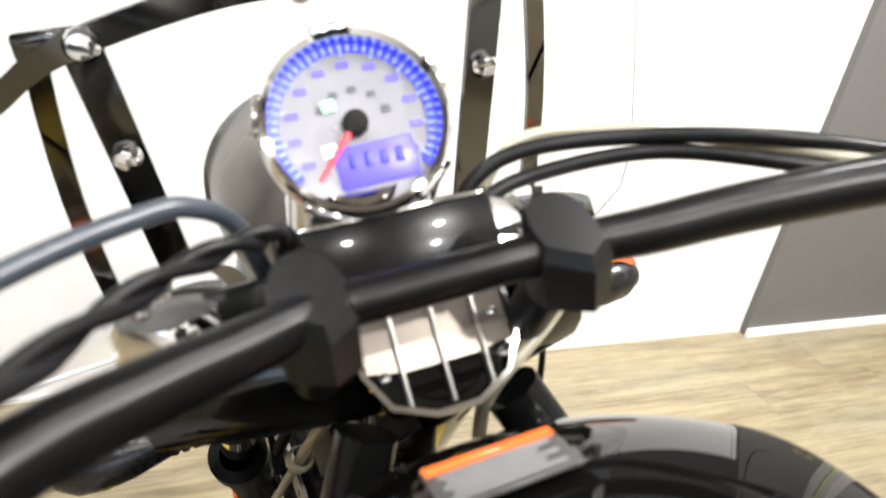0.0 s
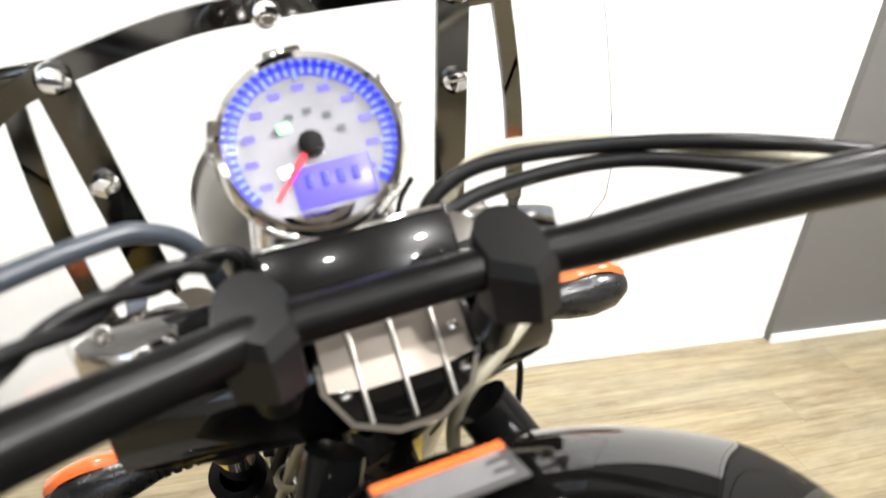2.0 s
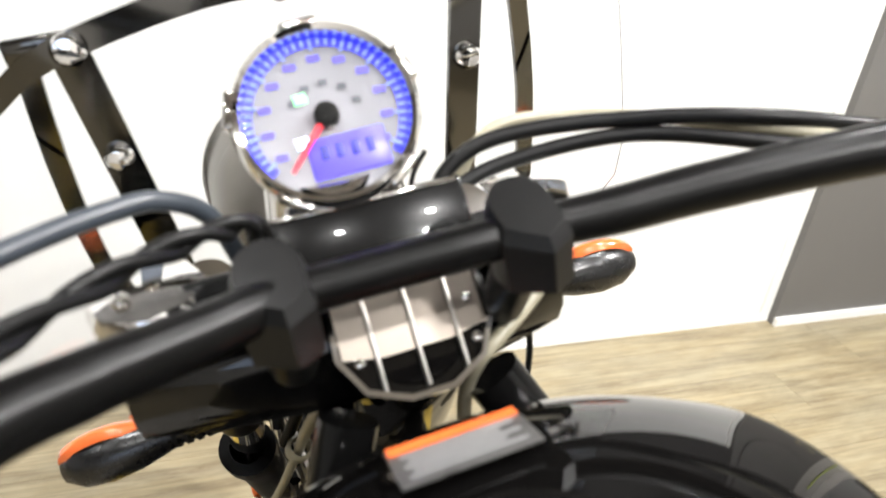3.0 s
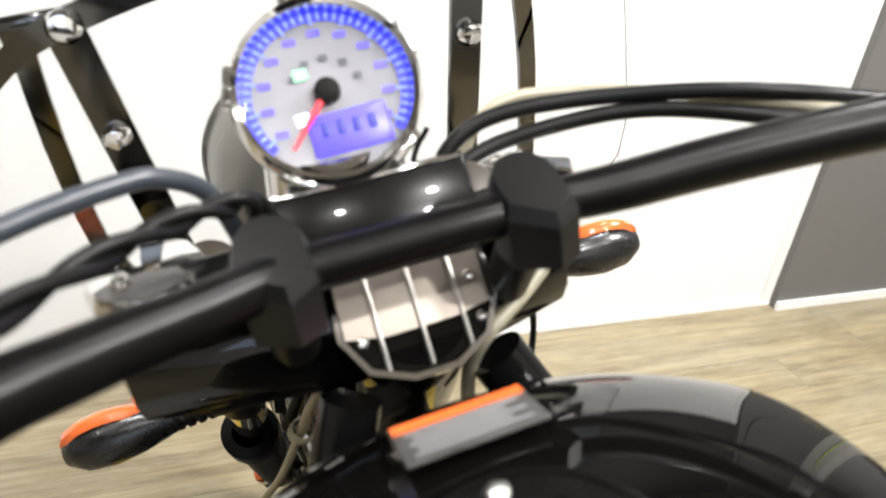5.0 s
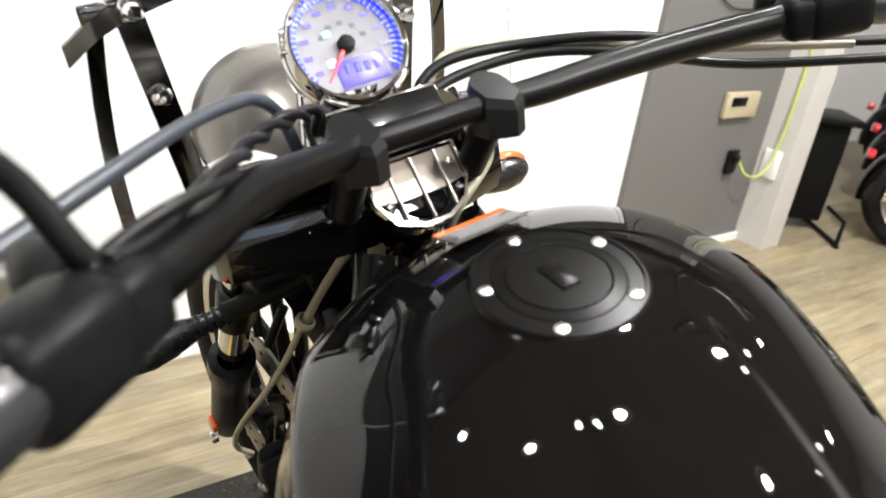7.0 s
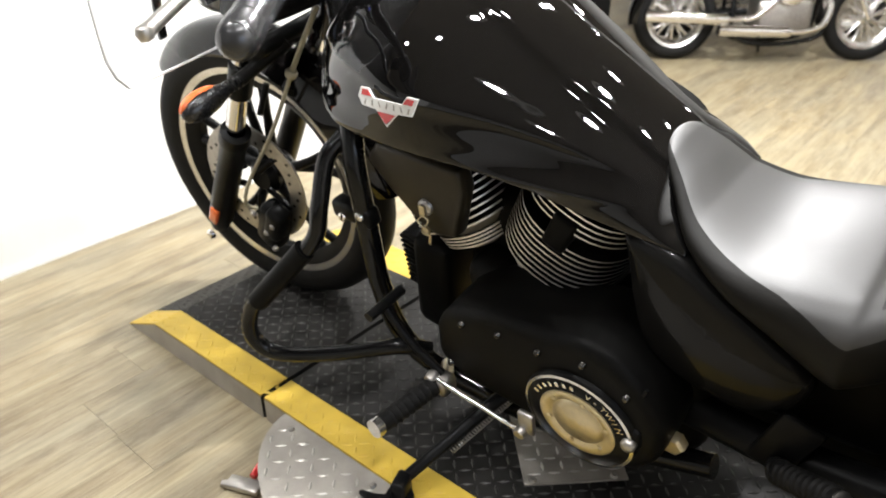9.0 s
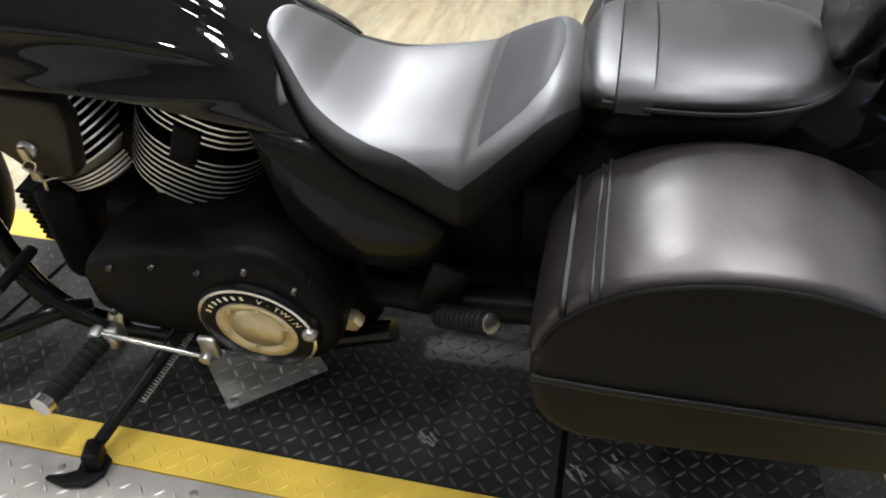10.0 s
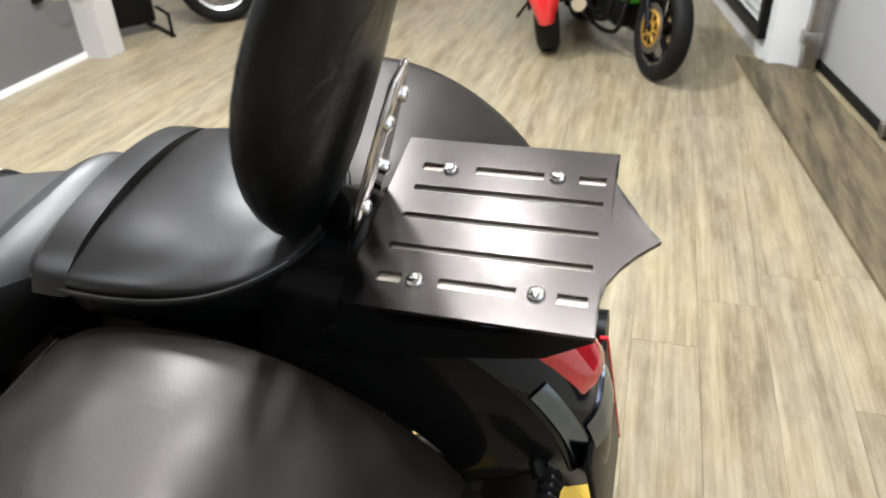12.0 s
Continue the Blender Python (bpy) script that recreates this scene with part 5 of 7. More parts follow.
def cylinder(y, z, lean, name):
    """A finned barrel: dark core with bright-edged fins."""
    d = Vector((0, math.sin(math.radians(lean)), math.cos(math.radians(lean))))
    m = aim((0, y, z), d)

    def oval_ring(bm, rx, ry, h, e=2.6, n=40):
        out = []
        for k in range(n):
            a = 2 * math.pi * k / n
            c, s = math.cos(a), math.sin(a)
            v = Vector((rx * math.copysign(abs(c) ** (2 / e), c), 0, 0)) + d.cross(Vector((1, 0, 0))).normalized() * ry * math.copysign(abs(s) ** (2 / e), s)
            out.append(bm.verts.new(Vector((0, y, z)) + v + d * h))
        return out

    bm = fresh()
    skin(bm, [oval_ring(bm, 0.118, 0.083, h) for h in (-0.12, 0.13)])
    core = part(name, bm, MATTE, bike, "black finned engine cylinder")
    bm = fresh()
    skin(bm, [oval_ring(bm, a, b, h) for a, b, h in ((0.10, 0.07, -0.14), (0.116, 0.08, -0.128), (0.12, 0.085, -0.1), (0.128, 0.093, -0.094), (0.145, 0.108, -0.078))])
    part("barrel_foot", bm, FOOTM, core, "warm machined barrel foot")
    fins = [(-0.128 + k * 0.0075, 0.027 - k * 0.0015) for k in range(4)] + [(-0.078 + k * 0.0125, 0.0) for k in range(9)] + [(0.06 + k * 0.0125, 0.0) for k in range(4)]
    for h, sh in fins:
        bm = fresh()
        skin(bm, [oval_ring(bm, 0.147 - sh, 0.11 - sh, h), oval_ring(bm, 0.15 - sh, 0.113 - sh, h + 0.0006), oval_ring(bm, 0.15 - sh, 0.113 - sh, h + 0.0042), oval_ring(bm, 0.147 - sh, 0.11 - sh, h + 0.0048)])
        f = part("fin", bm, MATTE, core, angle=0.3)
        f.data.materials.append(FINM)
        for poly in f.data.polygons:
            poly.material_index = 1 if abs(poly.normal.dot(d)) < 0.25 else 0
    bm = fresh()
    skin(bm, [oval_ring(bm, a, b, h) for a, b, h in ((0.14, 0.104, 0.118), (0.146, 0.11, 0.124), (0.146, 0.11, 0.15), (0.125, 0.09, 0.175), (0.05, 0.04, 0.185))])
    part("rocker_cover", bm, MATTE, core, "matte black rocker cover")
    bm = fresh()
    box(bm, (0.045, 0.042, 0.075), Matrix.Translation(Vector((-0.133, y, z)) + d * 0.045) @ pose(0, 0, 0, -lean, 0, 0), 0.008)
    part("fin_block", bm, MATTE, core)
    return core


def fin_material():
    m, t, p = nt("fin_edges")
    p.inputs["Base Color"].default_value = (0.86, 0.84, 0.8, 1)
    p.inputs["Metallic"].default_value, p.inputs["Roughness"].default_value = 0.85, 0.42
    bumped(t, p, noise_of(t, 300), 0.1, 0.0005)
    return m


FINM = fin_material()
FOOTM = plain("warm_machined_metal", (0.6, 0.54, 0.43), 0.42, metal=0.8, vary=0.15, grain=60)
engine()
cylinder(0.19, 0.523, -25, "rear_cylinder")
cylinder(0.455, 0.535, 25, "front_cylinder")


def engine_bits():
    # coil cover with the ignition switch and keys between the cylinders
    bm = fresh()
    prism(bm, [(0.535, 0.61), (0.49, 0.555), (0.44, 0.505), (0.405, 0.488), (0.358, 0.495), (0.325, 0.60), (0.33, 0.64), (0.50, 0.65)], 0.14, 0.178, YZ_LEFT)
    bevelled(bm, 0.01, 3)
    c = part("coil_cover", bm, plain("bronze_black_cover", (0.02, 0.016, 0.009), 0.36, vary=0.4, grain=30, spec=0.3), bike, "black ignition coil cover")
    bm = fresh()
    lathe(bm, [(0.015, -0.01), (0.015, 0.005), (0.012, 0.008), (0.0, 0.009)], aim((-0.178, 0.41, 0.55), X_OUT), 20)
    part("ignition_switch", bm, STEEL, c)
    bm = fresh()
    box(bm, (0.0025, 0.013, 0.024), pose(-0.19, 0.41, 0.548), 0.003)
    tube(bm, [(-0.191, 0.41, 0.54), (-0.198, 0.417, 0.53), (-0.195, 0.408, 0.519), (-0.189, 0.402, 0.53), (-0.191, 0.41, 0.54)], 0.0014, 6)
    box(bm, (0.0025, 0.015, 0.018), pose(-0.194, 0.406, 0.511, 12, 0, 0), 0.004)
    box(bm, (0.002, 0.006, 0.022), pose(-0.194, 0.401, 0.493, 14, 0, 0), 0.001)
    part("key_ring", bm, GOLD, c, "steel keys on a ring")
    # side cover below the seat: a bowed panel that follows the seat's lower edge
    outline = [(0.052, 0.632), (0.045, 0.575), (0.032, 0.49), (0.008, 0.425), (-0.055, 0.392), (-0.13, 0.386), (-0.19, 0.424), (-0.208, 0.49), (-0.15, 0.535), (-0.093, 0.572), (-0.028, 0.616), (0.02, 0.632)]
    smooth_out = [(q.x, q.y) for q in smooth_path([(a, b, 0) for a, b in outline] + [(*outline[0], 0)], 5)][:-1]
    for sg in (-1, 1):
        bm = fresh()
        rings = []
        for g, x in ((1.0, 0.12), (1.0, 0.166), (0.985, 0.176), (0.93, 0.183), (0.8, 0.188), (0.55, 0.192), (0.2, 0.194)):
            rings.append([bm.verts.new((sg * (x - (0.02 if sg > 0 else 0.0)), -0.075 + (y + 0.075) * g, 0.505 + (z - 0.505) * g - (0.11 if sg > 0 else 0.0))) for y, z in smooth_out])
        skin(bm, rings)
        part("side_cover", bm, PAINT2, bike, "glossy dark side cover", angle=0.9)
    bm = fresh()
    box(bm, (0.22, 0.36, 0.24), pose(0, -0.13, 0.42), 0.03)
    box(bm, (0.2, 0.2, 0.2), pose(0, -0.33, 0.42), 0.03)
    part("battery_box", bm, MATTE, bike)
    bm = fresh()
    box(bm, (0.16, 0.5, 0.2), pose(0, -0.2, 0.3), 0.03)
    part("transmission_case", bm, MATTE, bike, "matte black gearbox case")
    bm = fresh()
    lathe(bm, [(0.02, -0.012), (0.02, 0.002), (0.016, 0.008), (0.0, 0.009)], aim((-0.205, -0.048, 0.275), X_OUT), 6)
    part("pivot_bolt", bm, GOLD, bike, "brass-toned hex pivot bolt")
    bm = fresh()
    box(bm, (0.06, 0.05, 0.045), pose(-0.23, 0.005, 0.315), 0.008)
    tube(bm, [(-0.24, 0.01, 0.33), (-0.245, -0.005, 0.38), (-0.24, -0.02, 0.42)], 0.003, 6)
    bolt(bike, (-0.262, -0.005, 0.31), X_OUT, 0.012, 0.012, STEEL)
    part("cable_bracket", bm, SATIN, bike)
    bm = fresh()
    box(bm, (0.16, 0.2, 0.22), pose(0, 0.33, 0.43), 0.03)
    part("cam_tower", bm, MATTE, bike, "matte black engine block between the cylinders")
    bm = fresh()
    box(bm, (0.26, 0.09, 0.24), pose(0.0, 0.5, 0.28, 8, 0, 0), 0.02)
    part("regulator_housing", bm, MATTE, bike, "black regulator housing")
    # oil cooler and horn in front of the engine
    bm = fresh()
    box(bm, (0.19, 0.035, 0.14), pose(0.0, 0.565, 0.3), 0.004)
    cooler = part("oil_cooler", bm, SATIN, bike, "black finned oil cooler")
    for k in range(10):
        bm = fresh()
        box(bm, (0.2, 0.05, 0.006), pose(0.0, 0.565, 0.24 + k * 0.013, 12, 0, 0), 0.001)
        part("cooler_fin", bm, SATIN, cooler)
    bm = fresh()
    tube(bm, [(0.12, 0.42, 0.5), (0.2, 0.5, 0.44), (0.22, 0.45, 0.25), (0.21, 0.2, 0.2), (0.22, -0.3, 0.22), (0.22, -0.95, 0.26)], [0.025, 0.026, 0.028, 0.035, 0.045, 0.045], 16)
    part("exhaust_pipe", bm, SATIN, bike)


engine_bits()


def frame_tubes():
    for sg in (-1, 1):
        bm = fresh()
        tube(bm, [(sg * 0.05, 0.66, 0.82), (sg * 0.11, 0.61, 0.70), (sg * 0.17, 0.575, 0.6), (sg * 0.192, 0.56, 0.48), (sg * 0.2, 0.56, 0.32), (sg * 0.2, 0.535, 0.2), (sg * 0.195, 0.44, 0.14), (sg * 0.18, 0.15, 0.13), (sg * 0.16, -0.1, 0.2)], 0.0205, 16)
        t = part("frame_tube", bm, TUBE, bike, "gloss black frame tube")
        bm = fresh()
        box(bm, (0.035, 0.1, 0.04), pose(sg * 0.19, 0.585, 0.487), 0.01, 3)
        k = part("bar_clamp", bm, SATIN, t)
        for y, z in ((0.556, 0.495), (0.606, 0.478)):
            bolt(k, (sg * 0.207, y, z), (sg, 0, 0), 0.0095, 0.007)
        bm = fresh()
        tube(bm, [(sg * 0.16, 0.6, 0.625), (sg * 0.2, 0.612, 0.60), (sg * 0.245, 0.61, 0.53), (sg * 0.275, 0.62, 0.465), (sg * 0.335, 0.69, 0.385), (sg * 0.375, 0.755, 0.31), (sg * 0.392, 0.77, 0.24), (sg * 0.375, 0.735, 0.19), (sg * 0.32, 0.63, 0.195), (sg * 0.24, 0.5, 0.215), (sg * 0.2, 0.46, 0.19)], 0.0165, 14)
        cb = part("crash_bar", bm, TUBE, bike, "gloss black engine guard bar")
        bm = fresh()
        tube(bm, [(sg * 0.29, 0.635, 0.448), (sg * 0.33, 0.685, 0.39), (sg * 0.366, 0.738, 0.33)], 0.0215, 14)
        part("bar_sleeve", bm, MATTE, cb, "black rubber sleeve")
    bm = fresh()
    lathe(bm, [(0.04, -0.08), (0.042, 0.06), (0.036, 0.09), (0.0, 0.09)], aim((0, 0.71, 0.8), (0, -0.53, 0.84)), 24)
    part("steering_head", bm, PAINT, bike)
    for z, s in ((0.90, 1.0), (0.73, 0.95)):
        bm = fresh()
        dy = (0.93 - z) * 0.70
        box(bm, (0.25 * s, 0.075, 0.032), pose(-0.02, 0.69 + dy, z, -33, 0, 0), 0.012, 3)
        part("triple_clamp", bm, SATIN, bike)


frame_tubes()


def controls():
    # rider's pegs, gear linkage, side stand and rear pegs
    for sg in (-1, 1):
        bm = fresh()
        tube(bm, [(sg * 0.29, 0.365, 0.235), (sg * 0.42, 0.376, 0.258)], 0.0165, 14)
        p = part("foot_peg", bm, RUBBER, bike, "black rubber foot peg")
        bm = fresh()
        tube(bm, [(sg * 0.42, 0.376, 0.258), (sg * 0.434, 0.377, 0.261)], 0.0172, 14)
        part("peg_end", bm, ALU, p, "bright peg end")
        for k in range(8):
            bm = fresh()
            lathe(bm, [(0.0168, -0.003), (0.0184, 0.0), (0.0168, 0.003)], aim((sg * (0.3 + k * 0.014), 0.366 + k * 0.001, 0.237 + k * 0.0025), (sg, 0.08, 0.17)), 16)
            part("peg_rib", bm, RUBBER, p)
        bm = fresh()
        box(bm, (0.04, 0.045, 0.04), pose(sg * 0.275, 0.362, 0.232, 0, 0, 0), 0.01, 2)
        tube(bm, [(sg * 0.2, 0.42, 0.17), (sg * 0.25, 0.375, 0.21), (sg * 0.28, 0.362, 0.23)], 0.013, 10)
        part("peg_mount", bm, STEEL, p)
        bm = fresh()
        tube(bm, [(sg * 0.18, -0.19, 0.30), (sg * 0.2, -0.2, 0.325)], 0.016, 12)
        box(bm, (0.012, 0.06, 0.13), pose(sg * 0.17, -0.19, 0.34, 18, 0, 0), 0.006)
        part("peg_plate", bm, SATIN, bike)
        bm = fresh()
        tube(bm, [(sg * 0.19, -0.19, 0.305), (sg * 0.24, -0.278, 0.374)], 0.0165, 16)
        rp = part("passenger_peg", bm, RUBBER, bike, "ribbed black passenger peg")
        for k in range(10):
            bm = fresh()
            u = 0.05 + k * 0.095
            lathe(bm, [(0.0165, -0.003), (0.0192, 0.0), (0.0165, 0.003)], aim((sg * (0.19 + 0.05 * u), -0.19 - 0.088 * u, 0.305 + 0.069 * u), (sg * 0.05, -0.088, 0.069)), 16)
            part("peg_rib", bm, RUBBER, rp)
        bolt(rp, (sg * 0.24, -0.278, 0.374), (sg * 0.05, -0.088, 0.069), 0.0155, 0.006, STEEL)
    bm = fresh()
    tube(bm, [(-0.285, 0.372, 0.25), (-0.288, 0.27, 0.243), (-0.288, 0.178, 0.234)], 0.0045, 10)
    rod = part("gear_linkage", bm, ALU, bike, "bright gear linkage rod")
    for y, z in ((0.372, 0.25), (0.178, 0.234)):
        bm = fresh()
        lathe(bm, [(0.0, -0.014), (0.01, -0.012), (0.012, 0.0), (0.01, 0.012), (0.0, 0.014)], aim((-0.285, y, z), X_OUT), 12)
        part("rod_end", bm, STEEL, rod)
    bm = fresh()
    box(bm, (0.012, 0.03, 0.05), pose(-0.28, 0.17, 0.255), 0.004)
    part("shift_arm", bm, STEEL, rod)
    bm = fresh()
    tube(bm, [(-0.27, 0.36, 0.25), (-0.27, 0.43, 0.3), (-0.27, 0.47, 0.36)], 0.008, 8)
    tube(bm, [(-0.22, 0.475, 0.365), (-0.31, 0.475, 0.37)], 0.01, 8)
    part("gear_lever", bm, SATIN, bike)
    bm = fresh()
    tube(bm, [(-0.17, 0.255, 0.19), (-0.22, 0.275, 0.185), (-0.33, 0.31, 0.16), (-0.44, 0.345, 0.135)], [0.014, 0.013, 0.011, 0.011], 12)
    st = part("side_stand", bm, SATIN, bike, "black side stand, folded out")
    bm = fresh()
    foot = [(-0.508, 0.402), (-0.515, 0.362), (-0.506, 0.33), (-0.48, 0.314), (-0.45, 0.318), (-0.434, 0.343), (-0.44, 0.37), (-0.462, 0.366), (-0.482, 0.36), (-0.493, 0.377), (-0.5, 0.4)]
    local = BIKE.inverted()
    prism(bm, foot, PH + 0.0015, PH + 0.011, local)
    bevelled(bm, 0.003, 2)
    box(bm, (0.045, 0.028, 0.04), local @ pose(-0.462, 0.338, PH + 0.028, 0, 0, 20), 0.008)
    part("stand_foot", bm, SATIN, st)
    bm = fresh()
    pts = []
    for k in range(150):
        u, a = k / 149, k * 1.1
        c = Vector((-0.2, 0.262, 0.168)).lerp(Vector((-0.34, 0.302, 0.142)), u)
        pts.append(c + 0.0045 * Vector((0, math.cos(a), math.sin(a))))
    tube(bm, pts, 0.0012, 5, 1)
    part("return_spring", bm, STEEL, st)


controls()


# ---- handlebar, gauge and screen ----
# the steering assembly is drawn at a smaller size and settled on the bike at the end of this section
STEER = Matrix(((1.0885, 0.0035, 0.0062, -0.0269), (-0.0033, 1.0882, -0.0266, -0.0351), (-0.0063, 0.0266, 1.0882, -0.1225), (0, 0, 0, 1)))


def handlebar():
    back = STEER.inverted()
    left = [tuple(back @ Vector(p)) for p in ((-0.03, 0.617, 0.951), (-0.072, 0.613, 0.953), (-0.108, 0.592, 0.96), (-0.15, 0.562, 0.973), (-0.188, 0.528, 0.986), (-0.25, 0.452, 1.004), (-0.33, 0.375, 1.019), (-0.493, 0.28, 0.999))]
    right = [tuple(back @ Vector(p)) for p in ((0.03, 0.617, 0.951), (0.072, 0.617, 0.95), (0.115, 0.613, 0.95), (0.17, 0.605, 0.954), (0.25, 0.586, 0.961), (0.34, 0.556, 0.969), (0.42, 0.51, 0.98), (0.57, 0.42, 0.965))]
    bm = fresh()
    tube(bm, list(reversed(left)) + right, [0.0135, 0.0135, 0.0135, 0.0135, 0.0132, 0.0125, 0.0112, 0.0108, 0.0108, 0.0112, 0.0125, 0.0132, 0.0135, 0.0135, 0.0135, 0.0135], 20)
    h = part("handlebar", bm, TUBE2, bike, "satin black handlebar")
    for cx in (-0.05, 0.075):
        # plan of the clamp: a prow towards the rider, rounded in front
        plan = [(-0.0175, -0.012), (0.003, -0.0255), (0.0175, -0.016), (0.0185, 0.004)]
        plan += [(0.0185 * math.cos(a), 0.004 + 0.022 * math.sin(a)) for a in np.linspace(0.3, math.pi - 0.3, 9)] + [(-0.0185, 0.004)]
        bm = fresh()
        lo = [bm.verts.new((cx + x * 0.94, 0.622 + y * 0.92 - 0.004, 0.948 - 0.12 * y)) for x, y in plan]
        mid = [bm.verts.new((cx + x, 0.622 + y, 0.978 + 0.22 * y)) for x, y in plan]
        hi = [bm.verts.new((cx + x * 0.86, 0.622 + y * 0.86 + 0.001, 0.9855 + 0.22 * y)) for x, y in plan]
        skin(bm, [lo, mid, hi])
        c = part("riser_clamp", bm, CLAMPM, h, "black bevelled handlebar clamp", angle=0.33)
        bm = fresh()
        tube(bm, [(cx, 0.632, 0.95), (cx, 0.662, 0.9)], 0.0135, 16)
        part("riser", bm, SATIN, c)
    for g, sg in ((left, -1), (right, 1)):
        bm = fresh()
        a, b, c = Vector(g[-2]).lerp(Vector(g[-3]), 0.1), Vector(g[-2]), Vector(g[-1])
        tube(bm, [a, b, b.lerp(c, 0.5), c], [0.0175, 0.0185, 0.018, 0.0185], 20)
        gr = part("grip", bm, GRIPM, h, "black handlebar grip")
        bm = fresh()
        d = (c - b).normalized()
        lathe(bm, [(0.0182, -0.03), (0.0192, -0.026), (0.0192, -0.004), (0.0165, 0.006), (0.012, 0.01), (0.008, 0.013), (0.0, 0.014)], aim(c, d), 24)
        part("bar_end", bm, GRIPM, gr, "rounded rubber bar end")
        # switch housing and lever
        p = Vector(g[-3]).lerp(Vector(g[-2]), 0.72)
        d = (Vector(g[-2]) - Vector(g[-3])).normalized()
        bm = fresh()
        box(bm, (0.042, 0.044, 0.06), aim(p, d), 0.012, 3)
        part("switch_housing", bm, SATIN, h, "black switch housing")
        q = Vector(g[-3]).lerp(Vector(g[-2]), 0.4)
        bm = fresh()
        box(bm, (0.036, 0.036, 0.04), aim(q, d), 0.008, 3)
        box(bm, (0.03, 0.05, 0.03), Matrix.Translation(q + Vector((sg * 0.015, 0.03, 0.002))), 0.008, 2)
        part("lever_perch", bm, SATIN, h)
        bm = fresh()
        tip = back @ Vector((0.005 + sg * 0.52, 0.405, 0.998))
        r0 = q + Vector((sg * 0.02, 0.05, 0.0))
        tube(bm, [r0, r0.lerp(tip, 0.25) + Vector((0, 0.02, -0.004)), r0.lerp(tip, 0.65) + Vector((0, 0.012, -0.002)), tip], [0.009, 0.0085, 0.007, 0.0075], 10)
        lathe(bm, [(0.0, -0.009), (0.007, -0.006), (0.0092, 0), (0.007, 0.006), (0.0, 0.009)], Matrix.Translation(tip), 12)
        part("lever", bm, STEEL, h, "grey metal lever")
        # mirror
        s0 = q + Vector((0, 0.01, 0.015))
        head = back @ Vector((0.02 + sg * 0.48, 0.315 if sg < 0 else 0.46, 1.205))
        bm = fresh()
        tube(bm, [s0, s0 + Vector((sg * 0.03, 0.01, 0.06)), head + Vector((-sg * 0.03, 0.03, -0.03)), head + Vector((0, 0.02, 0))], 0.006, 10)
        st = part("mirror_stem", bm, SATIN, h)
        n = Vector((-sg * 0.25, -0.93, 0.1)).normalized()
        m = aim(head, n) @ Matrix.Diagonal((1.5, 1.0, 1.0, 1.0))
        bm = fresh()
        lathe(bm, [(0.057, 0.004), (0.061, 0.0), (0.06, -0.008), (0.045, -0.024), (0.02, -0.032), (0.0, -0.034)], m, 40)
        lathe(bm, [(0.057, 0.004), (0.055, 0.001)], m, 40)
        mc = part("mirror_shell", bm, PAINT, st, "gloss black oval mirror shell")
        bm = fresh()
        lathe(bm, [(0.0, 0.002), (0.0555, 0.002), (0.0555, -0.002), (0.0, -0.002)], m, 40)
        part("mirror_glass", bm, MIRRORM, mc, "mirror glass")
    return h


TUBE2 = plain("satin_bar_black", (0.0025, 0.0024, 0.0023), 0.3, vary=0.2, grain=150, spec=0.16)
CLAMPM = plain("clamp_black", (0.005, 0.005, 0.005), 0.32, vary=0.15, grain=150, spec=0.3)
handlebar()


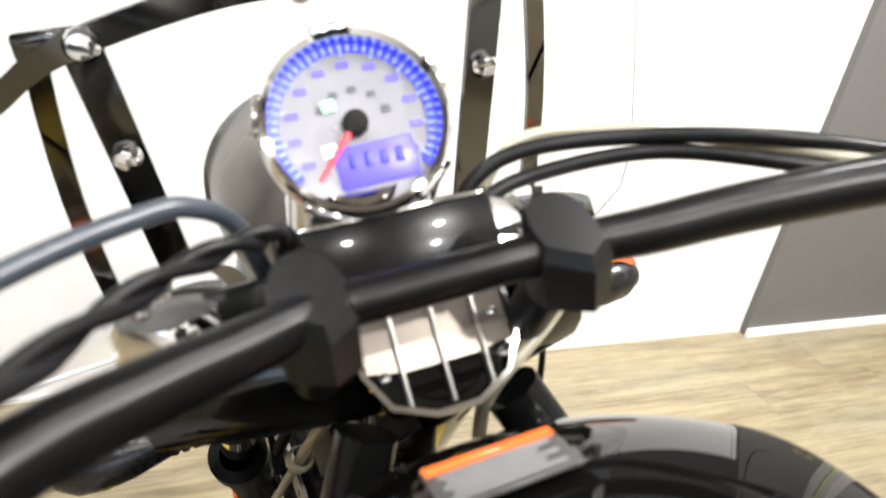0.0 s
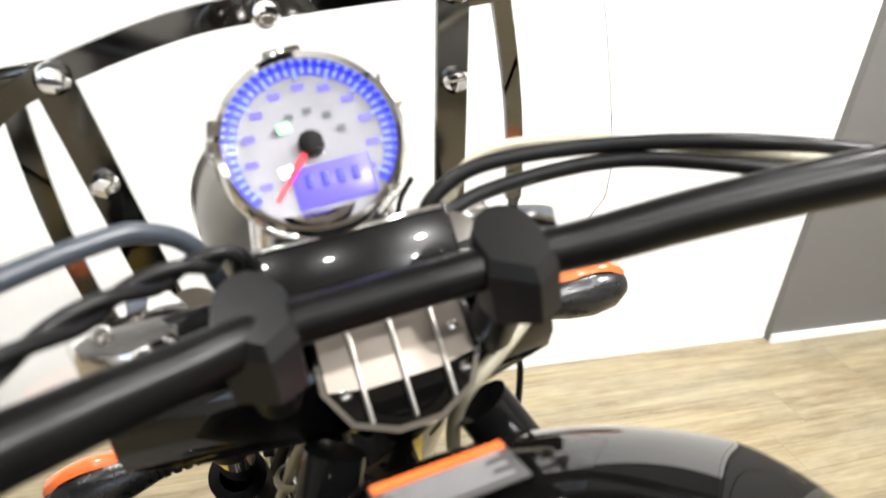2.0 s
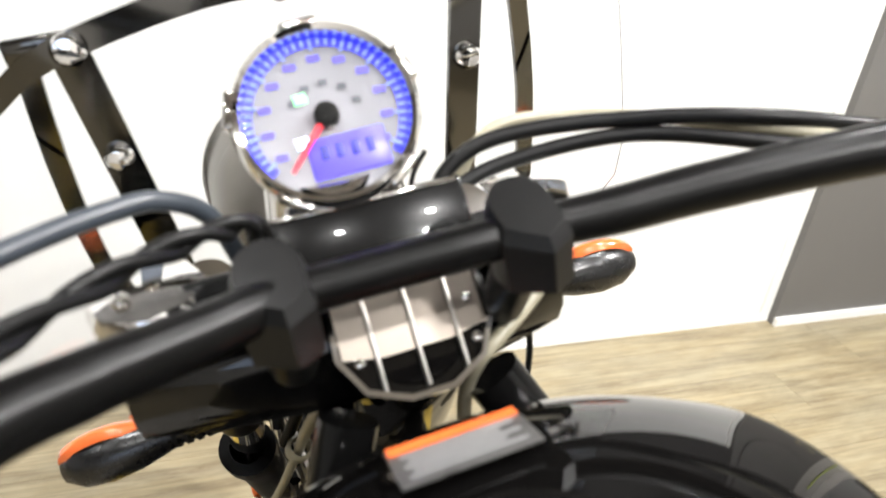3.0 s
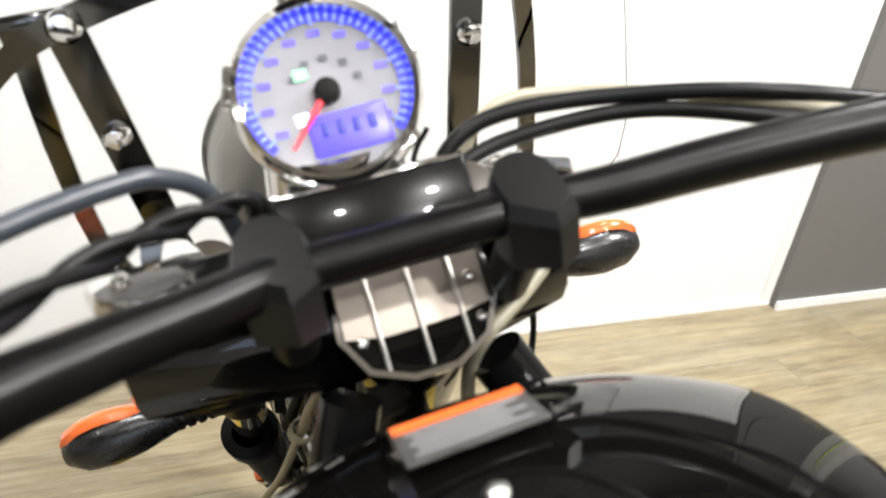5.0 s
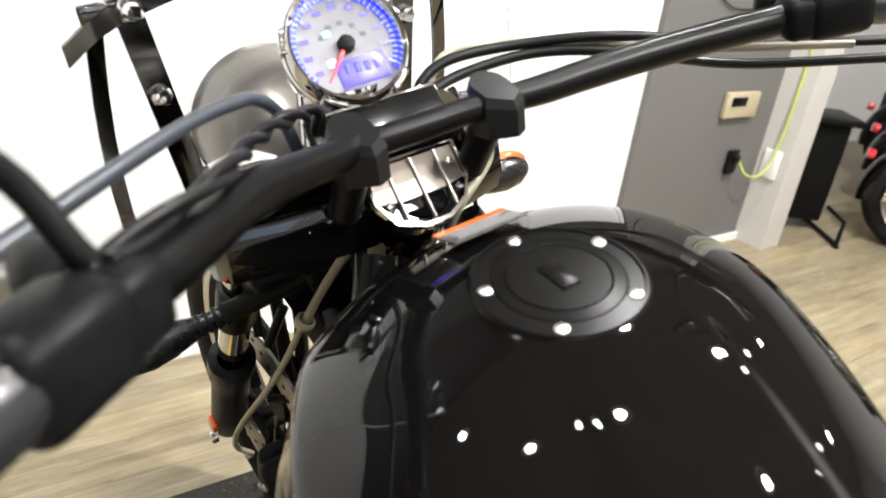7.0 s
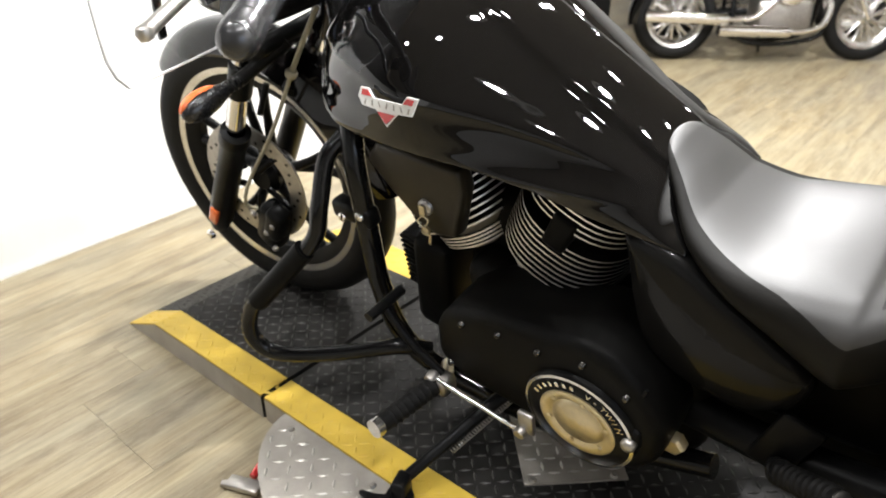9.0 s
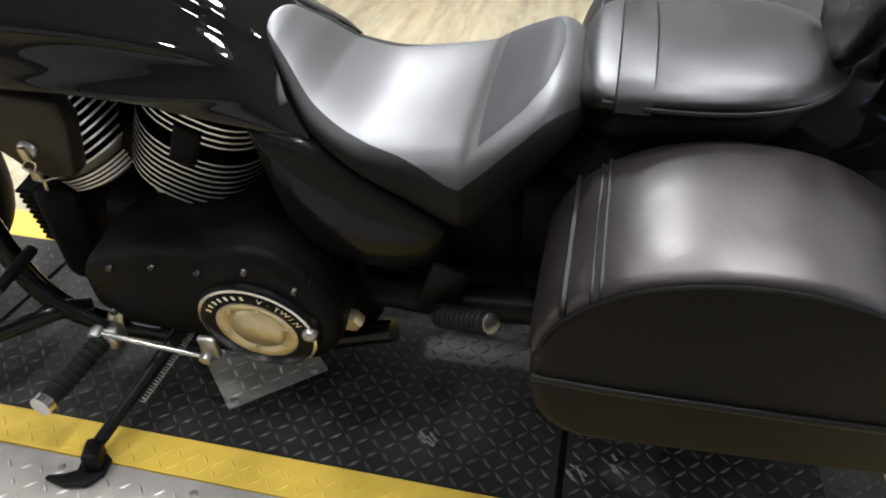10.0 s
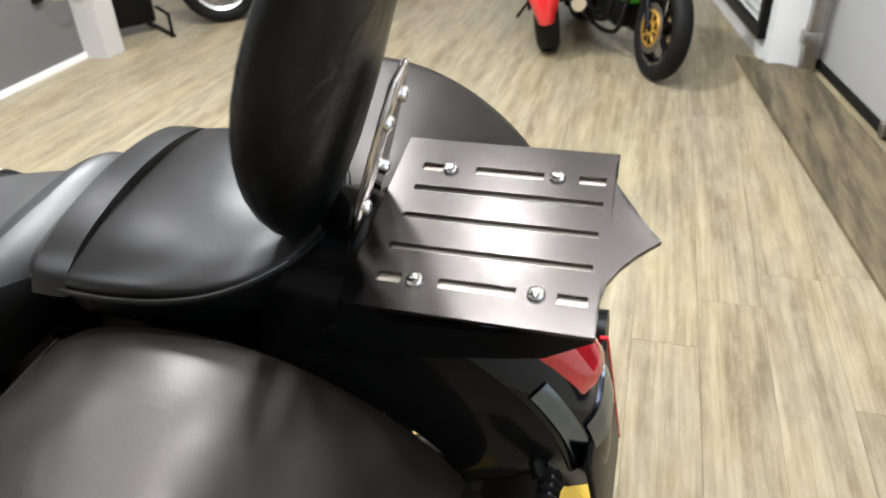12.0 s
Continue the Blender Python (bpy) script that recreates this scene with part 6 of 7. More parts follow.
def gauge():
    c = Vector((0.003, 0.733, 1.008))
    n = Vector((-0.05, -0.8, 0.6)).normalized()
    m = aim(c, n)
    # turn so that the dial's top points up along the bike
    up = m.inverted().to_3x3() @ Vector((0, 0, 1))
    m = m @ Matrix.Rotation(math.atan2(up.y, up.x) - math.pi / 2, 4, "Z")
    bm = fresh()
    lathe(bm, [(0.0465, 0.004), (0.0475, 0.012), (0.0505, 0.014), (0.0535, 0.008), (0.054, -0.006), (0.051, -0.02), (0.046, -0.04), (0.036, -0.06), (0.0, -0.065)], m, 56)
    g = part("gauge", bm, CHROME, bike, "round chrome instrument with blue-lit dial")
    for k in range(5):
        a = 2 * math.pi * k / 5 + 0.4
        bm = fresh()
        box(bm, (0.006, 0.022, 0.012), m @ pose(0, 0, 0, 0, 0, math.degrees(a)) @ pose(0.053, 0, 0.004), 0.002)
        part("bezel_tab", bm, CHROME, g)
    bm = fresh()
    lathe(bm, [(0.0, 0.0), (0.048, 0.0), (0.048, -0.004), (0.0, -0.004)], m, 48)
    dial = part("dial", bm, DIAL, g, "silver dial face")
    bm = fresh()
    rim = [(0.0415, 0.0012), (0.0475, 0.0022), (0.0475, 0.0006), (0.0415, 0.0004)]
    ring = []
    for k in range(61):
        a = math.radians(-38 + 256 * k / 60)
        ring.append([bm.verts.new(m @ Vector((r * math.cos(a), r * math.sin(a), h))) for r, h in rim])
    skin(bm, ring)
    part("lit_ring", bm, BLUEGLOW, dial, "glowing blue scale ring")
    for k in range(41):
        a = math.radians(-32 + 244 * k / 40)
        long = 0.0065 if k % 4 == 0 else 0.004
        bm = fresh()
        box(bm, (long, 0.0014, 0.0008), m @ pose(0, 0, 0, 0, 0, math.degrees(a)) @ pose(0.0455 - long / 2, 0, 0.0022))
        part("scale_mark", bm, PALEBLUE, dial)
    for k in range(11):
        a = math.radians(212 - 244 * k / 10)
        bm = fresh()
        box(bm, (0.0068, 0.0034, 0.0005), m @ pose(0.0345 * math.cos(a), 0.0345 * math.sin(a), 0.0008))
        part("number_bar", bm, LCD, dial)
    bm = fresh()
    box(bm, (0.045, 0.0235, 0.0018), m @ pose(0.008, -0.0228, 0.001, 0, 0, 3), 0.001)
    lcd = part("lcd_panel", bm, LCD, dial, "lit blue display panel")
    seg = plain("dark_blue_segment", (0.01, 0.01, 0.2), 0.4)
    for k in range(4):
        bm = fresh()
        box(bm, (0.0046, 0.0085, 0.0005), m @ pose(-0.0055 + 0.0088 * k, -0.0205, 0.0021), 0.0004)
        part("digit_bar", bm, seg, lcd)
    bm = fresh()
    a = math.radians(229)
    tip, tail = m @ Vector((0.038 * math.cos(a), 0.038 * math.sin(a), 0.005)), m @ Vector((0, 0, 0.005))
    tube(bm, [tail, tip], [0.002, 0.001], 6)
    part("needle", bm, REDGLOW, dial, "red lit needle")
    bm = fresh()
    lathe(bm, [(0.0075, 0.002), (0.007, 0.008), (0.005, 0.009), (0.0, 0.009)], m, 24)
    part("needle_hub", bm, MATTE, dial)
    for (x, y), mt, s in (((-0.0125, 0.0125), GREENGLOW, 0.006), ((-0.0165, -0.0125), WHITEGLOW, 0.0065)):
        bm = fresh()
        box(bm, (s * 1.2, s, 0.0006), m @ pose(x, y, 0.0008, 0, 0, 8), 0.0002)
        part("telltale", bm, mt, dial, "lit indicator")
    for k in range(5):
        a = math.radians(20 + 32 * k)
        bm = fresh()
        box(bm, (0.005, 0.0035, 0.0005), m @ pose(0.02 * math.cos(a), 0.02 * math.sin(a), 0.0007))
        part("symbol_bar", bm, CABLE, dial)
    bm = fresh()
    lathe(bm, [(0.0, 0.0115), (0.02, 0.0112), (0.0485, 0.0095), (0.0485, 0.0085), (0.02, 0.0102), (0.0, 0.0105)], m, 48)
    o = part("dial_glass", bm, DIALGLASS, g, "clear dial glass")
    o.visible_shadow = False
    # mount behind and below
    bm = fresh()
    tube(bm, [(0.0, 0.745, 0.975), (0.0, 0.74, 0.93)], [0.04, 0.046], 20)
    part("gauge_mount", bm, CHROME, g, "polished gauge mount")


gauge()


def headlight():
    n = Vector((0, 1, -0.05)).normalized()
    m = aim((0.0, 0.93, 0.865), n)
    bm = fresh()
    lathe(bm, [(0.0, -0.125), (0.02, -0.122), (0.05, -0.1), (0.075, -0.055), (0.085, 0.0), (0.086, 0.05), (0.08, 0.052)], m, 40)
    h = part("headlight", bm, plain("smoked_shell", (0.22, 0.205, 0.185), 0.32, metal=0.9, vary=0.15, grain=20), bike, "dark polished bullet headlight shell")
    bm = fresh()
    lathe(bm, [(0.08, 0.045), (0.09, 0.045), (0.09, 0.06), (0.083, 0.066), (0.08, 0.058)], m, 40)
    part("headlight_ring", bm, CHROME, h)
    bm = fresh()
    lathe(bm, [(0.0, 0.075), (0.04, 0.071), (0.08, 0.058), (0.08, 0.054), (0.0, 0.066)], m, 40)
    part("headlight_lens", bm, CLEAR, h)
    bm = fresh()
    lathe(bm, [(0.078, 0.05), (0.05, 0.0), (0.02, -0.02), (0.0, -0.02)], m, 32)
    part("reflector", bm, CHROME, h)


headlight()


def clamp_trim():
    """Chrome grille-like badge on the upper fork clamp, with its gloss cover."""
    c, n = Vector((0.018, 0.655, 0.902)), Vector((0.0, -0.72, 0.69)).normalized()
    m = aim(c, n)
    up = m.inverted().to_3x3() @ Vector((0, 0, 1))
    m = m @ Matrix.Rotation(math.atan2(up.y, up.x) - math.pi / 2, 4, "Z")
    out = [(-0.046, 0.03), (-0.048, -0.004), (-0.036, -0.026), (-0.012, -0.036), (0.014, -0.036), (0.036, -0.024), (0.047, -0.002), (0.046, 0.03)]
    bm = fresh()
    prism(bm, out, -0.02, 0.0, m)
    b = part("clamp_badge", bm, PAINT, bike, "chrome and black badge on the fork clamp", smooth=False)
    bm = fresh()
    inner = [(x * 0.92, y * 0.9 + 0.0006) for x, y in out]
    lo, hi = [bm.verts.new(m @ Vector((x, y, 0.0))) for x, y in out], [bm.verts.new(m @ Vector((x * 0.98, y * 0.98, 0.006))) for x, y in out]
    ih, il = [bm.verts.new(m @ Vector((x, y, 0.006))) for x, y in inner], [bm.verts.new(m @ Vector((x, y, 0.0005))) for x, y in inner]
    skin(bm, [lo, hi, ih, il], close=False)
    part("chrome_rim", bm, CHROME, b, "chrome rim")
    bm = fresh()
    prism(bm, [(-0.042, 0.026), (-0.043, -0.004), (-0.02, -0.008), (0.02, -0.008), (0.042, -0.004), (0.042, 0.026)], 0.0, 0.003, m)
    part("mirror_face", bm, SATINM, b, "polished upper face")
    for x in (-0.024, 0.0, 0.024):
        bm = fresh()
        box(bm, (0.0025, 0.056, 0.006), m @ pose(x, -0.002, 0.003), 0.0008)
        part("rib", bm, STEEL, b)
    for x, y in ((-0.034, -0.008), (0.034, 0.012), (0.034, -0.012)):
        bolt(b, m @ Vector((x, y, 0.003)), n, 0.0035, 0.003, CHROME, seg=8)
    # gloss bar cover above the clamp
    bm = fresh()
    box(bm, (0.125, 0.014, 0.05), pose(0.006, 0.69, 0.947, -38, 0, 0), 0.003, 3)
    part("clamp_cover", bm, TUBE, bike, "gloss black cover below the gauge")
    bm = fresh()
    box(bm, (0.118, 0.004, 0.003), pose(0.006, 0.699, 0.9685, -38, 0, 0), 0.001)
    part("cover_edge", bm, CHROME, bike)
    # broad upper fork bridge, with a lip that hangs down towards the rider
    bm = fresh()
    rings = []
    for x, dy, dz in ((-0.152, 0.02, -0.004), (-0.145, 0.0, 0.0), (-0.1, -0.012, 0.0), (-0.04, -0.022, 0.0), (0.02, -0.025, 0.0), (0.07, -0.02, 0.0), (0.125, -0.004, 0.0), (0.138, 0.02, -0.004)):
        rings.append([bm.verts.new((x, 0.69 + dy + y, 0.888 + dz + z)) for y, z in ((0.0, 0.01), (0.005, 0.016), (0.07, 0.014), (0.09, -0.03), (0.02, -0.045), (0.004, -0.038), (-0.004, -0.02))])
    skin(bm, rings)
    part("fork_bridge", bm, PAINT, bike, "gloss black upper fork bridge", angle=0.6)
    for sg, x in ((-1, -0.115), (1, 0.105)):
        bm = fresh()
        lathe(bm, [(0.0, 0.004), (0.02, 0.004), (0.031, 0.002), (0.034, -0.006), (0.034, -0.03), (0.0, -0.03)], aim((x, 0.70, 0.945), (0, 0.02, 1)), 8)
        fc = part("fork_cap", bm, CHROME, bike, "polished fork top cap")
        bolt(fc, (x - 0.012, 0.69, 0.949), (0, 0, 1), 0.005, 0.005)


clamp_trim()


def windscreen():
    # clear sheet, bowed round the bike
    def pt(u, v, off):
        w = (0.365 - 0.17 * v + 0.03 * math.sin(math.pi * v)) * (1 - 0.1 * max(0.0, 1 - v / 0.12) ** 2)
        x = u * w * (0.76 if u > 0 else 1.0)
        return Vector((0.005 + x, 0.955 - 1.1 * x * x - 0.10 * v + off, 0.80 + 0.62 * v - 0.06 * (1 - abs(u) ** 2) * (1 - v) + 0.05 * (1 - u * u) * v))

    bm = fresh()
    nu, nv = 28, 16
    fr = [[bm.verts.new(pt(-1 + 2 * i / nu, j / nv, 0)) for i in range(nu + 1)] for j in range(nv + 1)]
    bk = [[bm.verts.new(pt(-1 + 2 * i / nu, j / nv, -0.0016)) for i in range(nu + 1)] for j in range(nv + 1)]
    for j in range(nv):
        for i in range(nu):
            bm.faces.new((fr[j][i], fr[j][i + 1], fr[j + 1][i + 1], fr[j + 1][i]))
            bm.faces.new((bk[j + 1][i], bk[j + 1][i + 1], bk[j][i + 1], bk[j][i]))
    for j in range(nv):
        bm.faces.new((fr[j][0], fr[j + 1][0], bk[j + 1][0], bk[j][0]))
        bm.faces.new((bk[j][nu], bk[j + 1][nu], fr[j + 1][nu], fr[j][nu]))
    for i in range(nu):
        bm.faces.new((fr[0][i + 1], fr[0][i], bk[0][i], bk[0][i + 1]))
        bm.faces.new((fr[nv][i], fr[nv][i + 1], bk[nv][i + 1], bk[nv][i]))
    w = part("windscreen", bm, CLEAR, bike, "clear bowed windscreen on chrome brackets")
    w.visible_shadow = False
    bm = fresh()
    tube(bm, [pt(-1, 1 - k / 20, -0.002) for k in range(21)] + [pt(-1 + k / 20, 0, -0.002) for k in range(1, 21)], 0.0022, 6, 1)
    part("polished_edge", bm, plain("screen_edge", (0.62, 0.62, 0.62), 0.2, vary=0.1), w, "grey polished screen edge")
    # cross bar and flat chrome struts behind it
    bm = fresh()
    path = smooth_path([(-0.195, 0.868, 1.012), (-0.15, 0.862, 1.038), (-0.06, 0.86, 1.058), (0.008, 0.86, 1.061), (0.098, 0.86, 1.058), (0.16, 0.862, 1.05), (0.225, 0.868, 1.04)], 8)
    rings = []
    for q in path:
        rings.append([bm.verts.new(q + Vector((0, dy, dz))) for dy, dz in ((-0.004, -0.009), (-0.004, 0.009), (0.003, 0.009), (0.003, -0.009))])
    skin(bm, rings)
    cb = part("screen_cross_bar", bm, CHROMED, w, "dark chrome cross bar")
    for x, z in ((-0.135, 1.041), (0.004, 1.058), (0.14, 1.05)):
        bm = fresh()
        lathe(bm, [(0.011, -0.002), (0.011, 0.004), (0.008, 0.009), (0.0, 0.01)], aim((x, 0.856, z), (0, -1, 0.1)), 18)
        part("acorn_nut", bm, CHROME, cb)

    def strut(a, b, wd, parent, kink=0.0):
        bm = fresh()
        a, b = Vector(a), Vector(b)
        rings = []
        for s in np.linspace(0, 1, 7):
            q = a.lerp(b, s) + Vector((kink * math.sin(math.pi * s), 0, 0))
            rings.append([bm.verts.new(q + Vector((dx, dy, 0))) for dx, dy in ((-wd, -0.003), (wd, -0.003), (wd, 0.003), (-wd, 0.003))])
        skin(bm, rings)
        return part("screen_strut", bm, CHROMED, parent, "flat chrome strut")

    for sg, pts in ((-1, ((-0.137, 0.862, 1.045), (-0.118, 0.868, 0.85), (-0.165, 0.868, 1.035), (-0.185, 0.95, 0.80))), (1, ((0.14, 0.862, 1.05), (0.118, 0.868, 0.85), (0.178, 0.868, 1.045), (0.205, 0.93, 0.82)))):
        s1 = strut(pts[0], pts[1], 0.0125, w)
        strut(pts[2], pts[3], 0.0075, w, sg * 0.006)
        bm = fresh()
        box(bm, (abs(pts[0][0] - pts[2][0]) + 0.02, 0.008, 0.018), pose((pts[0][0] + pts[2][0]) / 2, 0.866, 1.042), 0.003)
        part("strut_bridge", bm, CHROMED, s1)
        x = -0.129 if sg < 0 else 0.134
        bm = fresh()
        lathe(bm, [(0.01, -0.002), (0.01, 0.005), (0.007, 0.01), (0.0, 0.011)], aim((x, 0.861, 0.962 if sg < 0 else 0.982), (0, -1, 0.1)), 18)
        part("acorn_nut", bm, CHROME, s1)


CHROMED = plain("smoked_chrome", (0.14, 0.137, 0.132), 0.08, metal=1.0, vary=0.1, grain=20)
windscreen()


def cables():
    sets = [("clutch_cable", CABLE, 0.0055, [(-0.3, 0.5, 1.03), (-0.2, 0.6, 1.02), (-0.15, 0.65, 1.013), (-0.114, 0.68, 1.006), (-0.092, 0.696, 0.998), (-0.072, 0.71, 0.975), (-0.06, 0.71, 0.93)], "grey-blue clutch cable"),
            ("throttle_cable", CABLEB, 0.005, [(0.055, 0.71, 0.94), (0.065, 0.72, 0.962), (0.1, 0.722, 0.976), (0.17, 0.705, 0.978), (0.25, 0.66, 0.978), (0.374, 0.62, 0.951), (0.5, 0.54, 0.945)], "black throttle cable"),
            ("throttle_cable", CABLEB, 0.005, [(0.05, 0.70, 0.935), (0.07, 0.71, 0.955), (0.11, 0.712, 0.964), (0.18, 0.695, 0.97), (0.25, 0.65, 0.965), (0.36, 0.61, 0.937), (0.5, 0.53, 0.93)], "black throttle cable"),
            ("brake_line", TANHOSE, 0.004, [(0.06, 0.72, 0.93), (0.1, 0.735, 0.975), (0.16, 0.728, 0.975), (0.22, 0.68, 0.975), (0.32, 0.62, 0.96), (0.45, 0.55, 0.95)], "tan brake line"),
            ("steering_hose", TANHOSE, 0.0048, [(0.115, 0.69, 0.91), (0.111, 0.682, 0.893), (0.094, 0.668, 0.889), (0.072, 0.655, 0.884), (0.053, 0.65, 0.872), (0.046, 0.66, 0.842), (0.045, 0.67, 0.8)], "tan rubber brake hose"),
            ("wire_loop", CABLEB, 0.0018, [(0.06, 0.74, 0.97), (0.05, 0.74, 0.955), (0.045, 0.735, 0.935), (0.055, 0.73, 0.92), (0.07, 0.72, 0.925)], "thin black wire loop"),
            ("wire", CABLEB, 0.0025, [(0.1, 0.70, 0.86), (0.112, 0.71, 0.82), (0.1, 0.70, 0.77), (0.08, 0.68, 0.74)], "thin black wire")]
    for name, mt, r, pts, lab in sets:
        bm = fresh()
        tube(bm, pts, r, 10, 10)
        part(name, bm, mt, bike, lab)
    # two black wires twisted round each other
    path = smooth_path([(-0.05, 0.70, 0.93), (-0.05, 0.685, 0.975), (-0.067, 0.67, 0.987), (-0.1, 0.64, 0.998), (-0.135, 0.59, 1.012), (-0.17, 0.52, 1.032), (-0.24, 0.45, 1.045)], 10)
    for half in (0.0, math.pi):
        bm = fresh()
        tube(bm, [q + 0.0036 * Vector((math.cos(k * 0.42 + half), 0, math.sin(k * 0.42 + half))) for k, q in enumerate(path)], 0.0037, 10, 2)
        part("wiring_loom", bm, CABLEB, bike, "twisted black wiring loom")


cables()

for o in bike.children:
    if o.name.split(".")[0] in ("handlebar", "gauge", "headlight", "clamp_badge", "clamp_cover", "cover_edge", "fork_cap", "windscreen", "clutch_cable", "throttle_cable", "brake_line", "wire_loop", "wire", "wiring_loom", "steering_hose", "fork_bridge"):
        for q in (o, *o.children_recursive):
            q.data.transform(STEER)


# ---- other motorcycles and the stand ----
GOLDC = plain("gold_anodised", (0.75, 0.45, 0.08), 0.35, metal=0.7, vary=0.1)


def parked_bike(m, paint, label, sport=False, metal=CHROME, bags=False):
    """A motorcycle standing further off, y forward, contact line at its origin."""
    b = thing("parked_motorcycle", m, label, "motorcycle", "parked motorcycles")
    r = 0.31
    fx, rx = 0.72, -0.70
    wheel("front_wheel", pose(0, fx, r), r, 0.1 if not sport else 0.12, r - 0.085, 5 if sport else 9, b, SATIN if sport else ALU)
    wheel("rear_wheel", pose(0, rx, r), r, 0.15, r - 0.09, 5 if sport else 9, b, SATIN if sport else ALU)
    for sg in (-1, 1):
        bm = fresh()
        tube(bm, [(sg * 0.09, fx - 0.01, r), (sg * 0.09, fx - 0.33, 0.86)], 0.022, 12)
        part("fork_leg", bm, SATIN if sport else metal, b)
        bm = fresh()
        tube(bm, [(sg * 0.1, rx, r), (sg * 0.1, -0.2, 0.36)], 0.022, 10)
        part("swingarm", bm, SATIN, b)
        if not sport:
            bm = fresh()
            tube(bm, [(sg * 0.13, rx + 0.05, r + 0.03), (sg * 0.12, rx + 0.18, 0.66)], 0.024, 12)
            part("shock", bm, metal, b)
        bm = fresh()
        tube(bm, [(sg * 0.05, 0.42, 0.8), (sg * 0.12, 0.4, 0.4), (sg * 0.13, 0.3, 0.17), (sg * 0.13, -0.25, 0.17), (sg * 0.1, -0.3, 0.6)], 0.018, 8)
        part("frame_tube", bm, TUBE, b)
    bm = fresh()
    loft(bm, [(0.42, 0, 0.05, 0.72, 0.76, 0.8, 2.1), (0.34, 0, 0.13, 0.7, 0.77, 0.86, 2.2), (0.15, 0, 0.16, 0.68, 0.76, 0.87, 2.3), (-0.05, 0, 0.12, 0.67, 0.72, 0.78, 2.2), (-0.1, 0, 0.07, 0.67, 0.7, 0.73, 2.0)], 24, 4)
    part("fuel_tank", bm, paint, b)
    bm = fresh()
    loft(bm, [(-0.05, 0, 0.08, 0.62, 0.68, 0.72, 2.2), (-0.2, 0, 0.15, 0.57, 0.63, 0.67, 2.4), (-0.42, 0, 0.15, 0.58, 0.65, 0.7, 2.4), (-0.52, 0, 0.11, 0.63, 0.69, 0.75, 2.3), (-0.78, 0, 0.09, 0.66, 0.7, 0.75, 2.2), (-0.84, 0, 0.04, 0.68, 0.71, 0.73, 2)], 20, 4)
    part("seat", bm, LEATHER2, b)
    arc_fender("front_fender", pose(0, fx, r), r + 0.03, 0.07, 50, 150, 16, paint, 0.04, parent=b)
    arc_fender("rear_fender", pose(0, rx, r), r + 0.04, 0.1, 30, 190, 24, paint, 0.06, parent=b)
    bm = fresh()
    box(bm, (0.26, 0.42, 0.26), pose(0, 0.08, 0.32), 0.05, 3)
    eng = part("engine", bm, SATIN if sport else STEEL, b)
    for y, ln in ((0.0, -22), (0.2, 22)):
        mm = Matrix.Translation((0, y, 0.5)) @ pose(0, 0, 0, -ln, 0, 0)
        bm = fresh()
        box(bm, (0.18, 0.12, 0.2), mm, 0.02)
        part("barrel", bm, metal if not sport else SATIN, eng)
        for k in range(8):
            bm = fresh()
            box(bm, (0.22, 0.15, 0.009), mm @ pose(0, 0, -0.07 + k * 0.02), 0.002)
            part("fin", bm, metal if not sport else SATIN, eng)
    bm = fresh()
    lathe(bm, [(0.09, -0.05), (0.095, 0.02), (0.07, 0.04), (0.0, 0.045)], aim((0.14, 0.1, 0.5), (1, 0, 0)), 24)
    part("air_cleaner", bm, metal, eng)
    pipes = [[(0.12, 0.02, 0.5), (0.19, -0.02, 0.45), (0.2, -0.16, 0.33), (0.2, -0.3, 0.31), (0.2, -0.36, 0.31), (0.2, -0.96, 0.33)], [(0.12, 0.3, 0.5), (0.2, 0.36, 0.42), (0.21, 0.33, 0.28), (0.21, 0.2, 0.23), (0.21, 0.1, 0.225), (0.21, -0.42, 0.235)]]
    for pts in pipes:
        bm = fresh()
        tube(bm, pts[:5], 0.022, 14)
        pipe = part("exhaust_pipe", bm, metal, b)
        bm = fresh()
        tube(bm, [pts[4], Vector(pts[4]).lerp(Vector(pts[5]), 0.1), pts[5]], [0.03, 0.043, 0.045], 16)
        part("muffler", bm, metal, pipe, "polished muffler")
    if not sport:
        for sg in (-1, 1):
            bm = fresh()
            pts = []
            for k in range(90):
                u, w = k / 89, k * 0.75
                c = Vector((sg * 0.145, rx + 0.06, r + 0.05)).lerp(Vector((sg * 0.135, rx + 0.18, 0.64)), u)
                pts.append(c + 0.03 * Vector((math.cos(w), math.sin(w), 0)))
            tube(bm, pts, 0.005, 5, 1)
            part("shock_spring", bm, metal, b)
            bm = fresh()
            box(bm, (0.02, 0.16, 0.09), pose(sg * 0.13, -0.16, 0.54), 0.015, 2)
            part("side_plate", bm, WHITEP, b, "bright side plate")
            bm = fresh()
            box(bm, (0.02, 0.34, 0.03), pose(sg * 0.13, rx + 0.06, 0.66, -4, 0, 0), 0.008, 2)
            part("fender_strut", bm, metal, b)
            bm = fresh()
            prism(bm, [(0.05, 0.78), (0.09, 0.81), (0.2, 0.82), (0.27, 0.79), (0.2, 0.775), (0.1, 0.77)], 0.155, 0.162, YZ_RIGHT if sg > 0 else YZ_LEFT)
            part("tank_emblem", bm, WHITEP, b, "pale tank emblem")
    bm = fresh()
    tube(bm, [(-0.38, 0.14, 0.98), (-0.22, 0.27, 1.02), (-0.06, 0.36, 0.98), (0.06, 0.36, 0.98), (0.22, 0.27, 1.02), (0.38, 0.14, 0.98)], 0.014, 10)
    part("handlebar", bm, metal, b)
    bm = fresh()
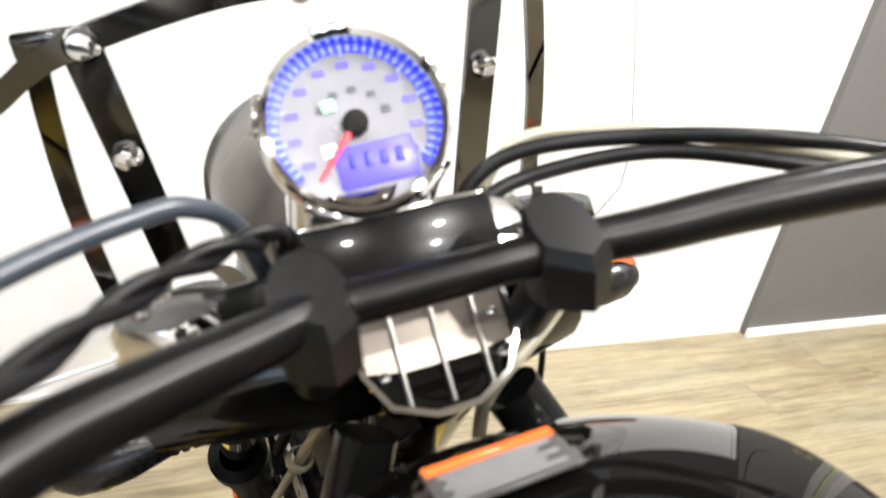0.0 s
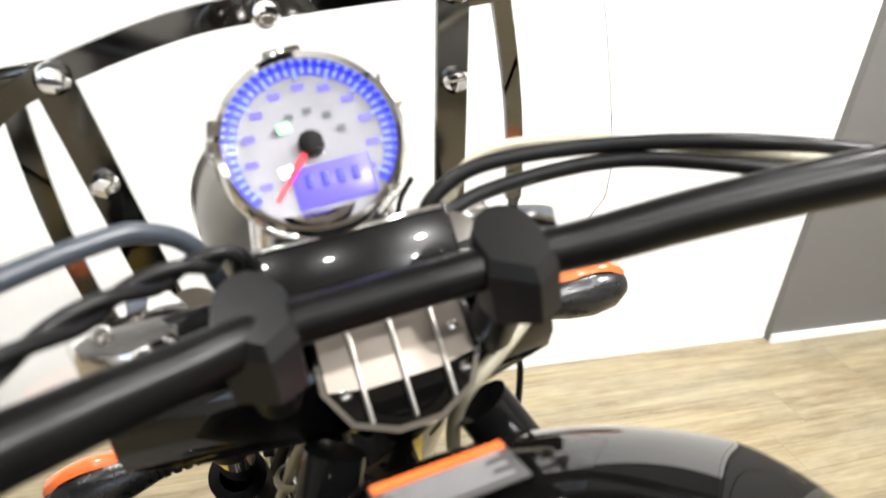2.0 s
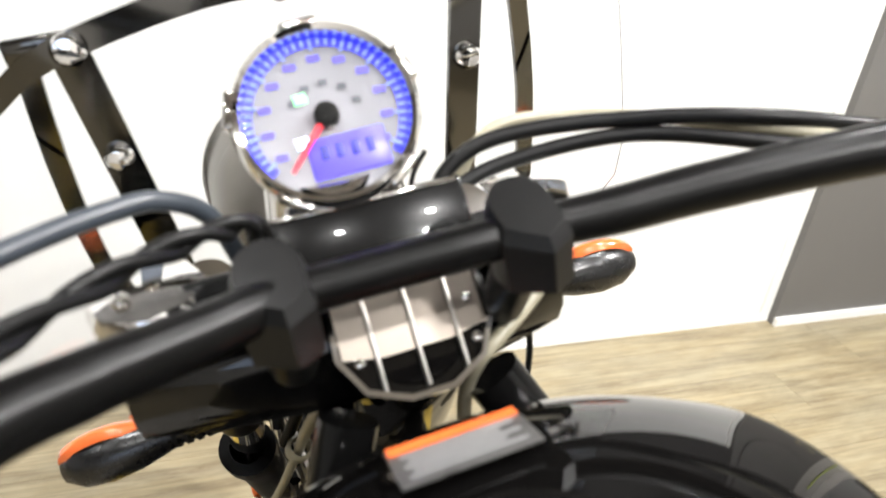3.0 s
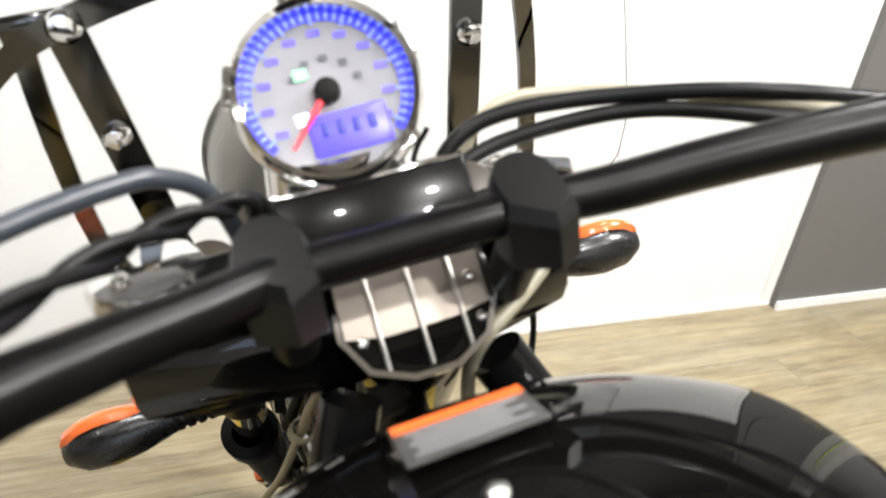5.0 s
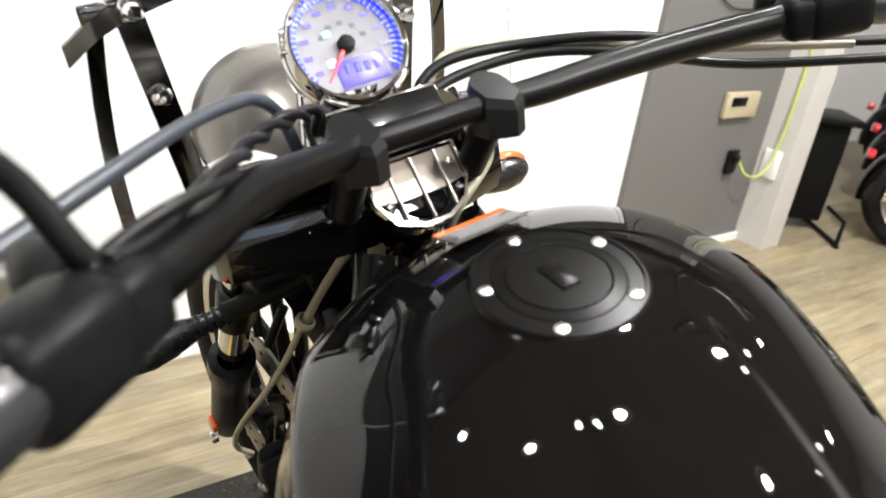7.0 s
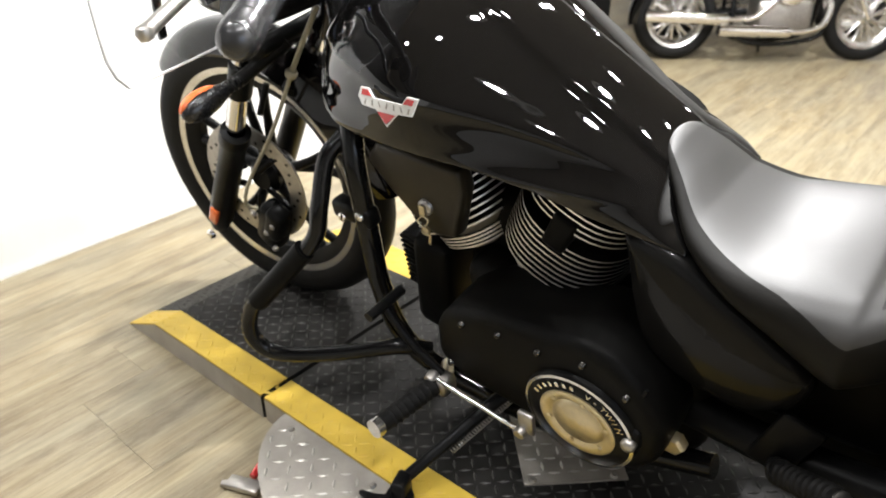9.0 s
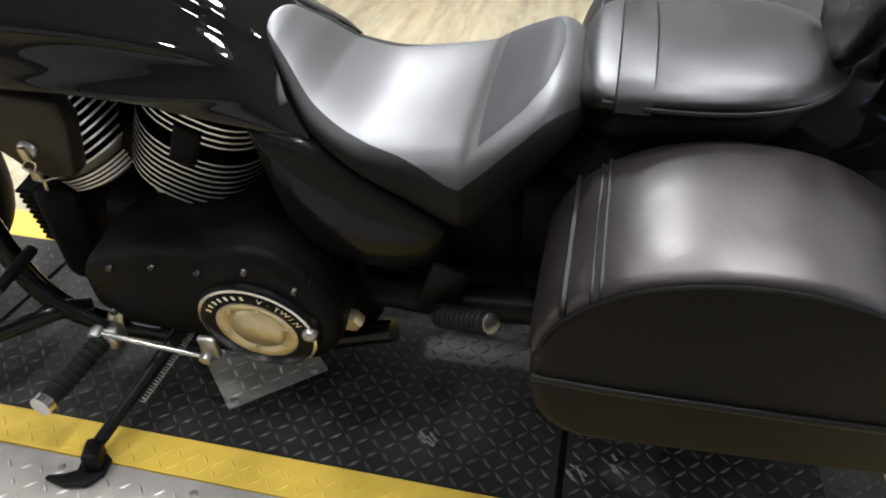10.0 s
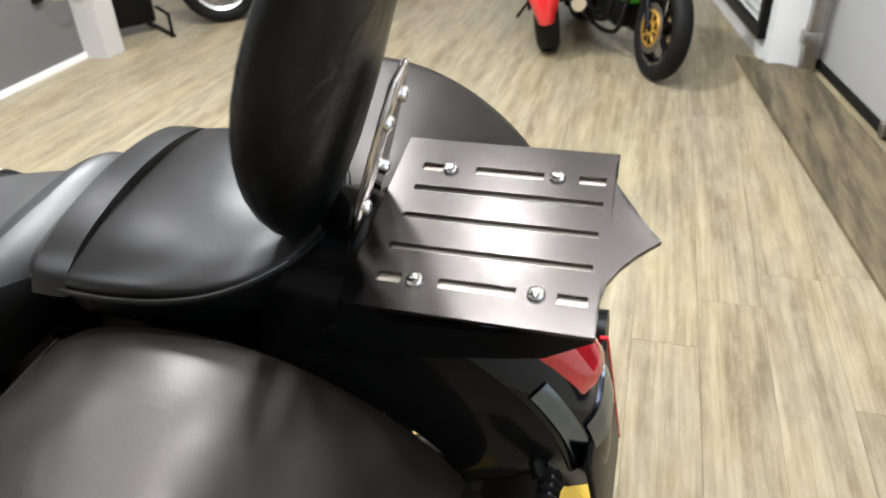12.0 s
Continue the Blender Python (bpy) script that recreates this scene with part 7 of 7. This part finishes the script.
    lathe(bm, [(0.0, -0.12), (0.05, -0.1), (0.085, -0.03), (0.09, 0.03), (0.08, 0.05), (0.0, 0.06)], aim((0, 0.5, 0.84), (0, 1, 0)), 24)
    part("headlight", bm, metal if not sport else paint, b)
    bm = fresh()
    lathe(bm, [(0.0, -0.02), (0.03, -0.02), (0.03, 0.02), (0.0, 0.025)], aim((0, rx - 0.34, r + 0.22), (0, -1, 0.1)), 16)
    part("tail_light", bm, REDLENS, b)
    for sg in (-1, 1):
        bm = fresh()
        lathe(bm, [(0.0, -0.05), (0.02, -0.045), (0.026, 0.015), (0.0, 0.025)], aim((sg * 0.14, rx - 0.2, r + 0.3), (0, -1, 0)), 14)
        part("turn_signal", bm, SATIN, b)
    bm = fresh()
    tube(bm, [(-0.13, 0.0, 0.16), (-0.25, 0.06, 0.02)], 0.011, 8)
    part("side_stand", bm, SATIN, b)
    if sport:
        bm = fresh()
        loft(bm, [(0.62, 0, 0.07, 0.62, 0.75, 0.86, 2.2), (0.5, 0, 0.17, 0.45, 0.72, 0.97, 2.4), (0.3, 0, 0.19, 0.35, 0.6, 0.86, 2.4), (0.05, 0, 0.17, 0.28, 0.45, 0.66, 2.4)], 20, 4)
        part("fairing", bm, paint, b)
        for sg in (-1, 1):
            rotor(pose(sg * 0.075, fx, r), 0.15, b)
            turn = pose(sg * 0.08, fx, r) @ pose(0, 0, 0, 0, 90, 0)
            bm = fresh()
            lathe(bm, [(0.1, -0.004), (0.112, -0.004), (0.112, 0.004), (0.1, 0.004), (0.1, -0.004)], turn, 28)
            lathe(bm, [(0.03, -0.006), (0.045, -0.006), (0.045, 0.006), (0.03, 0.006), (0.03, -0.006)], turn, 20)
            for k in range(8):
                box(bm, (0.07, 0.014, 0.007), turn @ pose(0, 0, 0, 0, 0, 45 * k) @ pose(0.073, 0, 0), 0.001)
            part("disc_carrier", bm, GOLDC, b, "gold anodised brake disc carrier")
    if bags:
        for sg in (-1, 1):
            bm = fresh()
            box(bm, (0.16, 0.42, 0.3), pose(sg * 0.22, rx - 0.02, 0.52), 0.05, 3)
            part("saddlebag", bm, LEATHER2, b)
    return b


def heading(p, q):
    """The pose at the middle of two wheel contacts p (rear) and q (front), and the scale that suits them."""
    d = Vector(q) - Vector(p)
    mid = (Vector(p) + Vector(q)) / 2
    s = d.length / 1.42
    return Matrix.Translation((mid.x, mid.y, 0)) @ pose(0, 0, 0, 0, -7, math.degrees(math.atan2(-d.x, d.y))) @ Matrix.Scale(s, 4)


parked_bike(heading((2.93, 1.38, 0), (3.56, 0.54, 0)), PAINT, "black cruiser motorcycle with chrome engine and exhausts")
parked_bike(heading((3.45, 1.62, 0), (4.1, 0.75, 0)), PAINT, "black cruiser parked beyond the first one", bags=True)
parked_bike(heading((3.95, 1.9, 0), (4.62, 1.0, 0)), PAINT2, "dark touring motorcycle in the back row", bags=True)
parked_bike(heading((2.72, -0.50, 0), (3.75, -0.35, 0)), REDP, "red cruiser motorcycle seen from behind")
parked_bike(heading((3.27, -0.58, 0), (2.4, -0.98, 0)), GREENP, "lime green sport motorcycle with gold brake hubs", sport=True, metal=SATIN)


def display_stand():
    s = thing("display_stand", pose(2.56, 1.72, 0, 0, 0, -35), "black metal stand with a folded leather bag on it", "stand")
    bm = fresh()
    box(bm, (0.3, 0.2, 0.46), pose(0, 0.12, 0.28), 0.02, 2)
    part("cabinet", bm, SATIN, s)
    for x in (-0.16, 0.16):
        bm = fresh()
        tube(bm, [(x, -0.14, 0.012), (x, 0.2, 0.012), (x, 0.2, 0.5)], 0.013, 8, 1)
        tube(bm, [(x, -0.14, 0.012), (x, -0.14, 0.12), (x, 0.02, 0.13)], 0.01, 8, 1)
        part("leg", bm, SATIN, s)
        for y in (-0.14, 0.2):
            bm = fresh()
            lathe(bm, [(0.012, 0.0), (0.016, 0.0), (0.016, 0.012), (0.0, 0.014)], pose(x, y, 0), 12)
            part("foot", bm, RUBBER, s)
    bm = fresh()
    box(bm, (0.36, 0.24, 0.03), pose(0, 0.1, 0.52), 0.01)
    part("shelf", bm, SATIN, s)


display_stand()


def side_window():
    w = thing("window_1", SOUTH, "white framed window with pale horizontal blinds", "window", kind="structure")
    bm = fresh()
    for x, z, sx, sz in ((2.12, 0.125, 0.98, 0.05), (2.12, 1.9, 0.98, 0.05), (1.655, 1.01, 0.05, 1.72), (2.585, 1.01, 0.05, 1.72)):
        box(bm, (sx, 0.04, sz), pose(x, 0.195, z), 0.004)
    part("window_frame", bm, SATIN, w, "dark window frame", smooth=False)
    for k in range(48):
        bm = fresh()
        box(bm, (0.88, 0.028, 0.003), pose(2.12, 0.2, 0.165 + k * 0.036, 25, 0, 0))
        part("slat", bm, TRIMM, w, smooth=False)


side_window()


def assumed_window():
    # frame added round the daylight lamp; the wall behind it is solid
    w = thing("window_2", SOUTH @ pose(-2.3, 0.18, 1.4), "unseen white framed window, assumed as the source of blue daylight", "window", kind="structure")
    for x, z, sx, sz in ((0, -0.52, 1.24, 0.06), (0, 0.52, 1.24, 0.06), (-0.59, 0, 0.06, 0.98), (0.59, 0, 0.06, 0.98)):
        bm = fresh()
        box(bm, (sx, 0.05, sz), pose(x, 0.022, z), 0.004)
        part("window_frame", bm, TRIMM, w, smooth=False)


assumed_window()


# ---- floor planks ----
def planks():
    meshes = []
    for L in (1.2, 0.8, 0.5):
        bm = fresh()
        box(bm, (L - 0.0006, 0.1494, 0.008), pose(0, 0, -0.004), 0.0003, 1)
        me = bpy.data.meshes.new("plank")
        bm.to_mesh(me)
        bm.free()
        me.materials.append(OAK)
        meshes.append((L, me))
    rnd = random.Random(4)
    y = -2.8 + 0.075
    while y < 2.62:
        x = -2.6 - rnd.random() * 0.9
        while x < 5.5:
            L, me = meshes[0] if rnd.random() < 0.8 else meshes[rnd.randrange(1, 3)]
            if x + L > -2.7 and not (x + L / 2 > 4.4 and y < -1.9):
                o = new("plank", me)
                o.parent = floor
                o.location = (x + L / 2, y, 0.0)
            x += L
        y += 0.15


planks()
